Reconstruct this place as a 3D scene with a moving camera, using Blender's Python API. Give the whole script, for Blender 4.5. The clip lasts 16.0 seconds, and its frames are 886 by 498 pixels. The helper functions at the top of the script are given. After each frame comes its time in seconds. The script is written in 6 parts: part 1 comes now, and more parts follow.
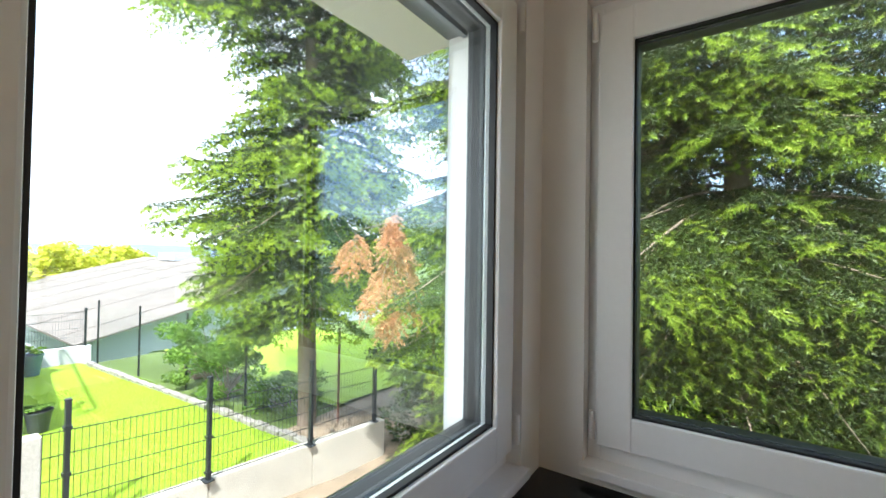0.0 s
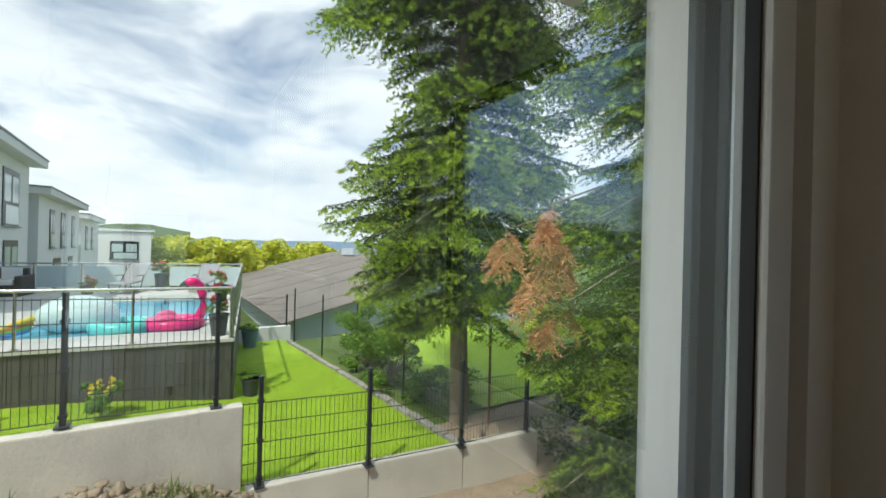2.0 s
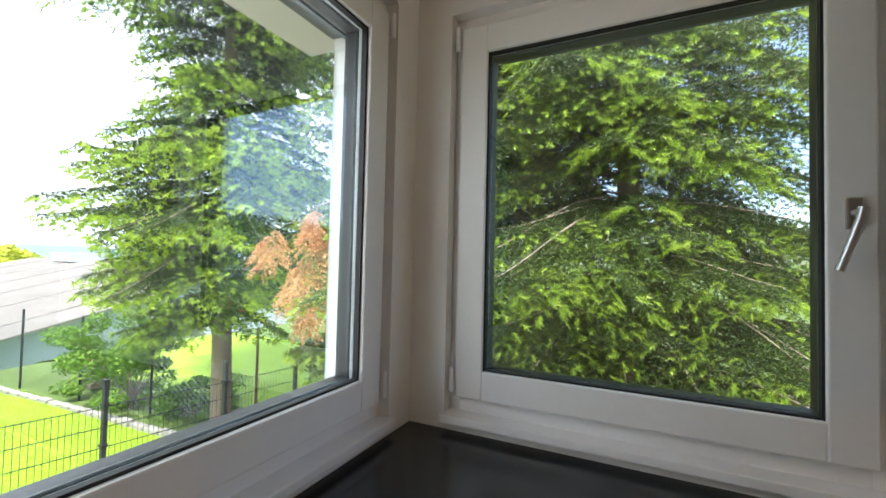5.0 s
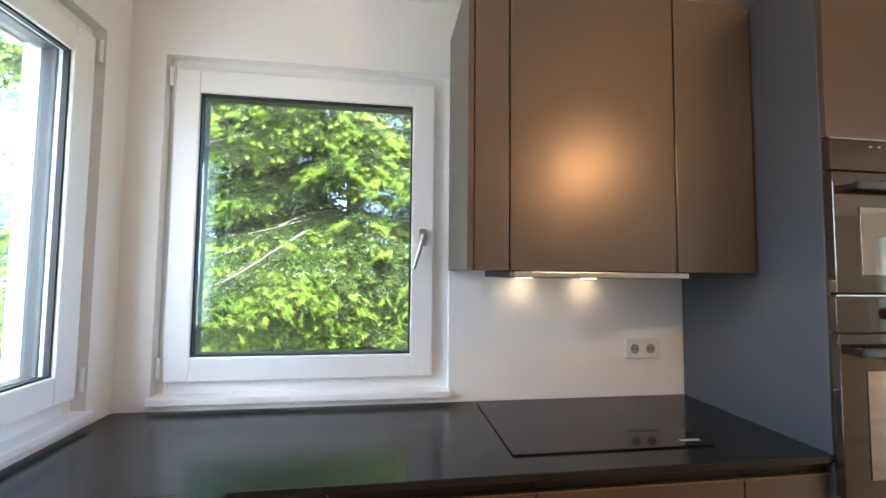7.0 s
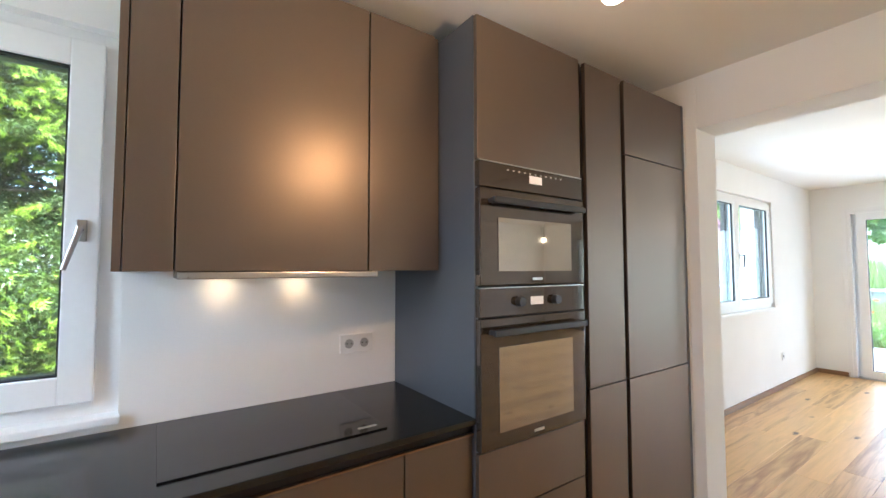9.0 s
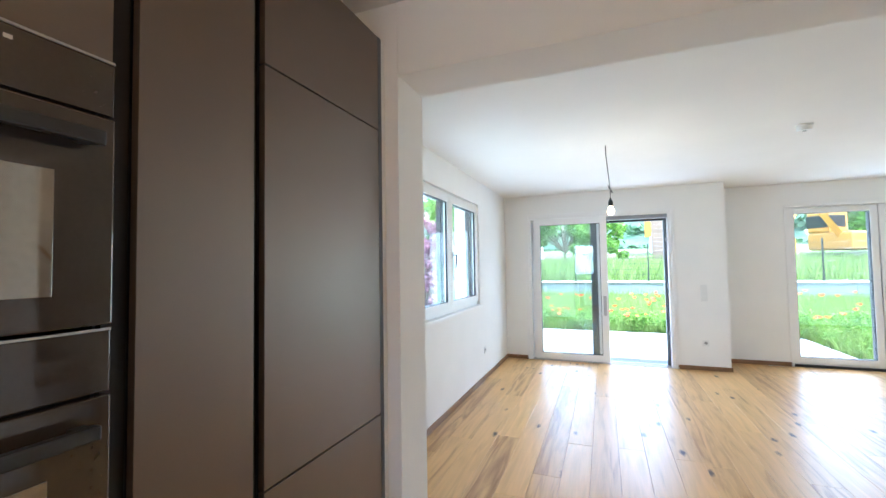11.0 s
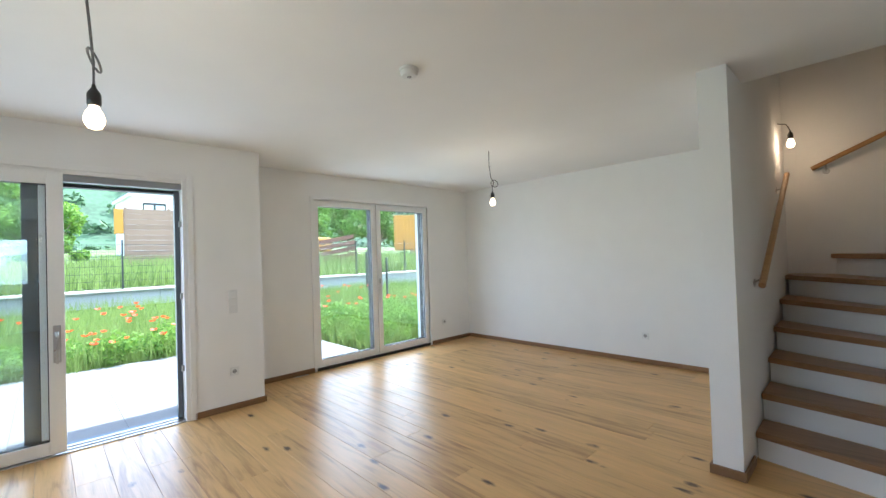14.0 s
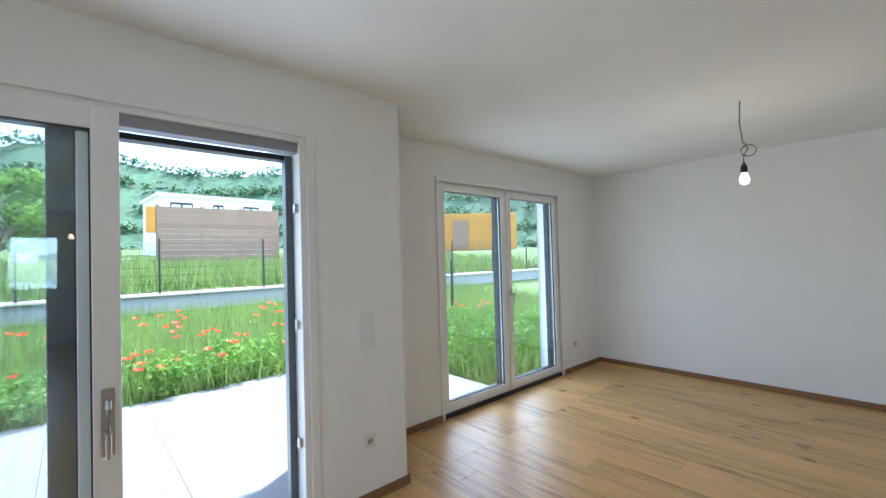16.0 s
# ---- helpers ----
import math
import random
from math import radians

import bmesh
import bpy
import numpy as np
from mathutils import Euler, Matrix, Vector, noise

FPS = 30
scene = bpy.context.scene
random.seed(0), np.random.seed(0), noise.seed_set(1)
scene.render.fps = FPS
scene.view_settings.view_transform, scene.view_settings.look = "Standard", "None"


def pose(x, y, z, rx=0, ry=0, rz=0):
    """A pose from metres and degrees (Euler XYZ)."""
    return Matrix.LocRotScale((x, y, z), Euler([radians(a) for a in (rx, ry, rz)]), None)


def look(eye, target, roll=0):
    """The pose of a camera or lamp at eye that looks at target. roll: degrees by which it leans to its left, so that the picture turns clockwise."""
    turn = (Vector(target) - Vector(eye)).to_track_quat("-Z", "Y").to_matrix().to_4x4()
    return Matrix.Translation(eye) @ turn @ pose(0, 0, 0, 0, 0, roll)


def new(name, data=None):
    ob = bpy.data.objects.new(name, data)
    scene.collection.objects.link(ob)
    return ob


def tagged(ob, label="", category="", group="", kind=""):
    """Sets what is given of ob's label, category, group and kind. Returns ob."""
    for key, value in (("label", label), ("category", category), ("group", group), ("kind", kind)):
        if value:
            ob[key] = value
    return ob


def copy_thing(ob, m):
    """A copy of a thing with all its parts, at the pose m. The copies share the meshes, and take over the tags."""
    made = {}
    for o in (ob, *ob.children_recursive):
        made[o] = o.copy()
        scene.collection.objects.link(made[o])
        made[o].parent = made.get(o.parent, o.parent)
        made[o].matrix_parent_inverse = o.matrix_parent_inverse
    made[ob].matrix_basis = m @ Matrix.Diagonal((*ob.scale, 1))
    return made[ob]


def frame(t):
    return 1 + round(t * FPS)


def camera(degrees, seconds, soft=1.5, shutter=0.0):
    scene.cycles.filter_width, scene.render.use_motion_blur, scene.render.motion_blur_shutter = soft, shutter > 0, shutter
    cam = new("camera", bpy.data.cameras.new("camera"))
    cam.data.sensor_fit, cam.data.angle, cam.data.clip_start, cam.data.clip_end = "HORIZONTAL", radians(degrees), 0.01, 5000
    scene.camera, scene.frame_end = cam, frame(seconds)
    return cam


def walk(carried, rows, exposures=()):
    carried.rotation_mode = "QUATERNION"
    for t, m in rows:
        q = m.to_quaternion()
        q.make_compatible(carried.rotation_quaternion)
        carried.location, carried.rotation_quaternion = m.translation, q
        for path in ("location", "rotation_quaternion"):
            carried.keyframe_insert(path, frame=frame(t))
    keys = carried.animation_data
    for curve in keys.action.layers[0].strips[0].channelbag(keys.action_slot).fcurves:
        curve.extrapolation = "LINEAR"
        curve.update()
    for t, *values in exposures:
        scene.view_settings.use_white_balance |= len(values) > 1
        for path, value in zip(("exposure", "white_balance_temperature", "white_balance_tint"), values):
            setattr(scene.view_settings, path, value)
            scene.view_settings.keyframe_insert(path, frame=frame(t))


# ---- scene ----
cam = camera(94.2, 16.0, 1.5, 0.0)
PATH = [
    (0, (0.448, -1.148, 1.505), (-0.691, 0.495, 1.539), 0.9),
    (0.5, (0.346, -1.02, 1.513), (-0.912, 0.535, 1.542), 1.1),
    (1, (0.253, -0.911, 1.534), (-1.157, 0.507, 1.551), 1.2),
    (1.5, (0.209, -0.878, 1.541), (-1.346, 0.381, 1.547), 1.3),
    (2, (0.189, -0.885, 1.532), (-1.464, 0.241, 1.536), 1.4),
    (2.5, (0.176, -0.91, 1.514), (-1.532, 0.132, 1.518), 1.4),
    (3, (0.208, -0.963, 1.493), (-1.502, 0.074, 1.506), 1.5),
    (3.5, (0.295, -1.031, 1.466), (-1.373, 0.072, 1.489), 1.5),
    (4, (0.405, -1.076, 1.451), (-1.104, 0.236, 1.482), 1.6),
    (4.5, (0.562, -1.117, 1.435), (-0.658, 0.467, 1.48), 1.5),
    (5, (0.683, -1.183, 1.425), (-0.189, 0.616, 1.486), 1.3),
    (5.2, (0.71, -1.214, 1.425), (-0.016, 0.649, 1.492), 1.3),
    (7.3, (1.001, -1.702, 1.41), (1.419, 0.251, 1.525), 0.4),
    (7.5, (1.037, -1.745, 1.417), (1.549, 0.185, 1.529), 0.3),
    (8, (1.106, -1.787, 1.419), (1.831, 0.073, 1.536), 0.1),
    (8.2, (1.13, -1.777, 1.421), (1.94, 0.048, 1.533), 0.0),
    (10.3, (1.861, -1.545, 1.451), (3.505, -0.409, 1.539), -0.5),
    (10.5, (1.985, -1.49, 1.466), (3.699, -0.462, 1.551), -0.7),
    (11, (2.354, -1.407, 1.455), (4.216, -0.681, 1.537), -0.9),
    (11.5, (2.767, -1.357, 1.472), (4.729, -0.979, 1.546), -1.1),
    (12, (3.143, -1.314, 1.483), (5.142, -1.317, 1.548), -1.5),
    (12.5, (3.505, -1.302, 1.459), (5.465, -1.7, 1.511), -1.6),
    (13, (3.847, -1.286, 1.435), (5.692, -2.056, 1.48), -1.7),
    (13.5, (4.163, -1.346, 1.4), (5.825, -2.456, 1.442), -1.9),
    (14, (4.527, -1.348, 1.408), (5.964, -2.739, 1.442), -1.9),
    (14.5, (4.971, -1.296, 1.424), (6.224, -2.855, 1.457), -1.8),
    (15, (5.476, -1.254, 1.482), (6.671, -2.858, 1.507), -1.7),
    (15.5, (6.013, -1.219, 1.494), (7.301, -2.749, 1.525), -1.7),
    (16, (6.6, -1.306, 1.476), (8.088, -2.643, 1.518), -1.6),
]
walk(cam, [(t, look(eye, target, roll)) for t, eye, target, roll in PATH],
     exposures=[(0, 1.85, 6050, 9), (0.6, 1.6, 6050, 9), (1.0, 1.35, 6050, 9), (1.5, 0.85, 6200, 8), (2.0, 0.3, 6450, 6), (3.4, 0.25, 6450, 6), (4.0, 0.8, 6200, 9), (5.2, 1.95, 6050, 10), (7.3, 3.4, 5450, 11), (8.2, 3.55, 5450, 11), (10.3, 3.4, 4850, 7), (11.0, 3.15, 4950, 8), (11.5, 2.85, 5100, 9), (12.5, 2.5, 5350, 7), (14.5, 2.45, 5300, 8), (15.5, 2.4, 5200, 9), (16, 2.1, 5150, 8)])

# ---- world and sun ----
SUN_AZ, SUN_EL = radians(300), radians(56)
world = bpy.data.worlds.new("sky")
scene.world = world
world.use_nodes = True
wn, wl = world.node_tree.nodes, world.node_tree.links
wn.clear()
w_out = wn.new("ShaderNodeOutputWorld")
w_bg = wn.new("ShaderNodeBackground")
w_sky = wn.new("ShaderNodeTexSky")
w_sky.sky_type, w_sky.sun_disc = "NISHITA", False
w_sky.sun_elevation, w_sky.sun_rotation = SUN_EL, radians(90) - SUN_AZ
w_sky.air_density, w_sky.dust_density = 1.0, 1.5
w_co = wn.new("ShaderNodeTexCoord")
w_map = wn.new("ShaderNodeMapping")
w_map.inputs["Scale"].default_value = (1.0, 1.0, 3.2)
w_noise = wn.new("ShaderNodeTexNoise")
w_noise.inputs["Scale"].default_value = 2.6
w_noise.inputs["Detail"].default_value = 9
w_noise.inputs["Roughness"].default_value = 0.58
w_noise.inputs["Distortion"].default_value = 0.5
w_ramp = wn.new("ShaderNodeValToRGB")
w_ramp.color_ramp.elements[0].color = (0.08, 0.08, 0.08, 1)
w_ramp.color_ramp.elements[0].position, w_ramp.color_ramp.elements[1].position = 0.30, 0.52
w_noise2 = wn.new("ShaderNodeTexNoise")
w_noise2.inputs["Scale"].default_value = 5
w_noise2.inputs["Detail"].default_value = 6
w_cloud = wn.new("ShaderNodeMix")
w_cloud.data_type = "RGBA"
w_cloud.inputs[6].default_value = (4.4, 4.9, 5.6, 1)
w_cloud.inputs[7].default_value = (8.4, 8.6, 8.9, 1)
w_mix = wn.new("ShaderNodeMix")
w_mix.data_type = "RGBA"
wl.new(w_co.outputs["Generated"], w_map.inputs["Vector"])
wl.new(w_map.outputs["Vector"], w_noise.inputs["Vector"])
wl.new(w_map.outputs["Vector"], w_noise2.inputs["Vector"])
w_dot = wn.new("ShaderNodeVectorMath")
w_dot.operation = "DOT_PRODUCT"
w_dot.inputs[1].default_value = (0.66, 0.75, 0.0)
w_thin = wn.new("ShaderNodeMapRange")
w_thin.inputs["From Min"].default_value, w_thin.inputs["From Max"].default_value = 0.1, 0.9
w_thin.inputs["To Min"].default_value, w_thin.inputs["To Max"].default_value = 0.0, 0.34
w_sub = wn.new("ShaderNodeMath")
w_sub.operation = "SUBTRACT"
wl.new(w_co.outputs["Generated"], w_dot.inputs[0])
wl.new(w_dot.outputs["Value"], w_thin.inputs["Value"])
wl.new(w_noise.outputs["Fac"], w_sub.inputs[0])
wl.new(w_thin.outputs["Result"], w_sub.inputs[1])
wl.new(w_sub.outputs[0], w_ramp.inputs["Fac"])
wl.new(w_noise2.outputs["Fac"], w_cloud.inputs[0])
wl.new(w_ramp.outputs["Color"], w_mix.inputs[0])
wl.new(w_sky.outputs["Color"], w_mix.inputs[6])
wl.new(w_cloud.outputs[2], w_mix.inputs[7])
wl.new(w_mix.outputs[2], w_bg.inputs["Color"])
w_bg.inputs["Strength"].default_value = 0.15
wl.new(w_bg.outputs["Background"], w_out.inputs["Surface"])

sun = new("sun", bpy.data.lights.new("sun", "SUN"))
sun.data.energy, sun.data.angle, sun.data.color = 3.3, radians(1.5), (1.0, 0.95, 0.87)
sun.matrix_world = look((0, 0, 30), (-30 * math.cos(SUN_AZ), -30 * math.sin(SUN_AZ), 30 - 30 * math.tan(SUN_EL)))


def skylight(x, y, z, w, h, rz, radiance, color=(0.97, 0.98, 1.0)):
    """Added area lamp that boosts the sky's light in a window opening; rz 0 shines towards -y."""
    a = new("daylight_fill", bpy.data.lights.new("daylight_fill", "AREA"))
    a.data.shape, a.data.size, a.data.size_y = "RECTANGLE", w, h
    a.data.energy, a.data.color = radiance * math.pi * w * h, color
    a.matrix_world = Matrix.Translation((x, y, z)) @ Matrix.Rotation(radians(rz), 4, "Z") @ Matrix.Rotation(radians(-90), 4, "X")
    return a


# fill lamps added on top of the world sky to brighten the rooms
skylight(-0.245, -0.665, 1.56, 1.06, 1.10, 90, 0.45)
skylight(6.345, 0.36, 1.59, 1.9, 1.2, 0, 0.50)
skylight(9.13, -1.30, 1.05, 1.9, 2.0, -90, 0.36)
skylight(9.73, -4.77, 1.10, 1.9, 2.0, -90, 0.42)

# ---- building helpers ----
def link_node(nt, a, b):
    nt.links.new(a, b)


def mat(name, color, rough=0.5, metal=0.0, vary=0.08, scale=8.0, fine=120.0, bump=0.05, stretch=(1, 1, 1), spec=0.5, coat=0.0, per_piece=0.0, dark=None):
    """A surface with broad stains, fine grain and relief; per_piece shifts each object's tone."""
    m = bpy.data.materials.new(name)
    m.use_nodes = True
    nt = m.node_tree
    n = nt.nodes
    b = n["Principled BSDF"]
    b.inputs["Roughness"].default_value = rough
    b.inputs["Metallic"].default_value = metal
    b.inputs["Specular IOR Level"].default_value = spec
    b.inputs["Coat Weight"].default_value = coat
    co = n.new("ShaderNodeTexCoord")
    mp = n.new("ShaderNodeMapping")
    mp.inputs["Scale"].default_value = stretch
    link_node(nt, co.outputs["Object"], mp.inputs["Vector"])
    big = n.new("ShaderNodeTexNoise")
    big.inputs["Scale"].default_value = scale
    big.inputs["Detail"].default_value = 5
    sm = n.new("ShaderNodeTexNoise")
    sm.inputs["Scale"].default_value = fine
    sm.inputs["Detail"].default_value = 3
    link_node(nt, mp.outputs["Vector"], big.inputs["Vector"])
    link_node(nt, mp.outputs["Vector"], sm.inputs["Vector"])
    add = n.new("ShaderNodeMath")
    add.operation = "ADD"
    link_node(nt, big.outputs["Fac"], add.inputs[0])
    link_node(nt, sm.outputs["Fac"], add.inputs[1])
    last = add
    if per_piece:
        oi = n.new("ShaderNodeObjectInfo")
        mul = n.new("ShaderNodeMath")
        mul.operation = "MULTIPLY_ADD"
        mul.inputs[1].default_value = per_piece
        link_node(nt, oi.outputs["Random"], mul.inputs[0])
        link_node(nt, add.outputs[0], mul.inputs[2])
        last = mul
    ramp = n.new("ShaderNodeValToRGB")
    c = Vector(color)
    lo = Vector(dark) if dark else c * (1 - vary)
    hi = c * (1 + vary)
    ramp.color_ramp.elements[0].color, ramp.color_ramp.elements[1].color = (*lo, 1), (*hi, 1)
    ramp.color_ramp.elements[0].position, ramp.color_ramp.elements[1].position = 0.3, 0.7
    half = n.new("ShaderNodeMath")
    half.operation = "MULTIPLY"
    half.inputs[1].default_value = 0.5
    link_node(nt, last.outputs[0], half.inputs[0])
    link_node(nt, half.outputs[0], ramp.inputs["Fac"])
    link_node(nt, ramp.outputs["Color"], b.inputs["Base Color"])
    rr = n.new("ShaderNodeMapRange")
    rr.inputs["To Min"].default_value, rr.inputs["To Max"].default_value = max(0.0, rough - 0.06), min(1.0, rough + 0.06)
    link_node(nt, big.outputs["Fac"], rr.inputs["Value"])
    link_node(nt, rr.outputs["Result"], b.inputs["Roughness"])
    if bump:
        bp = n.new("ShaderNodeBump")
        bp.inputs["Strength"].default_value = bump
        bp.inputs["Distance"].default_value = 0.01
        link_node(nt, sm.outputs["Fac"], bp.inputs["Height"])
        link_node(nt, bp.outputs["Normal"], b.inputs["Normal"])
    return m


def glow(name, color, strength):
    m = bpy.data.materials.new(name)
    m.use_nodes = True
    b = m.node_tree.nodes["Principled BSDF"]
    b.inputs["Base Color"].default_value = (0.9, 0.9, 0.9, 1)
    b.inputs["Emission Color"].default_value = (*color, 1)
    b.inputs["Emission Strength"].default_value = strength
    return m


def glass(name, tint=(0.97, 0.985, 0.98), base=0.07):
    m = bpy.data.materials.new(name)
    m.use_nodes = True
    nt = m.node_tree
    n = nt.nodes
    n.clear()
    out = n.new("ShaderNodeOutputMaterial")
    mix = n.new("ShaderNodeMixShader")
    tr = n.new("ShaderNodeBsdfTransparent")
    tr.inputs["Color"].default_value = (*tint, 1)
    gl = n.new("ShaderNodeBsdfGlossy")
    gl.inputs["Roughness"].default_value = 0.0
    gl.inputs["Color"].default_value = (0.82, 0.94, 1.0, 1)
    lw = n.new("ShaderNodeLayerWeight")
    lw.inputs["Blend"].default_value = 0.5
    pw = n.new("ShaderNodeMath")
    pw.operation = "POWER"
    pw.inputs[1].default_value = 5.0
    fr = n.new("ShaderNodeMath")
    fr.operation = "MULTIPLY_ADD"
    fr.inputs[1].default_value, fr.inputs[2].default_value = 1.0 - base, base
    link_node(nt, lw.outputs["Facing"], pw.inputs[0])
    link_node(nt, pw.outputs[0], fr.inputs[0])
    link_node(nt, fr.outputs[0], mix.inputs["Fac"])
    link_node(nt, tr.outputs["BSDF"], mix.inputs[1])
    link_node(nt, gl.outputs["BSDF"], mix.inputs[2])
    link_node(nt, mix.outputs["Shader"], out.inputs["Surface"])
    return m


def oak(name, tone=(0.50, 0.31, 0.155), deep=(0.27, 0.135, 0.055), rough=0.36, knots=True):
    """Oak boards: grain along the board's x, knots, a tone of its own for each board."""
    m = bpy.data.materials.new(name)
    m.use_nodes = True
    nt = m.node_tree
    n = nt.nodes
    b = n["Principled BSDF"]
    b.inputs["Roughness"].default_value = rough
    co = n.new("ShaderNodeTexCoord")
    oi = n.new("ShaderNodeObjectInfo")
    sc = n.new("ShaderNodeVectorMath")
    sc.operation = "SCALE"
    sc.inputs["Scale"].default_value = 37.0
    cmb = n.new("ShaderNodeCombineXYZ")
    for k in ("X", "Y", "Z"):
        link_node(nt, oi.outputs["Random"], cmb.inputs[k])
    link_node(nt, cmb.outputs["Vector"], sc.inputs[0])
    ad = n.new("ShaderNodeVectorMath")
    link_node(nt, co.outputs["Object"], ad.inputs[0])
    link_node(nt, sc.outputs["Vector"], ad.inputs[1])
    mp = n.new("ShaderNodeMapping")
    mp.inputs["Scale"].default_value = (0.6, 7.0, 7.0)
    link_node(nt, ad.outputs["Vector"], mp.inputs["Vector"])
    gr = n.new("ShaderNodeTexNoise")
    gr.inputs["Scale"].default_value, gr.inputs["Detail"].default_value, gr.inputs["Distortion"].default_value = 2.2, 8, 1.3
    link_node(nt, mp.outputs["Vector"], gr.inputs["Vector"])
    fine = n.new("ShaderNodeTexNoise")
    mp2 = n.new("ShaderNodeMapping")
    mp2.inputs["Scale"].default_value = (6, 160, 160)
    link_node(nt, ad.outputs["Vector"], mp2.inputs["Vector"])
    link_node(nt, mp2.outputs["Vector"], fine.inputs["Vector"])
    fine.inputs["Scale"].default_value = 1.0
    mul = n.new("ShaderNodeMath")
    mul.operation = "MULTIPLY_ADD"
    mul.inputs[1].default_value = 0.30
    link_node(nt, oi.outputs["Random"], mul.inputs[0])
    link_node(nt, gr.outputs["Fac"], mul.inputs[2])
    m2 = n.new("ShaderNodeMath")
    m2.operation = "MULTIPLY_ADD"
    m2.inputs[1].default_value = 0.18
    link_node(nt, fine.outputs["Fac"], m2.inputs[0])
    link_node(nt, mul.outputs[0], m2.inputs[2])
    ramp = n.new("ShaderNodeValToRGB")
    e = ramp.color_ramp.elements
    e[0].position, e[0].color = 0.36, (*deep, 1)
    e[1].position, e[1].color = 1.02, (*[min(1, c * 1.22) for c in tone], 1)
    mid = ramp.color_ramp.elements.new(0.68)
    mid.color = (*tone, 1)
    link_node(nt, m2.outputs[0], ramp.inputs["Fac"])
    color = ramp.outputs["Color"]
    if knots:
        mp3 = n.new("ShaderNodeMapping")
        mp3.inputs["Scale"].default_value = (2.3, 5.6, 0.0)
        link_node(nt, ad.outputs["Vector"], mp3.inputs["Vector"])
        wob = n.new("ShaderNodeTexNoise")
        wob.inputs["Scale"].default_value = 9
        wv = n.new("ShaderNodeMix")
        wv.data_type = "RGBA"
        wv.blend_type = "LINEAR_LIGHT"
        wv.inputs[0].default_value = 0.07
        link_node(nt, mp3.outputs["Vector"], wob.inputs["Vector"])
        link_node(nt, mp3.outputs["Vector"], wv.inputs[6])
        link_node(nt, wob.outputs["Color"], wv.inputs[7])
        vo = n.new("ShaderNodeTexVoronoi")
        vo.inputs["Scale"].default_value = 1.0
        link_node(nt, wv.outputs[2], vo.inputs["Vector"])
        kr = n.new("ShaderNodeValToRGB")
        ke = kr.color_ramp.elements
        ke[0].position, ke[0].color = 0.06, (0.0, 0.0, 0.0, 1)
        ke[1].position, ke[1].color = 0.15, (1, 1, 1, 1)
        link_node(nt, vo.outputs["Distance"], kr.inputs["Fac"])
        mk = n.new("ShaderNodeMix")
        mk.data_type = "RGBA"
        mk.inputs[6].default_value = (0.055, 0.024, 0.010, 1)
        link_node(nt, kr.outputs["Color"], mk.inputs[0])
        link_node(nt, color, mk.inputs[7])
        color = mk.outputs[2]
    link_node(nt, color, b.inputs["Base Color"])
    bp = n.new("ShaderNodeBump")
    bp.inputs["Strength"].default_value, bp.inputs["Distance"].default_value = 0.12, 0.004
    link_node(nt, fine.outputs["Fac"], bp.inputs["Height"])
    link_node(nt, bp.outputs["Normal"], b.inputs["Normal"])
    return m


def leafy(name, dark, light, rough=0.55, scale=3.0, sheen=0.3):
    """Leaves: every leaf its own tone, some light passing through."""
    m = bpy.data.materials.new(name)
    m.use_nodes = True
    nt = m.node_tree
    n = nt.nodes
    b = n["Principled BSDF"]
    geo = n.new("ShaderNodeNewGeometry")
    co = n.new("ShaderNodeTexCoord")
    ns = n.new("ShaderNodeTexNoise")
    ns.inputs["Scale"].default_value = scale
    link_node(nt, co.outputs["Object"], ns.inputs["Vector"])
    ma = n.new("ShaderNodeMath")
    ma.operation = "MULTIPLY_ADD"
    ma.inputs[1].default_value = 0.6
    link_node(nt, geo.outputs["Random Per Island"], ma.inputs[0])
    link_node(nt, ns.outputs["Fac"], ma.inputs[2])
    ramp = n.new("ShaderNodeValToRGB")
    e = ramp.color_ramp.elements
    e[0].position, e[0].color = 0.35, (*dark, 1)
    e[1].position, e[1].color = 1.0, (*light, 1)
    link_node(nt, ma.outputs[0], ramp.inputs["Fac"])
    link_node(nt, ramp.outputs["Color"], b.inputs["Base Color"])
    b.inputs["Roughness"].default_value = rough
    tr = n.new("ShaderNodeBsdfTranslucent")
    link_node(nt, ramp.outputs["Color"], tr.inputs["Color"])
    mix = n.new("ShaderNodeMixShader")
    mix.inputs["Fac"].default_value = sheen
    link_node(nt, b.outputs["BSDF"], mix.inputs[1])
    link_node(nt, tr.outputs["BSDF"], mix.inputs[2])
    link_node(nt, mix.outputs["Shader"], n["Material Output"].inputs["Surface"])
    return m


def box(bm, x0, x1, y0, y1, z0, z1, bevel=0.0, turn=None):
    r = bmesh.ops.create_cube(bm, size=1.0, matrix=Matrix.Translation(((x0 + x1) / 2, (y0 + y1) / 2, (z0 + z1) / 2)) @ Matrix.Diagonal((abs(x1 - x0), abs(y1 - y0), abs(z1 - z0), 1)))
    if bevel:
        edges = list({e for v in r["verts"] for e in v.link_edges})
        r2 = bmesh.ops.bevel(bm, geom=edges, offset=bevel, segments=2, affect="EDGES", profile=0.6)
        verts = list({v for f in r2["faces"] for v in f.verts})
    else:
        verts = r["verts"]
    if turn is not None:
        bmesh.ops.transform(bm, matrix=turn, verts=verts)
    return bm


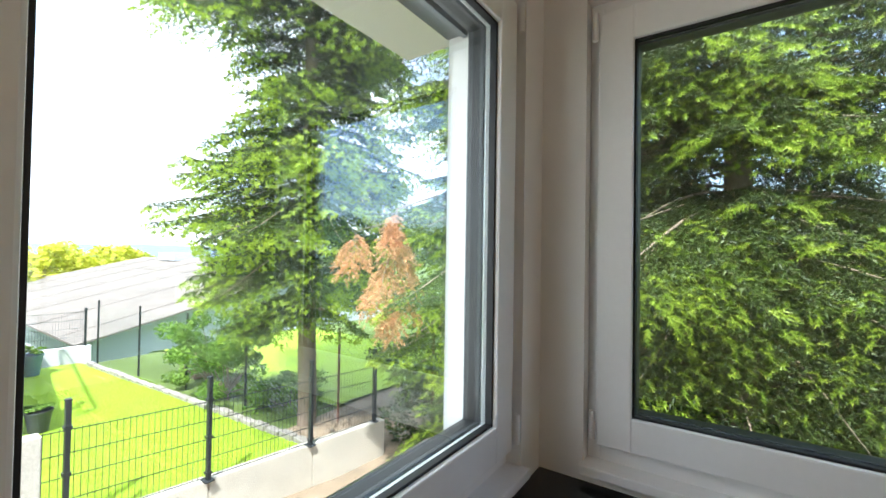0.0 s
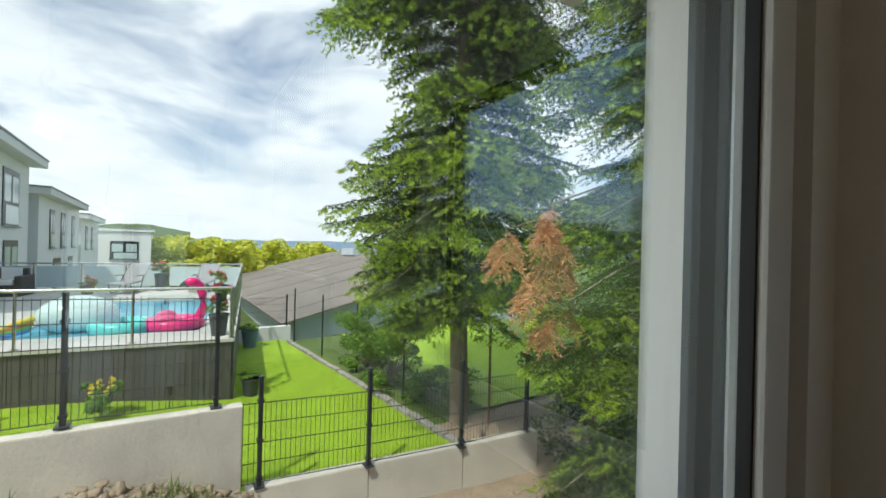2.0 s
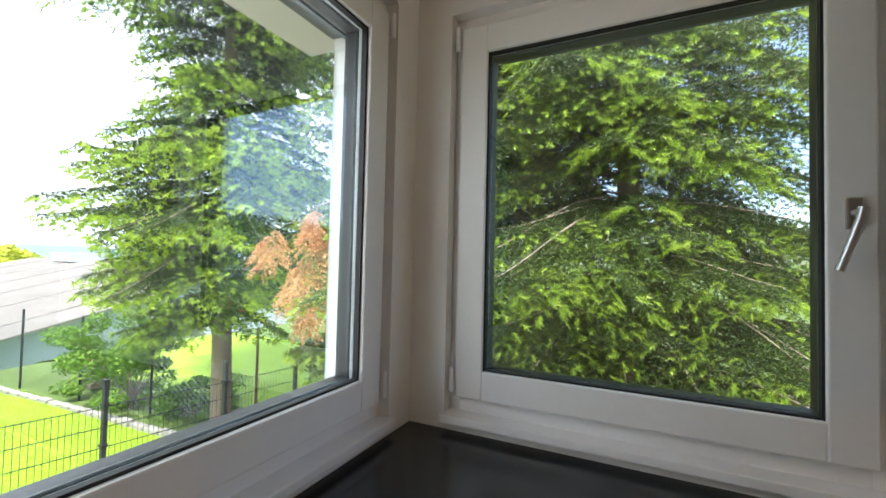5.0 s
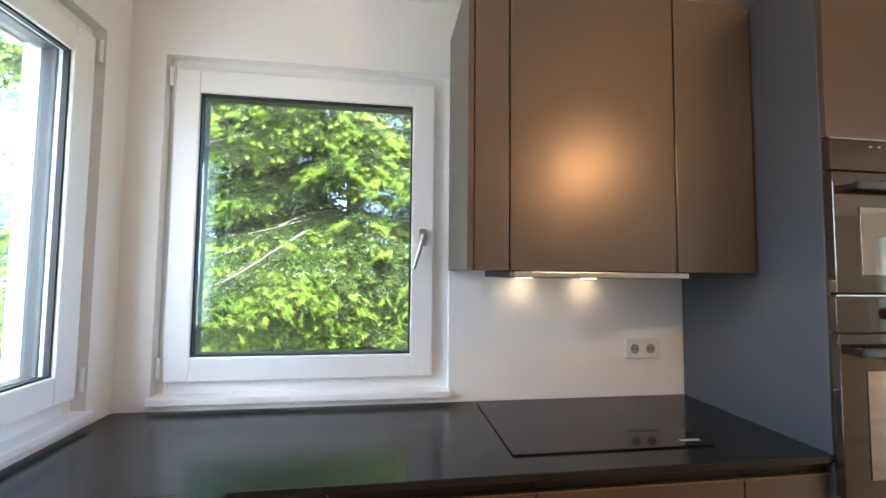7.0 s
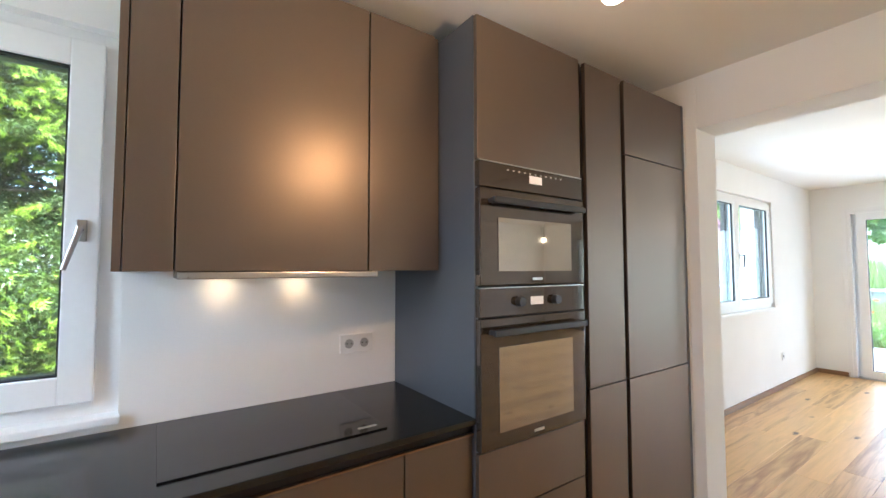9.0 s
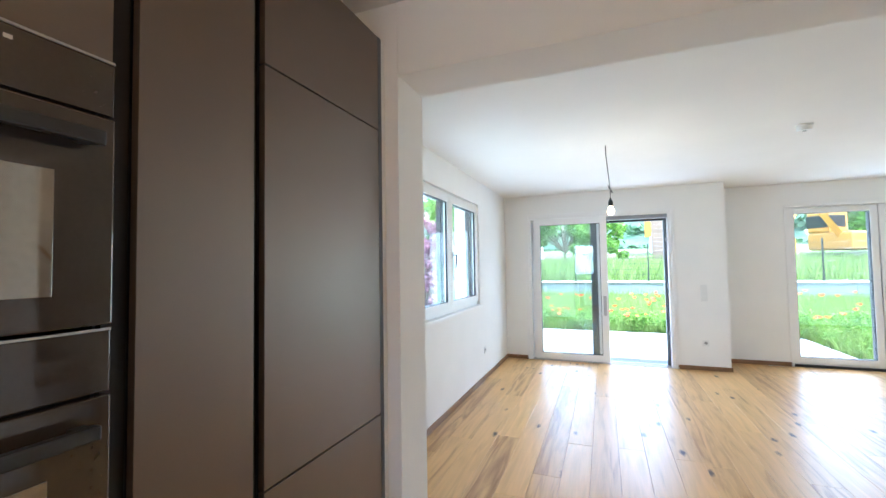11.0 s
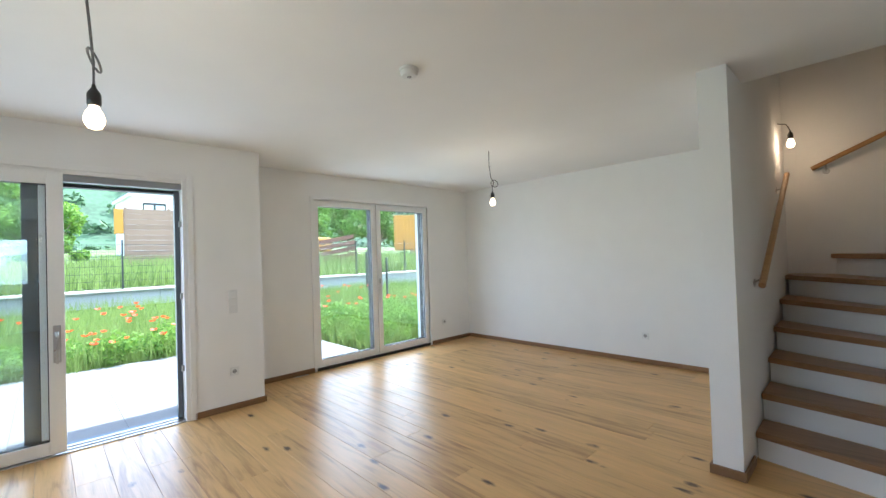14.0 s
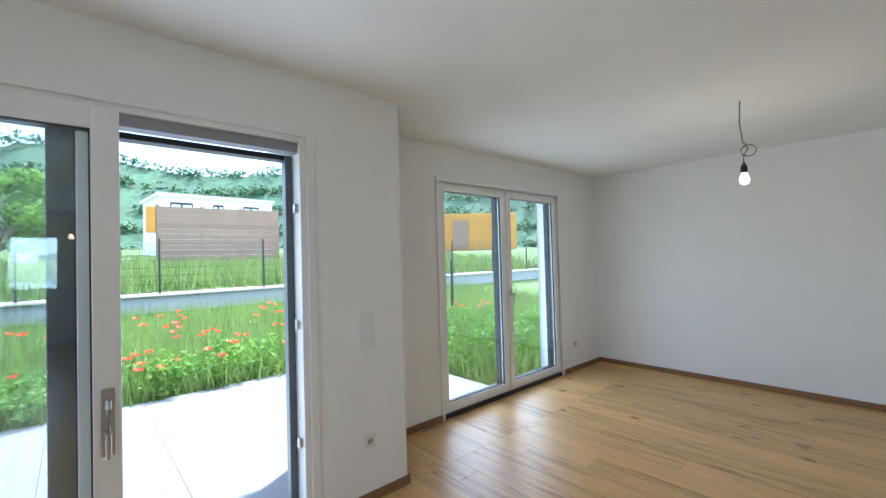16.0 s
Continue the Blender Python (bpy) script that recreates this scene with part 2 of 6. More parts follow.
def tube(bm, a, b, r0, r1=None, seg=12, caps=True):
    a, b = Vector(a), Vector(b)
    d = b - a
    m = Matrix.Translation((a + b) / 2) @ d.to_track_quat("Z", "Y").to_matrix().to_4x4()
    bmesh.ops.create_cone(bm, cap_ends=caps, segments=seg, radius1=r0, radius2=r0 if r1 is None else r1, depth=d.length, matrix=m)
    return bm


def sweep(bm, pts, r, seg=8, taper=1.0):
    """A round bar along the points, with rings shared from point to point."""
    pts = [Vector(p) for p in pts]
    rings = []
    for i, p in enumerate(pts):
        d = (pts[min(i + 1, len(pts) - 1)] - pts[max(i - 1, 0)]).normalized()
        q = d.to_track_quat("Z", "Y").to_matrix()
        rr = r * (1 + (taper - 1) * i / max(1, len(pts) - 1))
        rings.append([bm.verts.new(p + q @ Vector((math.cos(2 * math.pi * k / seg) * rr, math.sin(2 * math.pi * k / seg) * rr, 0))) for k in range(seg)])
    for a, b in zip(rings, rings[1:]):
        for k in range(seg):
            bm.faces.new((a[k], a[(k + 1) % seg], b[(k + 1) % seg], b[k]))
    bm.faces.new(list(reversed(rings[0])))
    bm.faces.new(rings[-1])
    return bm


def lathe(bm, profile, seg=24, at=(0, 0, 0)):
    at = Vector(at)
    rings = [[bm.verts.new(at + Vector((math.cos(2 * math.pi * k / seg) * r, math.sin(2 * math.pi * k / seg) * r, z))) for k in range(seg)] for r, z in profile]
    for a, b in zip(rings, rings[1:]):
        for k in range(seg):
            bm.faces.new((a[k], a[(k + 1) % seg], b[(k + 1) % seg], b[k]))
    bm.faces.new(list(reversed(rings[0])))
    bm.faces.new(rings[-1])
    return bm


def mesh_of(name, bm, material, smooth=False):
    me = bpy.data.meshes.new(name)
    bmesh.ops.recalc_face_normals(bm, faces=bm.faces)
    bm.to_mesh(me)
    bm.free()
    if material:
        me.materials.append(material)
    if smooth:
        me.polygons.foreach_set("use_smooth", [True] * len(me.polygons))
        me.set_sharp_from_angle(angle=radians(40))
    return me


def part(name, bm, material, parent, label="", smooth=False, shadow=True):
    ob = new(name, mesh_of(name, bm, material, smooth))
    ob.parent = parent
    if label:
        ob["label"] = label
    ob.visible_shadow = shadow
    return ob


def thing(name, label, category, loc=(0, 0, 0), rz=0.0, group="", kind=""):
    ob = new(name)
    ob.empty_display_size = 0.05
    ob.matrix_world = pose(*loc, 0, 0, rz)
    ob.matrix_basis = pose(*loc, 0, 0, rz)
    return tagged(ob, label, category, group, kind)


def solo(name, bm, material, label, category, loc=(0, 0, 0), rz=0.0, group="", kind="", smooth=False):
    ob = new(name, mesh_of(name, bm, material, smooth))
    ob.matrix_basis = pose(*loc, 0, 0, rz)
    return tagged(ob, label, category, group, kind)


def raw_mesh(name, verts, faces, material):
    """A mesh from arrays: verts (n, 3), faces (m, 3 or 4)."""
    me = bpy.data.meshes.new(name)
    verts, faces = np.asarray(verts, np.float32), np.asarray(faces, np.int32)
    k = faces.shape[1]
    me.vertices.add(len(verts))
    me.vertices.foreach_set("co", verts.ravel())
    me.loops.add(faces.size)
    me.loops.foreach_set("vertex_index", faces.ravel())
    me.polygons.add(len(faces))
    me.polygons.foreach_set("loop_start", np.arange(len(faces), dtype=np.int32) * k)
    me.update(calc_edges=True)
    me.materials.append(material)
    return me


def wall(name, length, height, thick, holes, material, loc, rz, label, z0=0.0):
    """A wall along its own x, thickness to +y, with openings (x0, x1, z0, z1) through it."""
    xs = sorted({0.0, length, *[h[0] for h in holes], *[h[1] for h in holes]})
    zs = sorted({z0, height, *[h[2] for h in holes], *[h[3] for h in holes]})
    solid = [[not any(h[0] - 1e-6 <= (a + b) / 2 <= h[1] and h[2] - 1e-6 <= (c + d) / 2 <= h[3] for h in holes) for c, d in zip(zs, zs[1:])] for a, b in zip(xs, xs[1:])]
    bm = bmesh.new()
    made = {}

    def vert(x, y, z):
        key = (round(x, 4), round(y, 4), round(z, 4))
        if key not in made:
            made[key] = bm.verts.new(key)
        return made[key]

    def quad(*c):
        bm.faces.new([vert(*p) for p in c])

    nx, nz = len(xs) - 1, len(zs) - 1
    for i in range(nx):
        for k in range(nz):
            if not solid[i][k]:
                continue
            a, b, c, d = xs[i], xs[i + 1], zs[k], zs[k + 1]
            quad((a, 0, c), (b, 0, c), (b, 0, d), (a, 0, d))
            quad((a, thick, c), (a, thick, d), (b, thick, d), (b, thick, c))
            if i == 0 or not solid[i - 1][k]:
                quad((a, 0, c), (a, 0, d), (a, thick, d), (a, thick, c))
            if i == nx - 1 or not solid[i + 1][k]:
                quad((b, 0, c), (b, thick, c), (b, thick, d), (b, 0, d))
            if k == 0 or not solid[i][k - 1]:
                quad((a, 0, c), (a, thick, c), (b, thick, c), (b, 0, c))
            if k == nz - 1 or not solid[i][k + 1]:
                quad((a, 0, d), (b, 0, d), (b, thick, d), (a, thick, d))
    return solo(name, bm, material, label, "wall", loc, rz, kind="structure")


# ---- materials ----
M_wall = mat("white_plaster", (0.87, 0.865, 0.84), 0.85, vary=0.03, scale=3, fine=240, bump=0.06)
M_ceil = mat("white_ceiling_paint", (0.87, 0.865, 0.84), 0.9, vary=0.03, scale=2, fine=200, bump=0.05)
M_render = mat("exterior_render", (0.78, 0.78, 0.76), 0.9, vary=0.05, scale=1.2, fine=160, bump=0.25)
M_house = mat("white_house_render", (0.88, 0.88, 0.86), 0.9, vary=0.04, scale=0.8, fine=90, bump=0.15)
M_pvc = mat("white_window_plastic", (0.86, 0.855, 0.84), 0.30, vary=0.02, scale=4, fine=60, bump=0.0)
M_rubber = mat("black_gasket", (0.012, 0.012, 0.013), 0.6, vary=0.1, bump=0.0)
M_rail = mat("anthracite_aluminium", (0.105, 0.122, 0.135), 0.38, 0.3, vary=0.05, scale=6, bump=0.0)
M_alu = mat("brushed_aluminium", (0.52, 0.51, 0.50), 0.3, 1.0, vary=0.04, scale=30, bump=0.0)
M_shell = mat("black_outer_shell", (0.022, 0.024, 0.026), 0.4, 0.2, vary=0.08, scale=6, bump=0.0)
M_glass = glass("window_glass")
M_glass_coated = glass("coated_window_glass", (0.97, 0.985, 0.98), 0.105)
M_railglass = glass("railing_glass", (0.93, 0.97, 0.965), 0.04)
M_oak = oak("oak_boards", (0.60, 0.365, 0.140), (0.27, 0.128, 0.037), 0.34)
M_oak_trim = oak("oak_skirting", (0.22, 0.12, 0.055), (0.11, 0.055, 0.024), 0.4, False)
M_oak_tread = oak("oak_treads", (0.30, 0.165, 0.075), (0.15, 0.075, 0.03), 0.35, False)
M_rail_wood = oak("oak_handrail", (0.42, 0.24, 0.10), (0.24, 0.12, 0.05), 0.35, False)
M_front = mat("taupe_matt_laminate", (0.180, 0.146, 0.118), 0.36, 0.8, spec=0.8, vary=0.05, scale=2.5, fine=420, bump=0.03)
M_carcass = mat("dark_carcass", (0.115, 0.130, 0.150), 0.37, 0.5, vary=0.05, scale=3, bump=0.02)
M_chan = mat("black_grip_channel", (0.012, 0.011, 0.011), 0.35, 0.3, vary=0.1)
M_brass = mat("bronze_edge", (0.30, 0.21, 0.12), 0.3, 0.9, vary=0.08)
M_top = mat("black_worktop", (0.010, 0.011, 0.012), 0.22, vary=0.2, scale=6, fine=300, bump=0.015)
M_ovenglass = mat("black_oven_glass", (0.006, 0.006, 0.007), 0.05, vary=0.1, bump=0.0)
M_ovendoor = mat("bronze_tinted_oven_glass", (0.10, 0.084, 0.070), 0.04, 0.7, vary=0.1, bump=0.0)
M_ovenwin = mat("oven_window_glass", (0.36, 0.32, 0.265), 0.03, 0.8, vary=0.1, bump=0.0)
M_black = mat("black_plastic", (0.02, 0.02, 0.02), 0.35, vary=0.1)
M_white_pl = mat("white_switch_plastic", (0.78, 0.78, 0.76), 0.35, vary=0.02, bump=0.0)
M_socket_in = mat("grey_plastic_and_socket_shade", (0.35, 0.35, 0.34), 0.5, vary=0.05)
M_disp = glow("display", (0.9, 0.95, 1.0), 0.006)
M_bulb = glow("bulb_glass_lit", (1.0, 0.66, 0.34), 1.6)
M_cord = mat("grey_cord", (0.16, 0.155, 0.15), 0.6)
M_conc = mat("cast_concrete", (0.62, 0.585, 0.51), 0.9, vary=0.26, scale=2.2, fine=60, bump=0.25)
M_road = mat("pale_grey_road_edge", (0.30, 0.32, 0.34), 0.9, vary=0.1, scale=0.8, fine=60, bump=0.2)
M_terrace = mat("pale_terrace_slabs", (0.215, 0.21, 0.205), 0.8, vary=0.06, scale=3, fine=90, bump=0.1, per_piece=0.12)
M_fence = mat("anthracite_fence_steel", (0.028, 0.032, 0.036), 0.45, 0.2, vary=0.1)
M_lawn = mat("mown_lawn", (0.27, 0.42, 0.015), 0.9, vary=0.22, scale=1.3, fine=70, bump=0.8)
M_soil = mat("dry_soil", (0.30, 0.235, 0.165), 0.95, vary=0.35, scale=2.5, fine=40, bump=1.0)
M_far = mat("field_green", (0.10, 0.15, 0.03), 0.95, vary=0.3, scale=0.06, fine=0.8, bump=0.3)
M_slat = mat("grey_brown_cladding", (0.075, 0.070, 0.068), 0.6, vary=0.12, scale=3, per_piece=0.3)
M_deck = mat("pale_deck_tiles", (0.55, 0.53, 0.50), 0.7, vary=0.06, scale=2)
M_poolblue = mat("pool_liner", (0.10, 0.42, 0.60), 0.4, vary=0.08, scale=2)
M_water = mat("pool_water", (0.10, 0.46, 0.66), 0.06, vary=0.15, scale=3, fine=14, bump=0.25)
M_pink = mat("pink_vinyl", (0.80, 0.012, 0.20), 0.3, vary=0.06)
M_frost = mat("pale_frost_and_sky_reflection", (0.62, 0.74, 0.74), 0.2, vary=0.04)
M_steel = mat("stainless_rail", (0.55, 0.55, 0.55), 0.25, 1.0, vary=0.05)
M_roof = mat("weathered_roof_sheets", (0.21, 0.185, 0.16), 0.9, vary=0.3, scale=0.6, fine=9, bump=0.4)
M_barn = mat("barn_wall_plaster", (0.52, 0.57, 0.62), 0.9, vary=0.12, scale=0.7)
M_bark = mat("spruce_bark", (0.28, 0.22, 0.165), 0.95, vary=0.4, scale=9, fine=40, bump=1.0, stretch=(1, 1, 0.3))
M_needle = leafy("spruce_needles", (0.007, 0.019, 0.005), (0.095, 0.150, 0.021), 0.5, 1.5, 0.2)
M_shoot = leafy("spruce_young_shoots", (0.17, 0.31, 0.022), (0.46, 0.60, 0.06), 0.5, 4.0, 0.35)
M_dead = leafy("dead_brown_needles", (0.46, 0.23, 0.10), (0.78, 0.45, 0.24), 0.8, 5.0, 0.2)
M_leaf = leafy("bush_leaves", (0.06, 0.15, 0.02), (0.21, 0.35, 0.05), 0.85, 2.0, 0.35)
M_leaf_y = leafy("yellow_green_leaves", (0.40, 0.46, 0.03), (0.72, 0.72, 0.07), 0.6, 0.4, 0.35)
# forest leaves: a little distance haze is mixed into both greens
M_wood_far = leafy("forest_leaves", (0.03, 0.075, 0.035), (0.10, 0.18, 0.07), 0.8, 0.05, 0.1)
M_meadow = leafy("meadow_grass", (0.08, 0.14, 0.028), (0.25, 0.34, 0.09), 0.7, 0.8, 0.4)
M_purple = leafy("purple_leaves", (0.15, 0.05, 0.08), (0.42, 0.22, 0.28), 0.5, 2.0, 0.3)
M_poppy = leafy("poppy_petals", (0.70, 0.03, 0.008), (0.88, 0.10, 0.02), 0.5, 6.0, 0.4)
M_yellowpet = leafy("yellow_petals", (0.75, 0.5, 0.02), (0.9, 0.7, 0.05), 0.5, 6.0, 0.3)
M_redpet = leafy("red_petals", (0.5, 0.02, 0.03), (0.8, 0.08, 0.08), 0.5, 6.0, 0.3)
M_timber = mat("weathered_timber", (0.25, 0.175, 0.125), 0.9, vary=0.2, scale=2, per_piece=0.35)
M_yellow = mat("yellow_machine_paint", (0.50, 0.25, 0.03), 0.6, vary=0.2, scale=1)
M_darkgl = mat("dark_window_pane", (0.03, 0.035, 0.04), 0.08, vary=0.1, bump=0.0)
M_shade = mat("grey_blind", (0.30, 0.31, 0.32), 0.6, vary=0.05)
M_pot = mat("dark_plant_pot", (0.045, 0.05, 0.055), 0.5, vary=0.1)
M_bluepot = mat("blue_grey_pot", (0.12, 0.19, 0.24), 0.5, vary=0.1)
M_asphalt = mat("asphalt", (0.06, 0.06, 0.06), 0.9, vary=0.15, scale=1, fine=80, bump=0.3)
M_stone = mat("grey_stone", (0.30, 0.28, 0.25), 0.9, vary=0.2, scale=5, bump=0.3, per_piece=0.3)
M_cushion = mat("white_cushion", (0.75, 0.75, 0.73), 0.9, vary=0.03)
M_wicker = mat("black_wicker", (0.02, 0.02, 0.022), 0.7, vary=0.2, scale=40)
M_teal = mat("turquoise_vinyl", (0.12, 0.62, 0.60), 0.3, vary=0.06)
M_rust = mat("rust_red_steel", (0.20, 0.095, 0.065), 0.7, vary=0.2)
M_tile_roof = mat("red_roof_tiles", (0.38, 0.15, 0.08), 0.9, vary=0.2, scale=3)

# ---- large structure ----
CEIL = 2.52
NY = 0.05          # living room's north wall
EX1, EX2 = 8.82, 9.42   # the two east walls
SY = -6.67         # south wall
T = 0.32           # outer walls
TK = 0.25          # kitchen's outer walls
WIN = (0.125, 1.205, 0.95, 2.22)   # kitchen windows in their walls

# kitchen: west wall (window towards the garden) and north wall
wall("wall_west", 3.4, 2.9, TK, [(3.4 - WIN[1], 3.4 - WIN[0], WIN[2], WIN[3])], M_wall, (0, -3.4, 0), 90, "white plastered wall round the garden window", -0.3)
wall("wall_north_kitchen", 4.04 + TK, 2.9, TK, [(WIN[0] + TK, WIN[1] + TK, WIN[2], WIN[3])], M_wall, (-TK, 0, 0), 0, "white plastered wall behind the worktop", -0.3)
wall("wall_south_kitchen", 3.8, 2.9, 0.2, [], M_wall, (3.8, -3.4, 0), 180, "plain white plastered wall", -0.3)
# dividing wall with the wide opening and its lintel
bm = bmesh.new()
box(bm, 3.80, 4.04, -0.66, 0.0, -0.3, 2.9, 0.004)
box(bm, 3.80, 4.04, -3.6, -0.66, 2.22, 2.9, 0.004)
box(bm, 3.80, 4.04, -6.9, -3.6, -0.3, 5.2, 0.004)
solo("wall_divider", bm, M_wall, "white plastered wall and lintel of the wide opening", "wall", kind="structure")
# living room
wall("wall_north_living", 9.14 - 4.04, 2.9, T, [(5.36 - 4.04, 7.33 - 4.04, 0.965, 2.215)], M_wall, (4.04, NY, 0), 0, "white plastered wall with a two-leaf window", -0.3)
wall("wall_east_terrace", NY + 2.93, 2.9, T, [(NY + 0.29, NY + 2.31, -0.3, 2.20)], M_wall, (EX1, NY, 0), -90, "white plastered wall round the sliding door", -0.3)
wall("wall_east_garden", 6.67 - 2.93 + T, 2.9, T, [(3.78 - 2.93, 5.765 - 2.93, -0.3, 2.205)], M_wall, (EX2, -2.93, 0), -90, "white plastered wall round the glazed double door", -0.3)
bm = bmesh.new()
box(bm, EX1 + T, EX2 + T, -2.93, -2.93 + T, -0.3, 2.9)
solo("wall_jog", bm, M_render, "short return of the outer wall", "wall", kind="structure")
bm = bmesh.new()
box(bm, EX1 + 0.001, EX2, -2.929, -2.92, -0.3, 2.9)
solo("wall_jog_inner", bm, M_wall, "short white return between the two outer walls", "wall", kind="structure")
wall("wall_south", EX2 + T - 4.04, 5.2, T, [], M_wall, (EX2 + T, SY, 0), 180, "long white plastered wall", -0.3)
wall("wall_stairs", 2.335, 5.2, 0.16, [], M_wall, (5.25, SY, 0), 90, "white wall end beside the staircase", -0.3)
# ceilings
bm = bmesh.new()
box(bm, -0.0, 3.80, -3.4, 0.0, CEIL, CEIL + 0.25)
solo("ceiling_kitchen", bm, M_ceil, "white painted kitchen ceiling", "ceiling", kind="structure")
bm = bmesh.new()
box(bm, 4.04, EX1, -4.78, NY, CEIL, CEIL + 0.30)
box(bm, EX1, EX2, -4.78, -2.93, CEIL, CEIL + 0.30)
box(bm, 5.25, EX2, SY, -4.78, CEIL, CEIL + 0.30)
solo("ceiling_living", bm, M_ceil, "white painted living room ceiling", "ceiling", kind="structure")
bm = bmesh.new()
box(bm, 3.8, 5.3, -7.0, -4.6, 5.2, 5.4)
box(bm, 3.9, 5.25, -4.78, -4.62, CEIL + 0.30, 5.2)
solo("ceiling_stairwell", bm, M_ceil, "white ceiling high above the stairs", "ceiling", kind="structure")
# roof and overhang of the storey above; its east strips are added sun blockers
bm = bmesh.new()
box(bm, -0.78, -TK - 0.002, -4.2, 0.31, 2.41, 2.75)
box(bm, -TK - 0.002, 4.0, TK + 0.002, 0.31, 2.41, 2.75)
box(bm, -T, 9.8, -3.6, 0.37, 2.90, 3.05)
# two unseen strips, added to keep direct sun out of the east doors
box(bm, EX1 + T + 0.002, EX1 + T + 0.62, -2.6, 0.6, 2.41, 2.88)
box(bm, EX2 + T + 0.002, EX2 + T + 0.62, -7.0, -2.6, 2.41, 2.88)
box(bm, 5.3, 9.8, -7.0, -3.6, 2.90, 3.05)
box(bm, -T, 3.9, -4.2, -3.6, 2.90, 3.05)
solo("roof_overhang", bm, M_render, "white rendered overhang above the windows, with unseen east strips added against the sun", "overhang", kind="structure")
bm = bmesh.new()
box(bm, -0.3, 3.9, -3.5, 0.3, -0.30, -0.016)
box(bm, 3.9, EX1 + T, -6.9, 0.3, -0.30, -0.016)
box(bm, EX1 + T, EX2 + T, -6.9, -2.7, -0.30, -0.016)
floor = solo("floor", bm, M_carcass, "warm knotty oak plank floor", "floor", kind="structure")


# ---- windows and doors ----
def lever(parent, x, y, z, tilt=0.0, material=None):
    """A window handle: rosette, neck and a slim bent grip hanging down."""
    bm = bmesh.new()
    box(bm, x - 0.014, x + 0.014, y - 0.010, y, z - 0.035, z + 0.035, 0.004)
    part("rosette", bm, M_alu, parent, "brushed aluminium rosette")
    bm = bmesh.new()
    tube(bm, (x, y - 0.008, z), (x, y - 0.05, z), 0.008)
    c, s = math.cos(tilt), math.sin(tilt)
    pts = [(x, y - 0.05, z + 0.008)]
    for i in range(1, 9):
        f = i / 8
        pts.append((x - s * 0.13 * f, y - 0.05 + 0.010 * f * f, z - c * 0.13 * f))
    sweep(bm, pts, 0.0095, 10, 0.85)
    part("handle", bm, material or M_alu, parent, "slim aluminium lever", True)


def frame_ring(x0, x1, z0, z1, w, y0, y1, bevel=0.003):
    bm = bmesh.new()
    box(bm, x0, x0 + w, y0, y1, z0, z1, bevel)
    box(bm, x1 - w, x1, y0, y1, z0, z1, bevel)
    box(bm, x0 + w - 0.001, x1 - w + 0.001, y0 + 0.0006, y1 - 0.0006, z0, z0 + w, bevel)
    box(bm, x0 + w - 0.001, x1 - w + 0.001, y0 + 0.0006, y1 - 0.0006, z1 - w, z1, bevel)
    return bm


def sash(parent, x0, x1, z0, z1, w, y0, y1, name="sash", glazing=None):
    """White inside, dark metal shell outside, double glazing between."""
    s = part(name, frame_ring(x0, x1, z0, z1, w, y0, y0 + 0.047, 0.005), M_pvc, parent, "white plastic sash")
    part("gasket", frame_ring(x0 + w - 0.004, x1 - w + 0.004, z0 + w - 0.004, z1 - w + 0.004, 0.010, y0 + 0.012, y0 + 0.030, 0.001), M_rubber, s, "black rubber gasket")
    part("outer_shell", frame_ring(x0 + 0.008, x1 - 0.008, z0 + 0.008, z1 - 0.008, w - 0.004, y0 + 0.048, y1, 0.002), M_shell, s, "black metal shell")
    bm = bmesh.new()
    box(bm, x0 + w, x1 - w, y0 + 0.022, y0 + 0.046, z0 + w, z1 - w)
    part("pane", bm, glazing or M_glass, s, "clear double glazing", shadow=False)
    return s


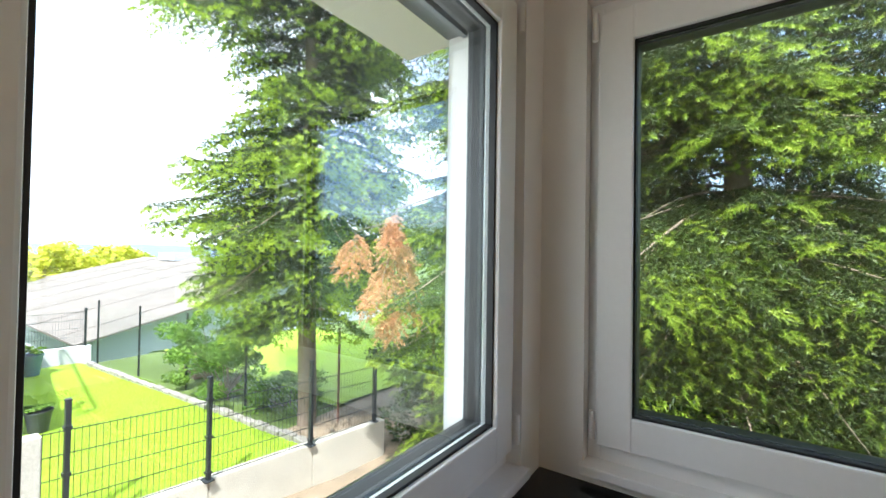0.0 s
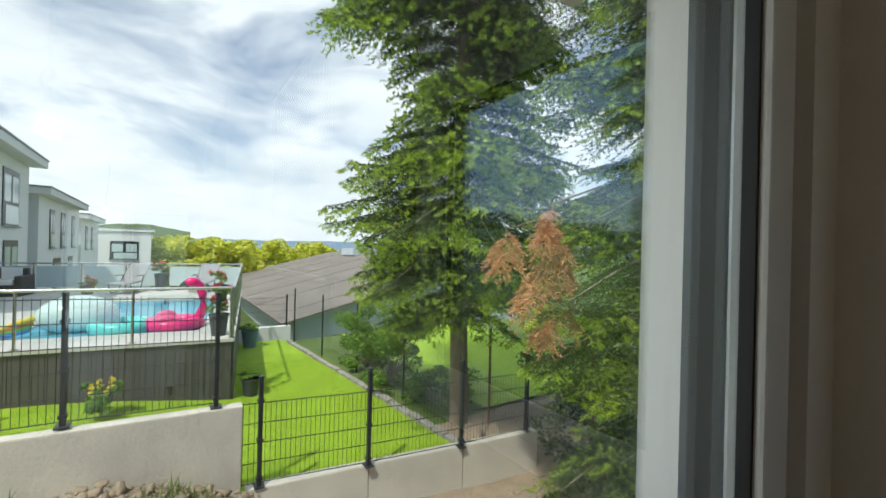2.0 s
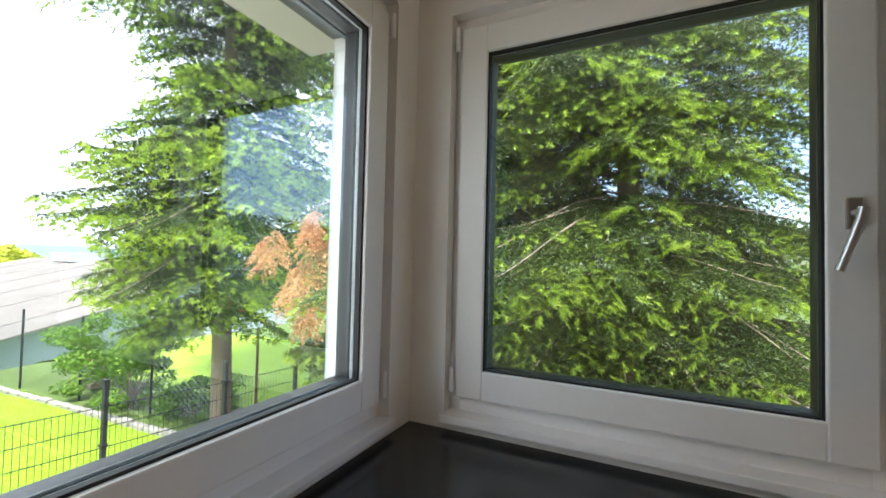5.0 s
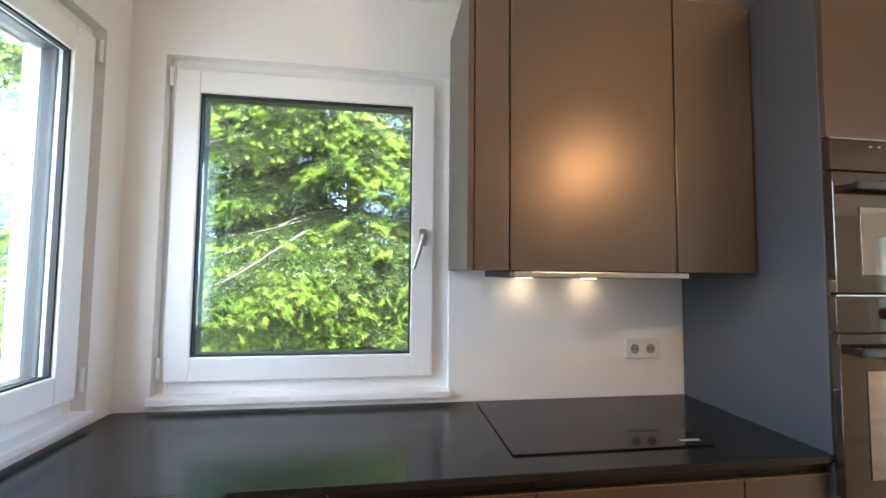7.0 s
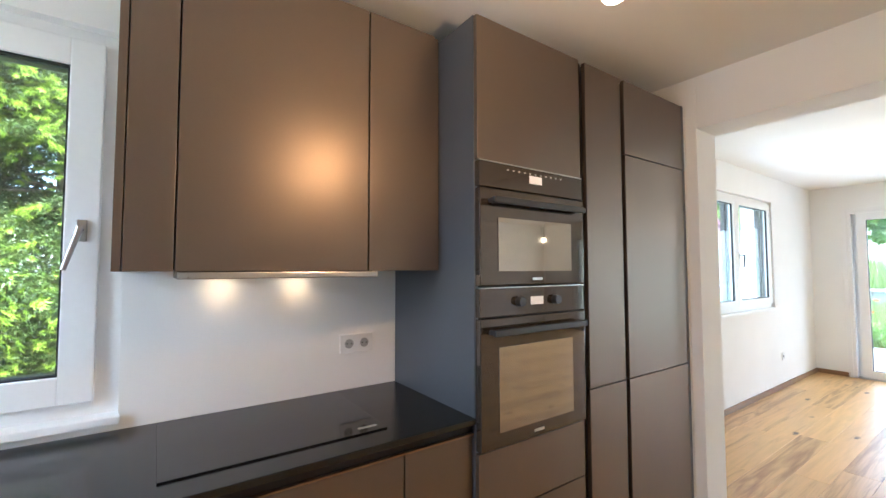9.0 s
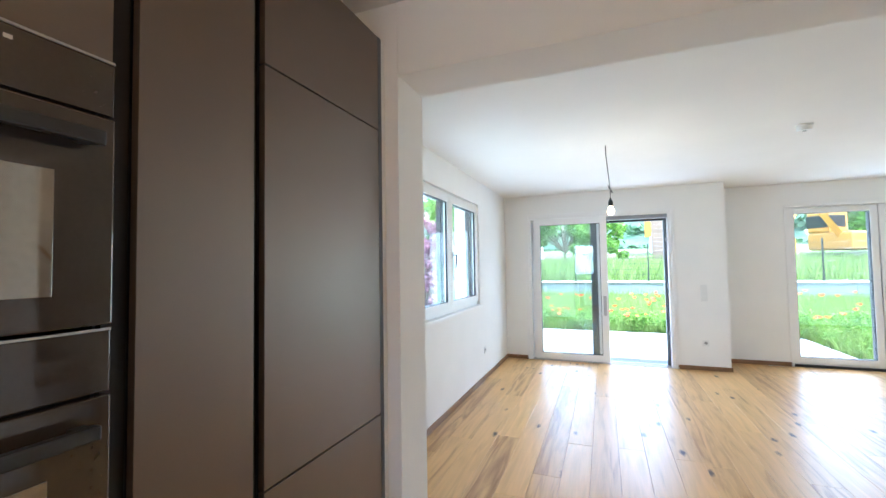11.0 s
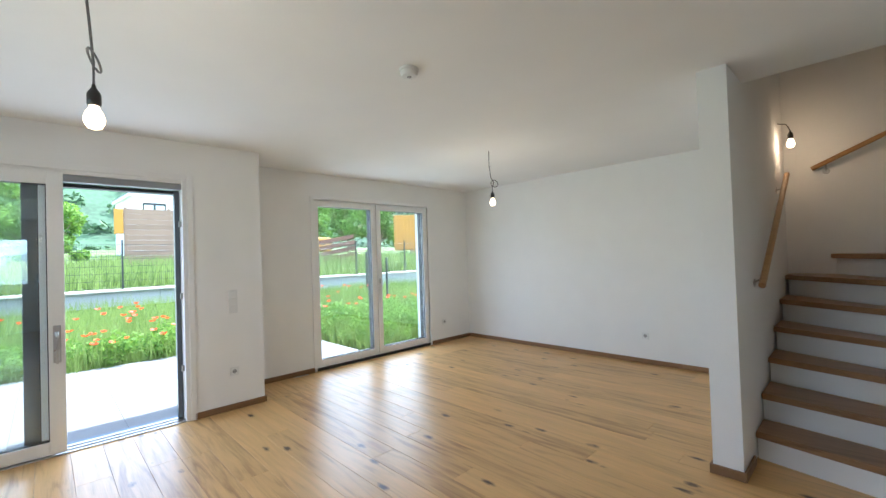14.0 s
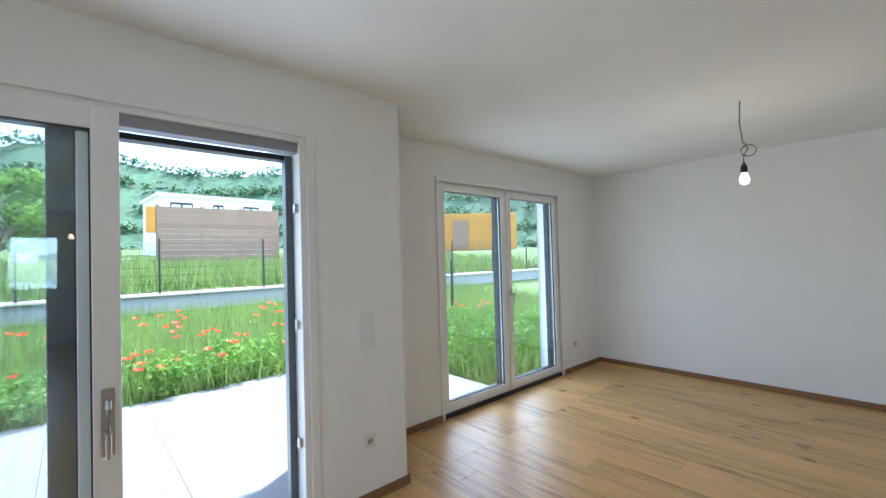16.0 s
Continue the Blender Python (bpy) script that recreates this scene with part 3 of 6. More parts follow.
def kitchen_window(name, loc, rz, handle_x, hinge_x, label):
    """Own x along the wall, +y to the outside; 1.05 wide, 1.27 high."""
    w = thing(name, label, "window", loc, rz, kind="structure")
    s0 = 0.015 if handle_x > 0.5 else 0.032
    s1 = 1.000 if handle_x > 0.5 else 1.035
    bm = bmesh.new()
    box(bm, -0.0145, s0 + 0.006, 0.042, 0.105, 0.0, 1.27, 0.003)
    box(bm, s1 - 0.006, 1.0645, 0.042, 0.105, 0.0, 1.27, 0.003)
    box(bm, s0 + 0.005, s1 - 0.005, 0.0425, 0.1045, 0.0, 0.058, 0.003)
    box(bm, s0 + 0.005, s1 - 0.005, 0.0425, 0.1045, 1.219, 1.27, 0.003)
    part("window_frame", bm, M_pvc, w)
    sash(w, s0, s1, 0.052, 1.225, 0.088, 0.012, 0.1045, glazing=M_glass_coated)
    lever(w, handle_x, 0.012, 0.60, 0.28 if handle_x > 0.5 else -0.05)
    for z in (0.07, 1.15):
        bm = bmesh.new()
        tube(bm, (hinge_x, 0.004, z), (hinge_x, 0.004, z + 0.075), 0.008)
        part("hinge", bm, M_pvc, w, "white hinge cover", True)
    bm = bmesh.new()
    box(bm, -0.02, 1.07, -0.025, 0.06, -0.022, 0.004, 0.004)
    part("window_sill", bm, M_pvc, w, "narrow white inner sill")
    for x in (0.012 + 0.035 * (handle_x < 0.5), 0.993 - 0.035 * (handle_x > 0.5)):
        g = bmesh.new()
        part("rail_channel", box(bmesh.new(), x, x + 0.045, 0.106, 0.125, 0.03, 1.25, 0.002), M_shell, w, "black channel of the guide rail")
        box(g, x + 0.006, x + 0.018, 0.124, 0.142, 0.03, 1.25, 0.001)
        box(g, x + 0.027, x + 0.039, 0.124, 0.142, 0.03, 1.25, 0.001)
        part("shutter_rail", g, M_rail, w, "dark grey shutter guide rail")
    g = bmesh.new()
    box(g, 0.001, 1.049, 0.106, 0.245, 1.20, 1.269, 0.003)
    box(g, 0.04, 1.01, 0.150, 0.165, 1.165, 1.20, 0.002)
    part("shutter", g, M_rail, w, "rolled-up dark grey shutter")
    g = bmesh.new()
    box(g, 0.001, 1.049, 0.106, 0.29, 0.001, 0.012, 0.003)
    part("outer_sill", g, M_alu, w, "metal outer sill")
    return w


kitchen_window("window_1", (0, -WIN[1] + 0.015, WIN[2]), 90, 0.078, 1.043, "white plastic window onto the garden, closed")
kitchen_window("window_2", (WIN[0] + 0.015, 0, WIN[2]), 0, 0.956, 0.007, "white plastic window onto the spruce, closed")

# two-leaf window of the living room
w3 = thing("window_3", "white two-leaf plastic window, closed", "window", (5.36, NY, 0.965), 0, kind="structure")
part("window_frame", frame_ring(0.0, 1.97, 0.0, 1.25, 0.05, 0.035, 0.105), M_pvc, w3)
sash(w3, 0.022, 0.975, 0.05, 1.215, 0.07, 0.012, 0.085)
sash(w3, 0.985, 1.948, 0.05, 1.215, 0.07, 0.012, 0.085)
lever(w3, 1.02, 0.012, 0.60, 0.0, M_rail)
for z in (0.07, 1.12):
    bm = bmesh.new()
    tube(bm, (1.955, 0.004, z), (1.955, 0.004, z + 0.075), 0.008)
    part("hinge", bm, M_pvc, w3, "white hinge cover", True)
bm = bmesh.new()
box(bm, -0.02, 1.99, -0.03, 0.06, -0.025, 0.004, 0.004)
part("window_sill", bm, M_pvc, w3, "narrow white inner sill")
for x in (0.03, 0.93, 1.00, 1.88):
    g = bmesh.new()
    box(g, x, x + 0.05, 0.106, 0.150, 0.03, 1.23, 0.002)
    part("shutter_rail", g, M_shell, w3, "black shutter guide rail")

# sliding door: own x runs along the wall towards the south, +y outside
sd = thing("door_1", "white sliding terrace door, pushed half open", "door", (EX1, -0.29, 0.0), -90, kind="structure")
bm = bmesh.new()
box(bm, 0.001, 0.065, -0.001, 0.16, 0.0, 2.199, 0.004)
box(bm, 1.955, 2.019, -0.001, 0.16, 0.0, 2.199, 0.004)
box(bm, 0.065, 1.955, 0.001, 0.16, 2.14, 2.199, 0.004)
box(bm, -0.018, 0.030, -0.016, -0.0012, 0.0, 2.218, 0.004)
box(bm, 1.990, 2.038, -0.016, -0.0012, 0.0, 2.218, 0.004)
box(bm, 0.030, 1.990, -0.0155, -0.0012, 2.170, 2.218, 0.004)
part("door_frame", bm, M_pvc, sd)
bm = bmesh.new()
box(bm, 0.065, 1.955, -0.002, 0.17, -0.012, 0.010, 0.003)
box(bm, 0.065, 1.955, 0.040, 0.050, 0.010, 0.018)
box(bm, 0.065, 1.955, 0.110, 0.118, 0.010, 0.018)
part("threshold", bm, M_alu, sd, "aluminium threshold with two tracks")
bm = bmesh.new()
box(bm, 1.05, 1.955, 0.02, 0.10, 2.085, 2.14, 0.003)
part("head_rail", bm, M_shade, sd, "grey head rail above the open half")
bm = bmesh.new()
box(bm, 1.05, 1.955, 0.112, 0.19, 2.055, 2.085, 0.003)
part("shutter", bm, M_rubber, sd, "black edge of the rolled-up shutter")
leaf = sash(sd, 0.115, 1.165, 0.022, 2.145, 0.095, -0.012, 0.055, "sliding_leaf")
fixed = sash(sd, 0.066, 1.10, 0.012, 2.14, 0.075, 0.088, 0.15, "fixed_leaf")
bm = bmesh.new()
box(bm, 0.93, 1.075, 0.155, 0.185, 0.02, 2.12, 0.004)
part("shutter_post", bm, M_rail, sd, "dark grey shutter post")
for x in (1.915,):
    bm = bmesh.new()
    box(bm, x - 0.002, x + 0.038, 0.10, 0.15, 0.012, 2.08, 0.003)
    box(bm, x + 0.012, x + 0.036, 0.15, 0.19, 0.012, 2.08, 0.003)
    part("shutter_rail", bm, M_rail, sd, "dark grey shutter guide rail")
for z in (0.45, 1.1, 1.75):
    bm = bmesh.new()
    box(bm, 1.935, 1.953, 0.03, 0.06, z, z + 0.05, 0.002)
    part("strike_plate", bm, M_alu, sd, "small metal strike plate")
bm = bmesh.new()
box(bm, 1.095, 1.140, -0.022, -0.011, 0.70, 0.98, 0.006)
part("handle_plate", bm, M_alu, sd, "brushed aluminium handle plate")
bm = bmesh.new()
sweep(bm, [(1.118, -0.022, 0.93), (1.118, -0.052, 0.925), (1.118, -0.058, 0.90), (1.118, -0.056, 0.80), (1.118, -0.050, 0.72), (1.118, -0.046, 0.70)], 0.010, 10)
part("handle", bm, M_alu, sd, "bow-shaped aluminium pull handle", True)

# glazed double door
gd = thing("door_2", "white glazed double terrace door, closed", "door", (EX2, -3.78, 0.0), -90, kind="structure")
part("door_frame", frame_ring(0.001, 1.984, 0.03, 2.204, 0.055, 0.035, 0.11), M_pvc, gd)
bm = bmesh.new()
box(bm, -0.016, 0.022, -0.016, -0.0012, 0.0, 2.222, 0.004)
box(bm, 1.963, 2.001, -0.016, -0.0012, 0.0, 2.222, 0.004)
box(bm, 0.022, 1.963, -0.0155, -0.0012, 2.184, 2.222, 0.004)
part("casing", bm, M_pvc, gd, "white casing strip")
sash(gd, 0.025, 0.985, 0.055, 2.175, 0.075, 0.012, 0.09, "door_leaf")
sash(gd, 0.997, 1.96, 0.055, 2.175, 0.075, 0.012, 0.09, "door_leaf")
lever(gd, 1.035, 0.012, 1.08, 0.0)
bm = bmesh.new()
box(bm, 0.0, 1.985, 0.0, 0.12, -0.012, 0.03, 0.003)
part("threshold", bm, M_shell, gd, "dark threshold")
for x in (0.02, 0.93, 1.0, 1.90):
    bm = bmesh.new()
    box(bm, x, x + 0.055, 0.112, 0.16, 0.03, 2.16, 0.002)
    part("shutter_rail", bm, M_shell, gd, "black shutter guide rail")

# ---- skirting boards ----
def skirting(a, b, nx, ny):
    bm = bmesh.new()
    a, b = Vector((*a, 0)), Vector((*b, 0))
    L = (b - a).length
    ang = math.degrees(math.atan2(b.y - a.y, b.x - a.x))
    box(bm, 0, L, 0.001, 0.016, 0.001, 0.058, 0.003)
    side = 1 if (Vector((-(b - a).y, (b - a).x, 0)).dot(Vector((nx, ny, 0))) > 0) else -1
    if side < 0:
        bmesh.ops.transform(bm, matrix=Matrix.Diagonal((1, -1, 1, 1)), verts=bm.verts)
    return solo("baseboard", bm, M_oak_trim, "dark oak skirting board", "baseboard", (a.x, a.y, 0), ang, kind="structure")


skirting((4.04, NY), (EX1, NY), 0, -1)
skirting((EX1, NY - 0.016), (EX1, -0.29), -1, 0)
skirting((EX1, -2.31), (EX1, -2.93), -1, 0)
skirting((EX1 - 0.016, -2.93), (EX2 - 0.016, -2.93), 0, -1)
skirting((EX2, -2.93), (EX2, -3.78), -1, 0)
skirting((EX2, -5.765), (EX2, SY), -1, 0)
skirting((EX2 - 0.016, SY), (5.25, SY), 0, 1)
skirting((5.25, SY + 0.016), (5.25, -4.335), 1, 0)
skirting((5.266, -4.335), (5.074, -4.335), 0, 1)
skirting((5.09, -4.335), (5.09, -4.62), -1, 0)
skirting((4.04, -0.66), (4.04, NY - 0.016), 1, 0)
skirting((4.04, -4.4), (4.04, -3.6), 1, 0)

# ---- staircase ----
RISE = 0.187
NOSE = [((5.09, -4.70), (4.04, -4.48)), ((5.09, -4.95), (4.04, -4.74)), ((5.09, -5.28), (4.04, -4.95)), ((5.09, -5.60), (4.04, -5.10)),
        ((5.09, -5.97), (4.04, -5.22)), ((5.09, -6.38), (4.04, -5.33)), ((4.78, SY), (4.04, -5.42)), ((4.33, SY), (4.04, -5.62)), ((4.12, SY), (4.04, -6.2))]
stairs = thing("staircase", "winding staircase with oak treads and white risers", "staircase", (0, 0, 0), kind="structure")


def prism(bm, poly, z0, z1):
    lo = [bm.verts.new((x, y, z0)) for x, y in poly]
    hi = [bm.verts.new((x, y, z1)) for x, y in poly]
    n = len(poly)
    for i in range(n):
        bm.faces.new((lo[i], lo[(i + 1) % n], hi[(i + 1) % n], hi[i]))
    bm.faces.new(list(reversed(lo)))
    bm.faces.new(hi)
    return bm


for k in range(8):
    (l0, r0), (l1, r1) = NOSE[k], NOSE[k + 1]
    g = 0.004
    back = 0.03
    poly = [(l0[0] - g, l0[1]), (r0[0] + g, r0[1])]
    poly += [(r1[0] + g, r1[1] - back)]
    if k < 5:
        poly += [(l1[0] - g, l1[1] - back)]
    elif k == 5:
        poly += [(l1[0] - 0.02, SY + g), (5.09 - g, SY + g)]
    else:
        poly += [(l1[0], SY + g)]
    z = RISE * (k + 1)
    bm = prism(bmesh.new(), poly, z - 0.042, z)
    bmesh.ops.bevel(bm, geom=[e for e in bm.edges if abs(e.verts[0].co.z - e.verts[1].co.z) < 1e-5], offset=0.005, segments=2, affect="EDGES")
    tr = part("tread", bm, M_oak_tread, stairs)
    d = (Vector(r0) - Vector(l0)).normalized()
    nrm = Vector((d.y, -d.x))
    if nrm.y > 0:
        nrm = -nrm
    a, b = Vector(l0) + nrm * 0.035, Vector(r0) + nrm * 0.035
    a2, b2 = a + nrm * 0.02, b + nrm * 0.02
    bm = prism(bmesh.new(), [tuple(a), tuple(b), tuple(b2), tuple(a2)], RISE * k, z - 0.042)
    part("riser", bm, M_wall, stairs)


def handrail(pts, brackets, label):
    h = thing("handrail", label, "handrail", pts[0])
    o = Vector(pts[0])
    bm = sweep(bmesh.new(), [Vector(p) - o for p in pts], 0.021, 16)
    part("bar", bm, M_rail_wood, h, smooth=True)
    for p, q in brackets:
        bm = bmesh.new()
        p, q = Vector(p) - o, Vector(q) - o
        mid = Vector((p.x, p.y, q.z - 0.03)) * 0.4 + Vector((q.x, q.y, q.z - 0.03)) * 0.6
        sweep(bm, [p, mid, q + Vector((0, 0, -0.02))], 0.006, 8)
        tube(bm, p, p + (p - mid).normalized() * 0.001 + (Vector((mid.x, mid.y, p.z)) - p).normalized() * 0.006, 0.028)
        part("bracket", bm, M_alu, h, "small metal wall bracket", True)
    return h


handrail([(5.03, -4.79, 1.14), (5.03, -6.30, 2.06)], [((5.09, -4.90, 1.15), (5.03, -4.90, 1.205)), ((5.09, -6.10, 1.90), (5.03, -6.10, 1.94))], "round oak handrail climbing the stair wall")
handrail([(4.88, SY + 0.06, 2.12), (4.10, SY + 0.06, 2.48), (4.06, SY + 0.06, 2.50)], [((4.78, SY, 2.09), (4.78, SY + 0.06, 2.165))], "round oak handrail on the back stair wall")


# ---- lamps ----
def bare_bulb(loc, pts, energy, label, loop=True, color=(1.0, 0.78, 0.52)):
    """A lit bulb in a black holder; the origin is the bulb's middle."""
    b = thing("pendant_bulb", label, "lamp", loc)
    bm = lathe(bmesh.new(), [(0.004, -0.036), (0.020, -0.030), (0.030, -0.012), (0.031, 0.004), (0.026, 0.022), (0.016, 0.040), (0.013, 0.052)], 20)
    g = part("bulb", bm, M_bulb, b, "glowing warm bulb", True, shadow=False)
    bm = lathe(bmesh.new(), [(0.019, 0.048), (0.021, 0.052), (0.021, 0.088), (0.016, 0.100), (0.008, 0.112), (0.005, 0.125)], 20)
    part("holder", bm, M_black, b, "black bulb holder", True)
    bm = sweep(bmesh.new(), [(0, 0, 0.12)] + pts, 0.0045, 8)
    part("cord", bm, M_cord, b, "thin grey cord", True)
    if loop:
        bm = bmesh.new()
        ring = [(0.045 * math.cos(a) - 0.03, 0.018 * math.sin(a), 0.20 + 0.036 * math.sin(a)) for a in [i * 0.5 for i in range(13)]]
        sweep(bm, ring, 0.004, 6)
        part("cord_loop", bm, M_cord, b, "looped spare cord", True)
    lamp = new("bulb_light", bpy.data.lights.new("bulb_light", "POINT"))
    lamp.data.energy, lamp.data.color, lamp.data.shadow_soft_size = energy, color, 0.035
    lamp.location = loc
    return b


bare_bulb((6.41, -1.48, 1.93), [(0.0, 0, 0.20), (-0.025, 0.01, 0.32), (-0.05, 0.02, 0.42), (-0.075, 0.028, 0.5), (-0.10, 0.03, CEIL - 1.935)], 0.9, "bare lit bulb hanging on a grey cord from the ceiling")
bare_bulb((7.32, -4.82, 1.965), [(0.0, 0, 0.17), (-0.03, 0.01, 0.21), (0.0, 0.02, 0.27), (0.01, 0.03, 0.4), (0.0, 0.04, CEIL - 1.97)], 0.9, "bare lit bulb hanging on a short cord near the corner")
bare_bulb((2.02, -1.28, 1.985), [(0.0, 0, 0.2), (0.01, 0, 0.35), (0.0, 0.01, CEIL - 1.99)], 1.6, "bare lit bulb hanging from the kitchen ceiling", True, (1.0, 0.53, 0.21))
bare_bulb((4.99, -6.28, 2.33), [(0.01, 0.0, 0.15), (0.03, -0.01, 0.19), (0.09, -0.02, 0.21)], 0.45, "bare lit bulb on wires from the stair wall", False, (1.0, 0.66, 0.38))

sm = thing("smoke_detector", "round white smoke detector on the ceiling", "smoke detector", (6.38, -2.91, CEIL))
part("base", lathe(bmesh.new(), [(0.056, 0.0), (0.056, -0.012), (0.050, -0.014)], 28), M_white_pl, sm, smooth=True)
part("cover", lathe(bmesh.new(), [(0.049, -0.013), (0.050, -0.034), (0.044, -0.044), (0.016, -0.047)], 28), M_white_pl, sm, smooth=True)
part("button", lathe(bmesh.new(), [(0.014, -0.046), (0.014, -0.050), (0.008, -0.051)], 16), M_socket_in, sm, "grey test button", True)


# ---- switches and sockets ----
def socket(name, loc, rz, inserts=1, kind="socket", label=""):
    """Own +y into the wall; plates stand on the wall's face."""
    s = thing(name, label, kind, loc, rz)
    bm = bmesh.new()
    if kind == "switch":
        box(bm, -0.0405, 0.0405, -0.009, 0.0, -0.0405 - 0.071, 0.0405 + 0.071, 0.003)
    else:
        box(bm, -0.0405, 0.0405 + 0.071 * (inserts - 1), -0.009, 0.0, -0.0405, 0.0405, 0.003)
    part("plate", bm, M_white_pl, s, "white cover plate")
    for i in range(inserts):
        bm = bmesh.new()
        if kind == "switch":
            zc = (i - 1) * 0.071
            box(bm, -0.029, 0.029, -0.014, -0.008, zc - 0.029, zc + 0.029, 0.003)
            part("rocker", bm, M_white_pl, s, "white rocker")
        else:
            xc = i * 0.071
            # flat disc: the shade of the recessed well is in its grey colour
            tube(bm, (xc, -0.0095, 0), (xc, -0.008, 0), 0.020, seg=24)
            well = part("well", bm, M_socket_in, s, "flat socket well with its shade put into the grey")
            for dx in (-0.0095, 0.0095):
                bm = bmesh.new()
                tube(bm, (xc + dx, -0.0105, 0), (xc + dx, -0.0094, 0), 0.003, seg=8)
                part("hole", bm, M_rubber, well)
    return s


socket("wall_socket", (1.995, 0, 1.10), 0, 2, label="white double wall socket above the worktop")
socket("light_switch", (EX1, -2.65, 1.035), -90, 3, "switch", "white triple switch beside the sliding door")
socket("wall_socket", (EX1, -2.65, 0.365), -90, 1, label="white wall socket low beside the sliding door")
socket("wall_socket", (EX2, -6.06, 0.33), -90, 1, label="white wall socket beside the glazed door")
socket("wall_socket", (6.48, SY, 0.34), 180, 1, label="white wall socket low on the long wall")
socket("wall_socket", (7.52, NY, 0.37), 0, 1, label="white wall socket below the two-leaf window")

# ---- kitchen ----
FY = -0.61


def front(parent, x0, x1, z0, z1, y=FY, name="door", t=0.019):
    bm = bmesh.new()
    box(bm, x0, x1, y, y + t, z0, z1, 0.0015)
    return part(name, bm, M_front, parent)


# tall units
u = thing("oven_cabinet", "tall taupe cabinet housing two built-in ovens", "cabinet", (2.223, 0, 0))
bm = bmesh.new()
box(bm, 0, 0.018, -0.592, -0.004, 0.0, 2.355, 0.001)
box(bm, 0.582, 0.600, -0.57, -0.004, 0.0, 2.355)
box(bm, 0.018, 0.582, -0.57, -0.004, 2.337, 2.355)
box(bm, 0.018, 0.582, -0.03, -0.004, 0.1, 2.337)
box(bm, 0.018, 0.582, -0.57, -0.03, 0.76, 0.778)
part("body", bm, M_carcass, u, "dark blue-grey carcass side")
front(u, 0.003, 0.585, 1.822, 2.352)
front(u, 0.003, 0.585, 0.558, 0.782, name="drawer")
front(u, 0.003, 0.585, 0.105, 0.552, name="drawer")
bm = bmesh.new()
box(bm, 0.587, 0.628, -0.585, -0.57, 0.1, 2.355)
part("grip_channel", bm, M_chan, u, "black recessed grip channel")
bm = bmesh.new()
box(bm, 0.0, 0.63, -0.54, -0.52, 0.0, 0.1)
part("plinth", bm, M_chan, u)


def oven(name, z0, z1, label, knobs):
    o = thing(name, label, "oven", (2.228, FY, z0))
    h = z1 - z0
    W = 0.580
    bm = bmesh.new()
    box(bm, 0.014, W - 0.014, 0.02, 0.50, 0.02, h - 0.02)
    part("body", bm, M_chan, o)
    ph = 0.105 if knobs else 0.095
    bm = bmesh.new()
    box(bm, 0, W, -0.006, 0.018, h - ph, h - 0.003, 0.002)
    pan = part("control_panel", bm, M_ovendoor, o, "dark glass control panel")
    bm = bmesh.new()
    box(bm, 0, W, -0.010, 0.018, 0.003, h - ph - 0.006, 0.003)
    d = part("door", bm, M_ovendoor, o, "dark glass oven door")
    bm = bmesh.new()
    top = h - ph - 0.09
    box(bm, 0.085, W - 0.085, -0.0125, -0.0105, 0.055, top - 0.02, 0.0005)
    part("door_window", bm, M_ovenwin, d, "dark viewing window")
    bm = bmesh.new()
    zh = h - ph - 0.052
    box(bm, 0.035, W - 0.035, -0.052, -0.036, zh - 0.012, zh + 0.012, 0.004)
    for x in (0.05, W - 0.05):
        box(bm, x - 0.012, x + 0.012, -0.04, -0.0105, zh - 0.008, zh + 0.008, 0.002)
    part("handle", bm, M_black, d, "black bar handle")
    bm = bmesh.new()
    box(bm, W / 2 - 0.035, W / 2 + 0.035, -0.0078, -0.0062, h - ph + 0.035, h - ph + 0.066)
    part("display", bm, M_disp, pan, "small lit display")
    bm = bmesh.new()
    box(bm, W / 2 - 0.028, W / 2 + 0.028, -0.0116, -0.0104, 0.020, 0.030)
    part("maker_plate", bm, M_alu, d, "small plain metal plate")
    if knobs:
        for x in (W / 2 - 0.10, W / 2 + 0.10):
            bm = bmesh.new()
            tube(bm, (x, -0.006, h - ph + 0.05), (x, -0.030, h - ph + 0.05), 0.019, 0.017, seg=24)
            part("knob", bm, M_black, pan, "black rotary knob", True)
    else:
        for i in range(11):
            bm = bmesh.new()
            x = W / 2 - 0.15 + i * 0.03
            box(bm, x - 0.005, x + 0.005, -0.0075, -0.0062, h - ph + 0.070, h - ph + 0.076)
            part("touch_mark", bm, M_socket_in, pan)
    bm = bmesh.new()
    box(bm, 0, W, -0.008, 0.0, h - 0.003, h + 0.001)
    part("trim", bm, M_alu, o, "thin metal trim line")
    return o


oven("steam_oven", 1.362, 1.818, "black glass compact oven with a display", False)
oven("baking_oven", 0.787, 1.358, "black glass oven with two knobs", True)

u = thing("pull_out_cabinet", "narrow tall taupe pantry cabinet", "cabinet", (2.852, 0, 0))
bm = bmesh.new()
box(bm, 0.0, 0.275, -0.57, -0.004, 0.0, 2.355)
part("body", bm, M_carcass, u)
front(u, 0.0, 0.272, 0.905, 2.352)
front(u, 0.0, 0.272, 0.105, 0.900)
bm = bmesh.new()
box(bm, 0.275, 0.305, -0.585, -0.57, 0.1, 2.355)
part("grip_channel", bm, M_chan, u, "black recessed grip channel")
bm = bmesh.new()
box(bm, 0.0, 0.3, -0.54, -0.52, 0.0, 0.1)
part("plinth", bm, M_chan, u)

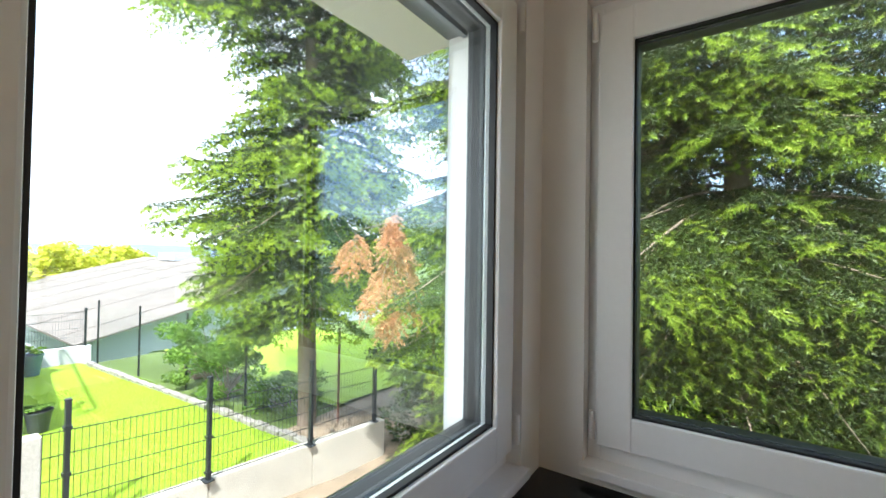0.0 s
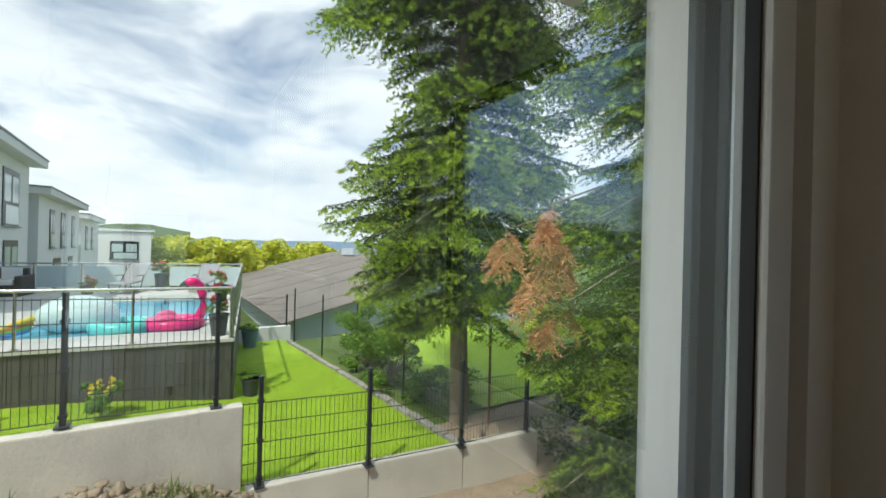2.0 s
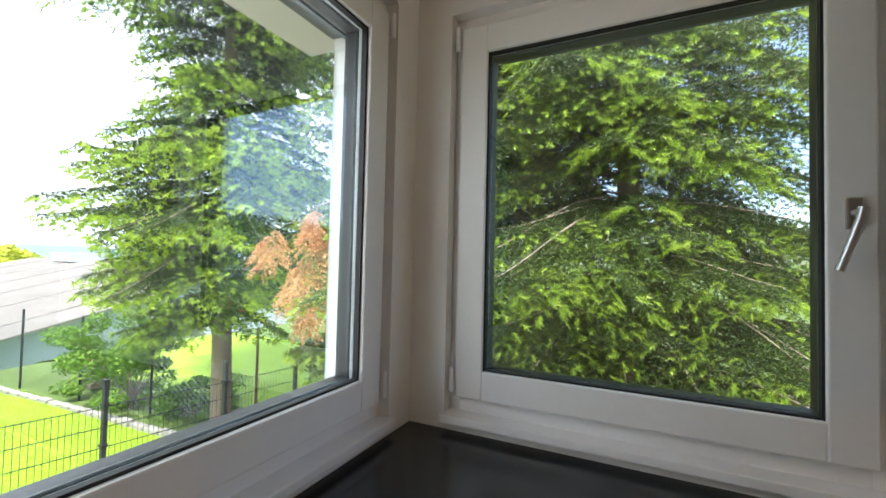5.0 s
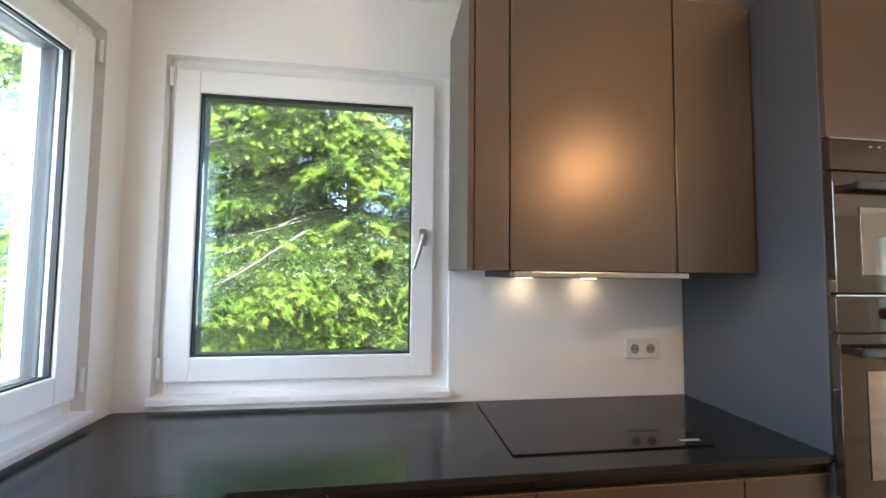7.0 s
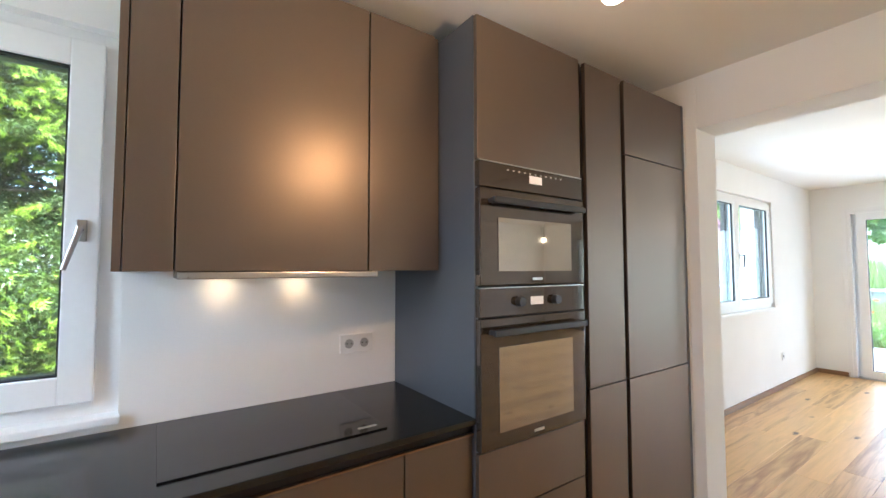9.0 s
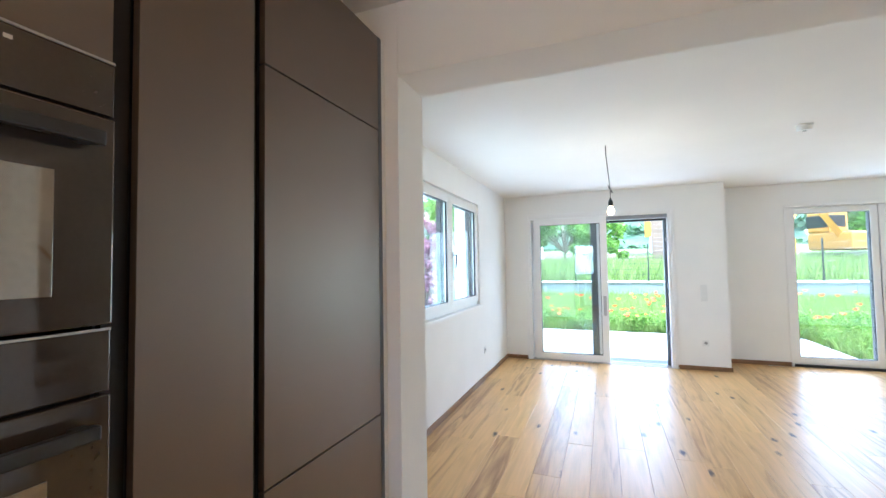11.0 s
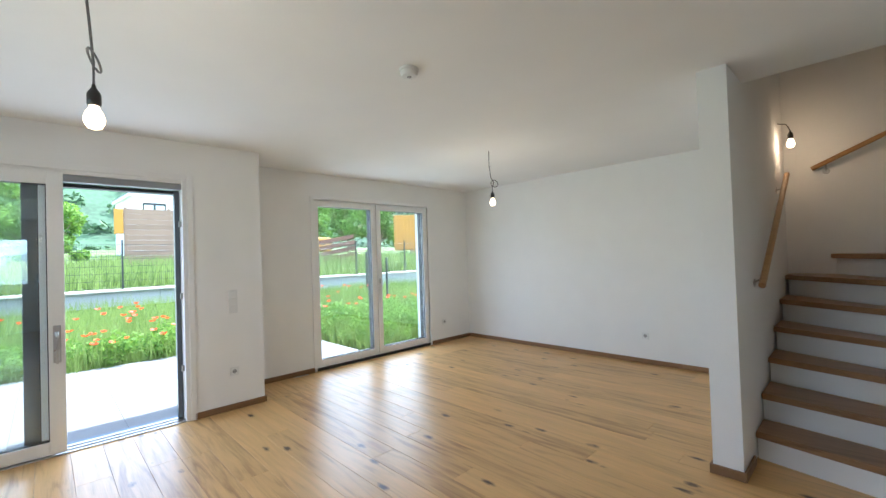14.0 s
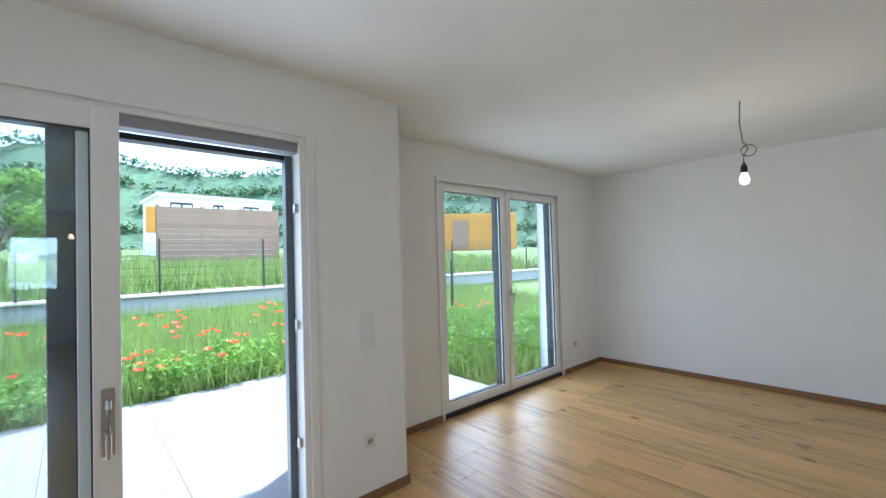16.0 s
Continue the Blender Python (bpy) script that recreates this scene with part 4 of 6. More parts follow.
u = thing("fridge_cabinet", "tall taupe cabinet hiding the fridge", "cabinet", (3.158, 0, 0))
bm = bmesh.new()
box(bm, 0.0, 0.575, -0.57, -0.004, 0.0, 2.355)
box(bm, 0.575, 0.597, -0.61, -0.004, 0.0, 2.355, 0.001)
part("body", bm, M_carcass, u)
front(u, 0.0, 0.572, 1.985, 2.352)
front(u, 0.0, 0.572, 0.905, 1.980)
front(u, 0.0, 0.572, 0.105, 0.900)
bm = bmesh.new()
box(bm, 0.0, 0.59, -0.54, -0.52, 0.0, 0.1)
part("plinth", bm, M_chan, u)
bm = bmesh.new()
box(bm, 3.757, 3.80, -0.60, -0.58, 0.0, 2.355)
solo("filler_strip", bm, M_wall, "narrow plastered strip beside the tall cabinet", "trim", kind="structure")

# wall units
UY = -0.382


def wall_unit(name, x0, x1, label):
    u = thing(name, label, "cabinet", (x0, 0, 1.42), group="wall cabinets over the worktop")
    bm = bmesh.new()
    box(bm, 0.001, x1 - x0 - 0.001, UY + 0.02, -0.003, 0.002, 0.945)
    part("body", bm, M_carcass, u)
    bm = bmesh.new()
    box(bm, 0.0015, x1 - x0 - 0.0015, UY, UY + 0.019, 0.0, 0.945, 0.0015)
    part("door", bm, M_front, u)
    return u


bm = bmesh.new()
box(bm, 1.200, 1.219, UY, -0.003, 1.42, 2.365, 0.001)
solo("cabinet_side_panel", bm, M_front, "taupe end panel of the wall cabinets", "panel")
wall_unit("wall_cabinet", 1.221, 1.335, "narrow taupe wall cabinet beside the window")
wall_unit("wall_cabinet", 1.337, 1.912, "wide taupe wall cabinet over the cooker hood")
wall_unit("wall_cabinet", 1.914, 2.195, "taupe wall cabinet beside the tall unit")
bm = bmesh.new()
box(bm, 2.195, 2.221, -0.37, -0.003, 1.42, 2.365)
solo("cabinet_filler", bm, M_front, "taupe filler strip beside the tall cabinet", "panel")
hood = thing("cooker_hood", "flat slide-out cooker hood under the wall cabinet", "cooker hood", (1.345, 0, 1.395))
bm = bmesh.new()
box(bm, 0.0, 0.60, -0.345, -0.02, 0.002, 0.0245, 0.002)
part("body", bm, M_black, hood)
bm = bmesh.new()
box(bm, 0.0, 0.60, -0.395, -0.346, 0.004, 0.022, 0.003)
part("front_bar", bm, M_alu, hood, "brushed metal front bar")
for x in (0.15, 0.42):
    bm = bmesh.new()
    tube(bm, (x, -0.06, 0.002), (x, -0.06, -0.003), 0.03, seg=20)
    part("spot", bm, M_bulb, hood, "lit round spot")
    lamp = new("hood_light", bpy.data.lights.new("hood_light", "SPOT"))
    lamp.data.energy, lamp.data.color, lamp.data.spot_size, lamp.data.spot_blend, lamp.data.shadow_soft_size = 0.015, (1.0, 0.56, 0.26), radians(140), 0.8, 0.025
    lamp.matrix_world = look((1.345 + x, -0.06, 1.388), (1.345 + x, -0.05, 0.9))

# worktop, L-shaped, with the hob let in
bm = bmesh.new()
box(bm, 0.003, 2.222, -0.60, -0.003, 0.885, 0.905, 0.002)
box(bm, 0.003, 0.60, -0.74, -0.6005, 0.885, 0.905, 0.002)
solo("worktop", bm, M_top, "black satin L-shaped kitchen worktop", "worktop")
hob = thing("cooktop", "black glass hob flush in the worktop", "cooktop", (1.31, -0.50, 0.905))
bm = bmesh.new()
box(bm, 0.0, 0.62, 0.0, 0.455, 0.0008, 0.005, 0.001)
part("glass_top", bm, M_ovenglass, hob)
bm = bmesh.new()
box(bm, 0.535, 0.600, 0.030, 0.045, 0.0051, 0.0055)
part("control_marks", bm, M_socket_in, hob, "pale control marks")


def base_unit(name, x0, x1, rows, label, rz=0, loc=None):
    u = thing(name, label, "cabinet", loc or (x0, 0, 0), rz, group="base cabinets under the worktop")
    L = x1 - x0
    bm = bmesh.new()
    box(bm, 0.001, L - 0.001, -0.555, -0.003, 0.10, 0.884)
    part("body", bm, M_carcass, u)
    z1 = 0.842
    for h in rows:
        bm = bmesh.new()
        box(bm, 0.0015, L - 0.0015, -0.580, -0.5605, z1 - h + 0.003, z1, 0.0015)
        part("drawer" if len(rows) > 1 else "door", bm, M_front, u)
        z1 -= h
    bm = bmesh.new()
    box(bm, 0.0, L, -0.572, -0.5555, 0.846, 0.884)
    part("grip_channel", bm, M_chan, u, "black recessed grip channel")
    bm = bmesh.new()
    box(bm, 0.0, L, -0.586, -0.572, 0.846, 0.851)
    part("edge_strip", bm, M_brass, u, "thin bronze edge strip")
    bm = bmesh.new()
    box(bm, 0.0, L, -0.53, -0.51, 0.0, 0.10)
    part("plinth", bm, M_chan, u)
    return u


base_unit("base_cabinet", 0.60, 0.82, [0.735], "taupe corner filler cabinet")
base_unit("drawer_cabinet", 0.822, 1.345, [0.15, 0.29, 0.295], "taupe drawer cabinet beside the hob")
base_unit("drawer_cabinet", 1.347, 1.948, [0.15, 0.29, 0.295], "taupe drawer cabinet below the hob")
base_unit("base_cabinet", 1.950, 2.222, [0.735], "narrow taupe base cabinet beside the oven")
bm = bmesh.new()
box(bm, 0.005, 0.575, -0.735, -0.60, 0.0, 0.884, 0.002)
solo("end_panel", bm, M_front, "taupe end panel closing the base cabinets", "panel")

# ---- ground, one sheet to the horizon ----
def smooth(a, b, x):
    f = min(1.0, max(0.0, (x - a) / (b - a)))
    return f * f * (3 - 2 * f)


def ground_z(x, y):
    west = -0.43 - 1.15 * smooth(-1.3, 1.5, y)
    if x < -4.2:
        west = -0.84 - 0.28 * smooth(-2.5, 1.0, y)
    west += -2.4 * smooth(-11.5, -17.5, x)
    east = -0.16 + 0.30 * smooth(12.6, 18.4, x) + 0.65 * smooth(18.7, 19.6, x) + 0.05 * max(0.0, min(x, 90) - 22)
    f = smooth(1.5, 6.0, x)
    z = west * (1 - f) + east * f
    if -0.6 < x < 10 and y < 0.6:
        z = min(z, -0.35)
    return z + 0.03 * noise.noise(Vector((x * 0.6, y * 0.6, 0)))


def axis_steps(lo, hi, fine_lo, fine_hi, step, far):
    a = list(np.arange(fine_lo, fine_hi + 1e-6, step))
    d, x = step, fine_lo
    left = []
    while x > lo:
        d *= far
        x -= d
        left.append(x)
    d, x = step, fine_hi
    right = []
    while x < hi:
        d *= far
        x += d
        right.append(x)
    return left[::-1] + a + right


gx, gy = axis_steps(-900, 900, -20, 24, 0.5, 1.22), axis_steps(-900, 900, -14, 14, 0.5, 1.22)
gv = [(x, y, ground_z(x, y)) for x in gx for y in gy]
gf = [(i * len(gy) + j, (i + 1) * len(gy) + j, (i + 1) * len(gy) + j + 1, i * len(gy) + j + 1) for i in range(len(gx) - 1) for j in range(len(gy) - 1)]
g_me = raw_mesh("ground", gv, gf, M_far)
g_me.materials.append(M_soil)
g_me.polygons.foreach_set("material_index", [1 if (-5.2 < gv[f[0]][0] < 3.0 and -8 < gv[f[0]][1] < 7) else 0 for f in gf])
g_me.polygons.foreach_set("use_smooth", [True] * len(gf))
tagged(new("ground", g_me), "bare soil round the house running into green fields", "ground", kind="structure")


def sheet(name, poly_fn, nu, nv, material, label, cat, lift=0.02, kind="structure"):
    v = []
    for i in range(nu + 1):
        for j in range(nv + 1):
            x, y = poly_fn(i / nu, j / nv)
            v.append((x, y, ground_z(x, y) + lift))
    f = [(i * (nv + 1) + j, (i + 1) * (nv + 1) + j, (i + 1) * (nv + 1) + j + 1, i * (nv + 1) + j + 1) for i in range(nu) for j in range(nv)]
    me = raw_mesh(name, v, f, material)
    me.polygons.foreach_set("use_smooth", [True] * len(f))
    return tagged(new(name, me), label, cat, kind=kind)


def lawn_xy(u, v):
    x = -4.28 - 7.6 * u
    return x, -6.0 + (2.42 - 0.5 * u + 6.0) * v


sheet("lawn", lawn_xy, 24, 24, M_lawn, "bright green mown lawn", "lawn", 0.06)
sheet("neighbour_lawn", lambda u, v: (-5.0 - 9.0 * u, 3.6 + 4.5 * v), 16, 10, M_lawn, "green grass beyond the wire fence", "lawn", 0.05)


def blades(xy, h0, h1, w, material, name, label, lean=0.3, kind="stuff", cat="grass", zf=None):
    """Upright grass blades: thin triangles at the given spots."""
    n = len(xy)
    rng = np.random.default_rng(n)
    base = np.array([(x, y, (zf or ground_z)(x, y)) for x, y in xy])
    a = rng.uniform(0, 2 * np.pi, n)
    h = rng.uniform(h0, h1, n)
    side = np.stack([np.cos(a), np.sin(a), np.zeros(n)], 1) * w / 2
    b = rng.uniform(0, 2 * np.pi, n)
    tip = base + np.stack([np.cos(b) * h * lean * rng.uniform(0, 1, n), np.sin(b) * h * lean * rng.uniform(0, 1, n), h], 1)
    v = np.stack([base - side, base + side, tip], 1).reshape(-1, 3)
    f = np.arange(3 * n).reshape(-1, 3)
    return tagged(new(name, raw_mesh(name, v, f, material)), label, cat, kind=kind)


R = np.random.default_rng(3)
M_blade = leafy("lawn_blades", (0.15, 0.27, 0.008), (0.32, 0.47, 0.025), 0.7, 0.6, 0.3)
pts = np.stack([R.uniform(-9.5, -4.3, 60000), R.uniform(-2.5, 2.3, 60000)], 1)
blades(pts, 0.075, 0.10, 0.010, M_blade, "lawn_grass", "short mown grass blades of the lawn", 0.5)


# ---- leaves and trees ----
def leaf_cloud(centres, radii, per, size, rng, flat=0.6):
    """Small folded leaves scattered over blobs; returns verts and faces."""
    vs = []
    for c, r in zip(centres, radii):
        d = rng.normal(size=(per, 3))
        d /= np.linalg.norm(d, axis=1)[:, None]
        p = np.asarray(c) + d * np.asarray(r) * (rng.uniform(0.35, 1.0, (per, 1)) ** 0.5)
        a = rng.normal(size=(per, 3))
        a[:, 2] *= flat
        a /= np.linalg.norm(a, axis=1)[:, None]
        b = np.cross(a, d + 0.3 * rng.normal(size=(per, 3)))
        b /= np.linalg.norm(b, axis=1)[:, None] + 1e-9
        s = size * rng.uniform(0.6, 1.3, (per, 1))
        vs.append(np.stack([p - a * s, p + b * s * 0.5, p + a * s, p - b * s * 0.5], 1).reshape(-1, 3))
    v = np.concatenate(vs)
    return v, np.arange(len(v)).reshape(-1, 4)


def finger_template(n=9, w=0.062):
    """Needles round a twig tip of length 1: triangles, as (along, side, up)."""
    rng = np.random.default_rng(11)
    out = []
    for i in range(n):
        f = (i + 0.3) / n
        a = i * 2.4
        r = np.array([0.26, 0.27 * math.cos(a), 0.24 * math.sin(a)])
        base = np.array([f * 0.85, 0, 0])
        side = np.array([0.6, -math.sin(a), math.cos(a)]) * w
        out += [base - side, base + side, base + r * rng.uniform(0.85, 1.15)]
    return np.array(out)


FINGER = finger_template()
FINE_FINGER = finger_template(15, 0.036)


def bough(p0, az, L, rise, droop, rng, fingers, wood, step=0.078, side_len=0.50, tips=0.55, scale=1.0, hang=0.45):
    """A limb with flat side twigs; collects twig tips (place, way, length, young)."""
    n = max(4, int(L / 0.12))
    line = []
    h = np.array([math.cos(az), math.sin(az), 0.0])
    bend = rng.normal(0, 0.12)
    sideways = np.array([-h[1], h[0], 0.0])
    for i in range(n + 1):
        s = i / n
        line.append(np.asarray(p0) + h * L * s * (1 - 0.12 * droop * s) + sideways * bend * L * s * s + np.array([0, 0, L * (rise * s - droop * s * s + 0.35 * droop * s ** 4)]))
    wood.append((line, 0.006 + 0.006 * L))
    s = 0.14
    k = 0
    line = np.array(line)
    while s < 1.0:
        i = min(n - 1, int(s * n))
        f = s * n - i
        p = line[i] * (1 - f) + line[i + 1] * f
        d = line[i + 1] - line[i]
        d /= np.linalg.norm(d)
        sd = np.cross(d, (0, 0, 1.0))
        sd /= np.linalg.norm(sd) + 1e-9
        l = (side_len * L * (1 - s) ** 0.8 * min(1, s * 3.2) + 0.10) * rng.uniform(0.7, 1.2)
        for sign in (-1, 1):
            td = d * 0.62 + sd * sign * 0.78 + np.array([0, 0, -hang * rng.uniform(0.2, 1.2)])
            td /= np.linalg.norm(td)
            m = max(2, int(l / step))
            q = np.arange(m + 1) / m
            pos = p + td[None] * (q * l)[:, None] + np.array([0, 0, -1.0])[None] * (0.35 * hang * l * q ** 2)[:, None]
            ts = np.cross(td, (0, 0, 1.0))
            ts /= np.linalg.norm(ts) + 1e-9
            fl = 0.098 * scale * rng.uniform(0.8, 1.25, m + 1)
            out = tips > 0 and s > 0.42
            young = (q[:-1] > 0.5) & (rng.random() < tips * (0.2 + s)) & (rng.random(m) < 0.8) if out else np.zeros(m, bool)
            for sg in (-1, 1):
                way = td * 0.7 + ts * sg * 0.7 + np.array([0, 0, -0.12])
                fingers.append((pos[:-1], np.repeat(way[None] / np.linalg.norm(way), m, 0), fl[:-1] * np.where(young, 0.75, 1.0), young))
            fingers.append((pos[-1:], td[None], fl[-1:] * 1.1, np.array([tips > 0 and rng.random() < 0.4 + tips * s])))
        s += 0.085 / max(0.5, L) * rng.uniform(0.8, 1.2)
        k += 1
    return line


def needles_mesh(fingers, rng, young, thick=1.0, template=None):
    p = np.concatenate([f[0] for f in fingers])
    d = np.concatenate([f[1] for f in fingers])
    l = np.concatenate([f[2] for f in fingers])
    y = np.concatenate([f[3] for f in fingers])
    if young is not None:
        keep = y == young
        p, d, l = p[keep], d[keep], l[keep]
    d = d + rng.normal(0, 0.22, d.shape)
    d /= np.linalg.norm(d, axis=1)[:, None]
    side = np.cross(d, np.array([0, 0, 1.0]))
    side /= np.linalg.norm(side, axis=1)[:, None] + 1e-9
    up = np.cross(side, d)
    tw = rng.uniform(0, 6.28, len(p))[:, None]
    s2 = side * np.cos(tw) + up * np.sin(tw)
    u2 = -side * np.sin(tw) + up * np.cos(tw)
    T_ = FINGER if template is None else template
    v = p[:, None] + l[:, None, None] * (d[:, None] * T_[None, :, :1] + thick * (s2[:, None] * T_[None, :, 1:2] + u2[:, None] * T_[None, :, 2:3]))
    v = v.reshape(-1, 3)
    return v, np.arange(len(v)).reshape(-1, 3)


def wood_mesh(lines, seg=5):
    vs, fs, n0 = [], [], 0
    for line, r in lines:
        line = np.asarray(line)
        n = len(line)
        for i in range(n):
            d = line[min(i + 1, n - 1)] - line[max(i - 1, 0)]
            d = d / (np.linalg.norm(d) + 1e-9)
            s = np.cross(d, (0.13, 0.2, 1.0))
            s /= np.linalg.norm(s)
            t = np.cross(s, d)
            rr = r * (1 - 0.85 * i / (n - 1))
            for k in range(seg):
                a = 2 * math.pi * k / seg
                vs.append(line[i] + rr * (s * math.cos(a) + t * math.sin(a)))
        for i in range(n - 1):
            for k in range(seg):
                fs.append((n0 + i * seg + k, n0 + i * seg + (k + 1) % seg, n0 + (i + 1) * seg + (k + 1) % seg, n0 + (i + 1) * seg + k))
        n0 += n * seg
    return np.array(vs), np.array(fs)


def child_mesh(name, v, f, material, parent, label=""):
    ob = new(name, raw_mesh(name, v, f, material))
    ob.parent = parent
    if label:
        ob["label"] = label
    return ob


def spruce(loc, H, lo, Rmax, seed, label, whorl=0.24, per=5, top=7.0, tips=0.55, gap=None, r_trunk=0.13, shape=1.0, reach=None, shoot=1.8):
    """A spruce: tapered trunk, drooping limbs in whorls, needles and pale young shoots. Heights above the foot."""
    t = thing("spruce_tree", label, "tree", loc)
    rng = np.random.default_rng(seed)
    fingers, wood = [], []
    z = lo
    while z < top:
        f = (z - lo) / (H - lo)
        for k in range(per):
            az = rng.uniform(0, 2 * math.pi)
            L = (np.interp(z, *reach) if reach else Rmax * (1 - f ** shape)) * rng.uniform(0.60, 1.08)
            if gap and abs((az - gap[0] + math.pi) % (2 * math.pi) - math.pi) < gap[1] and gap[2] < z < gap[3]:
                L *= gap[4]
            bough((0, 0, z + rng.uniform(-whorl, whorl)), az, max(0.4, L), rng.uniform(0.05, 0.30), rng.uniform(0.32, 0.68), rng, fingers, wood, tips=tips)
        z += whorl * rng.uniform(0.8, 1.2)
    nz = 14
    trunk_line = [np.array([0.03 * math.sin(i * 0.9), 0.03 * math.cos(i * 1.3), H * i / nz - 0.15]) for i in range(nz + 1)]
    v, f = wood_mesh([(trunk_line, r_trunk)], 12)
    child_mesh("trunk", v, f, M_bark, t, "brown scaly trunk")
    v, f = wood_mesh(wood)
    child_mesh("limbs", v, f, M_bark, t, "thin brown limbs")
    v, f = needles_mesh(fingers, rng, False)
    child_mesh("crown", v, f, M_needle, t, "dark green needles")
    v, f = needles_mesh(fingers, rng, True, shoot, FINE_FINGER if shoot < 1.5 else None)
    child_mesh("young_shoots", v, f, M_shoot, t, "pale yellow-green young shoots")
    return t


tree1 = spruce((-4.95, 2.95, -1.25), 12.5, 1.9, 2.35, 21, "tall spruce with bright young shoots beyond the garden fence", 0.24, 9, 8.6, 1.0, r_trunk=0.15, reach=([1.9, 2.6, 3.2, 4.0, 4.8, 5.5, 6.1, 6.7, 8.6], [1.3, 1.9, 2.2, 2.05, 1.6, 1.15, 1.6, 2.4, 2.5]), shoot=1.8)
tree2 = spruce((0.55, 4.1, -1.45), 12.0, 1.0, 3.4, 22, "dense dark spruce close to the kitchen window", 0.24, 9, 6.7, 0.7, gap=(radians(-62), radians(40), 2.9, 9.0, 0.62), r_trunk=0.17, shape=1.3, shoot=1.3)
tree3 = spruce((-1.75, 4.3, -1.7), 12.0, 2.0, 2.6, 27, "tall spruce standing between the others", 0.26, 9, 7.6, 0.6, r_trunk=0.13, shape=2.0, shoot=1.4)

# the dead brown branch hanging from the near spruce
dead = thing("dead_branch", "dried orange-brown spruce branch hanging down", "branch", (-2.66, 2.35, 1.98))
rng = np.random.default_rng(5)
fl, wd = [], []
for k in range(9):
    f = k / 9
    p = np.array([0.05 * math.sin(k), 0.04 * math.cos(2 * k), -1.15 * f])
    for az in (rng.uniform(0, 6.28), rng.uniform(0, 6.28)):
        bough(p, az, 0.12 + 0.24 * math.sin(math.pi * min(1, 0.75 * f + 0.15)), -0.5, 1.1, rng, fl, wd, 0.05, 0.5, 0.0, 0.8, 0.9)
wd.append(([np.array([0.25, 0.5, 0.25]), np.array([0, 0.05, 0.05]), np.array([0.03, 0, -0.5]), np.array([0, 0, -1.25])], 0.014))
v, f = wood_mesh(wd)
child_mesh("twigs", v, f, M_bark, dead, "thin dry twigs")
v, f = needles_mesh(fl, rng, None, 1.3)
child_mesh("dead_needles", v, f, M_dead, dead, "orange-brown dry needles")
small = thing("dead_branch", "small tuft of dried brown spruce needles", "branch", (-3.07, 2.15, 1.75))
fl, wd = [], []
for k in range(4):
    bough((0, 0, -0.07 * k), rng.uniform(0, 6.28), 0.2, -0.4, 0.9, rng, fl, wd, 0.05, 0.5, 0.0, 0.8, 0.9)
wd.append(([np.array([0.3, 0.3, 0.15]), np.array([0, 0, 0.02]), np.array([0, 0, -0.3])], 0.008))
v, f = wood_mesh(wd)
child_mesh("twigs", v, f, M_bark, small)
v, f = needles_mesh(fl, rng, None, 1.3)
child_mesh("dead_needles", v, f, M_dead, small)


def leafy_tree(name, loc, trunk_h, blobs, radius, per, size, material, seed, label, cat="tree", r=0.08):
    """A broadleaf tree or bush: stem, limbs and a crown of many leaves in uneven clumps."""
    t = thing(name, label, cat, loc)
    rng = np.random.default_rng(seed)
    cs, rs, lines = [], [], []
    for k in range(blobs):
        a = rng.uniform(0, 6.28)
        q = rng.uniform(0, 1) ** 0.5 * radius[0]
        z = trunk_h + rng.uniform(-0.2, 1.0) * radius[1]
        c = np.array([q * math.cos(a), q * math.sin(a), z])
        cs.append(c)
        rs.append(np.array([1, 1, 0.75]) * rng.uniform(0.22, 0.42) * radius[0])
        lines.append(([np.array([0, 0, trunk_h * 0.5]), np.array([c[0] * 0.4, c[1] * 0.4, trunk_h * 0.8 + 0.2 * (z - trunk_h)]), c], r * 0.5))
    lines.append(([np.array([0, 0, -0.1]), np.array([0.02, 0.02, trunk_h * 0.6]), np.array([0, 0, trunk_h + radius[1] * 0.6])], r))
    v, f = wood_mesh(lines, 6)
    child_mesh("trunk", v, f, M_bark, t)
    v, f = leaf_cloud(cs, rs, per, size, rng)
    child_mesh("crown", v, f, material, t)
    return t


leafy_tree("bush", (-6.9, 2.75, -1.2), 0.4, 26, (0.75, 1.15), 260, 0.035, M_leaf, 31, "light green leafy bush beside the wire fence", "bush", 0.03)
leafy_tree("bush", (-8.3, 3.1, -1.2), 0.3, 18, (0.7, 0.9), 220, 0.04, M_leaf, 32, "green leafy bush behind the lawn", "bush", 0.03)
leafy_tree("bush", (-5.8, 3.3, -1.25), 0.15, 12, (0.6, 0.4), 160, 0.04, M_leaf, 33, "low leafy plants under the spruce", "bush", 0.02)
leafy_tree("bush", (-3.4, 4.3, -1.5), 0.2, 22, (1.0, 1.2), 240, 0.035, M_needle, 34, "low dusty green conifer bush", "bush", 0.02)
leafy_tree("bush", (-2.4, 3.6, -1.55), 0.2, 20, (0.8, 0.9), 240, 0.035, M_needle, 35, "low dusty green conifer bush", "bush", 0.02)
for i, (x, y) in enumerate([(-47, -1.5), (-46, 4.2), (-49, -3.0), (-52, 3.5), (-50, 8), (-56, 12), (-46, 1.2), (-60, 6), (-58, -1), (-53, 15)]):
    leafy_tree("broadleaf_tree", (x, y, -3.2), 1.6, 26, (3.2, 3.2), 160, 0.26, M_leaf_y, 50 + i, "yellow-green broadleaf tree beyond the barn", "tree", 0.2)


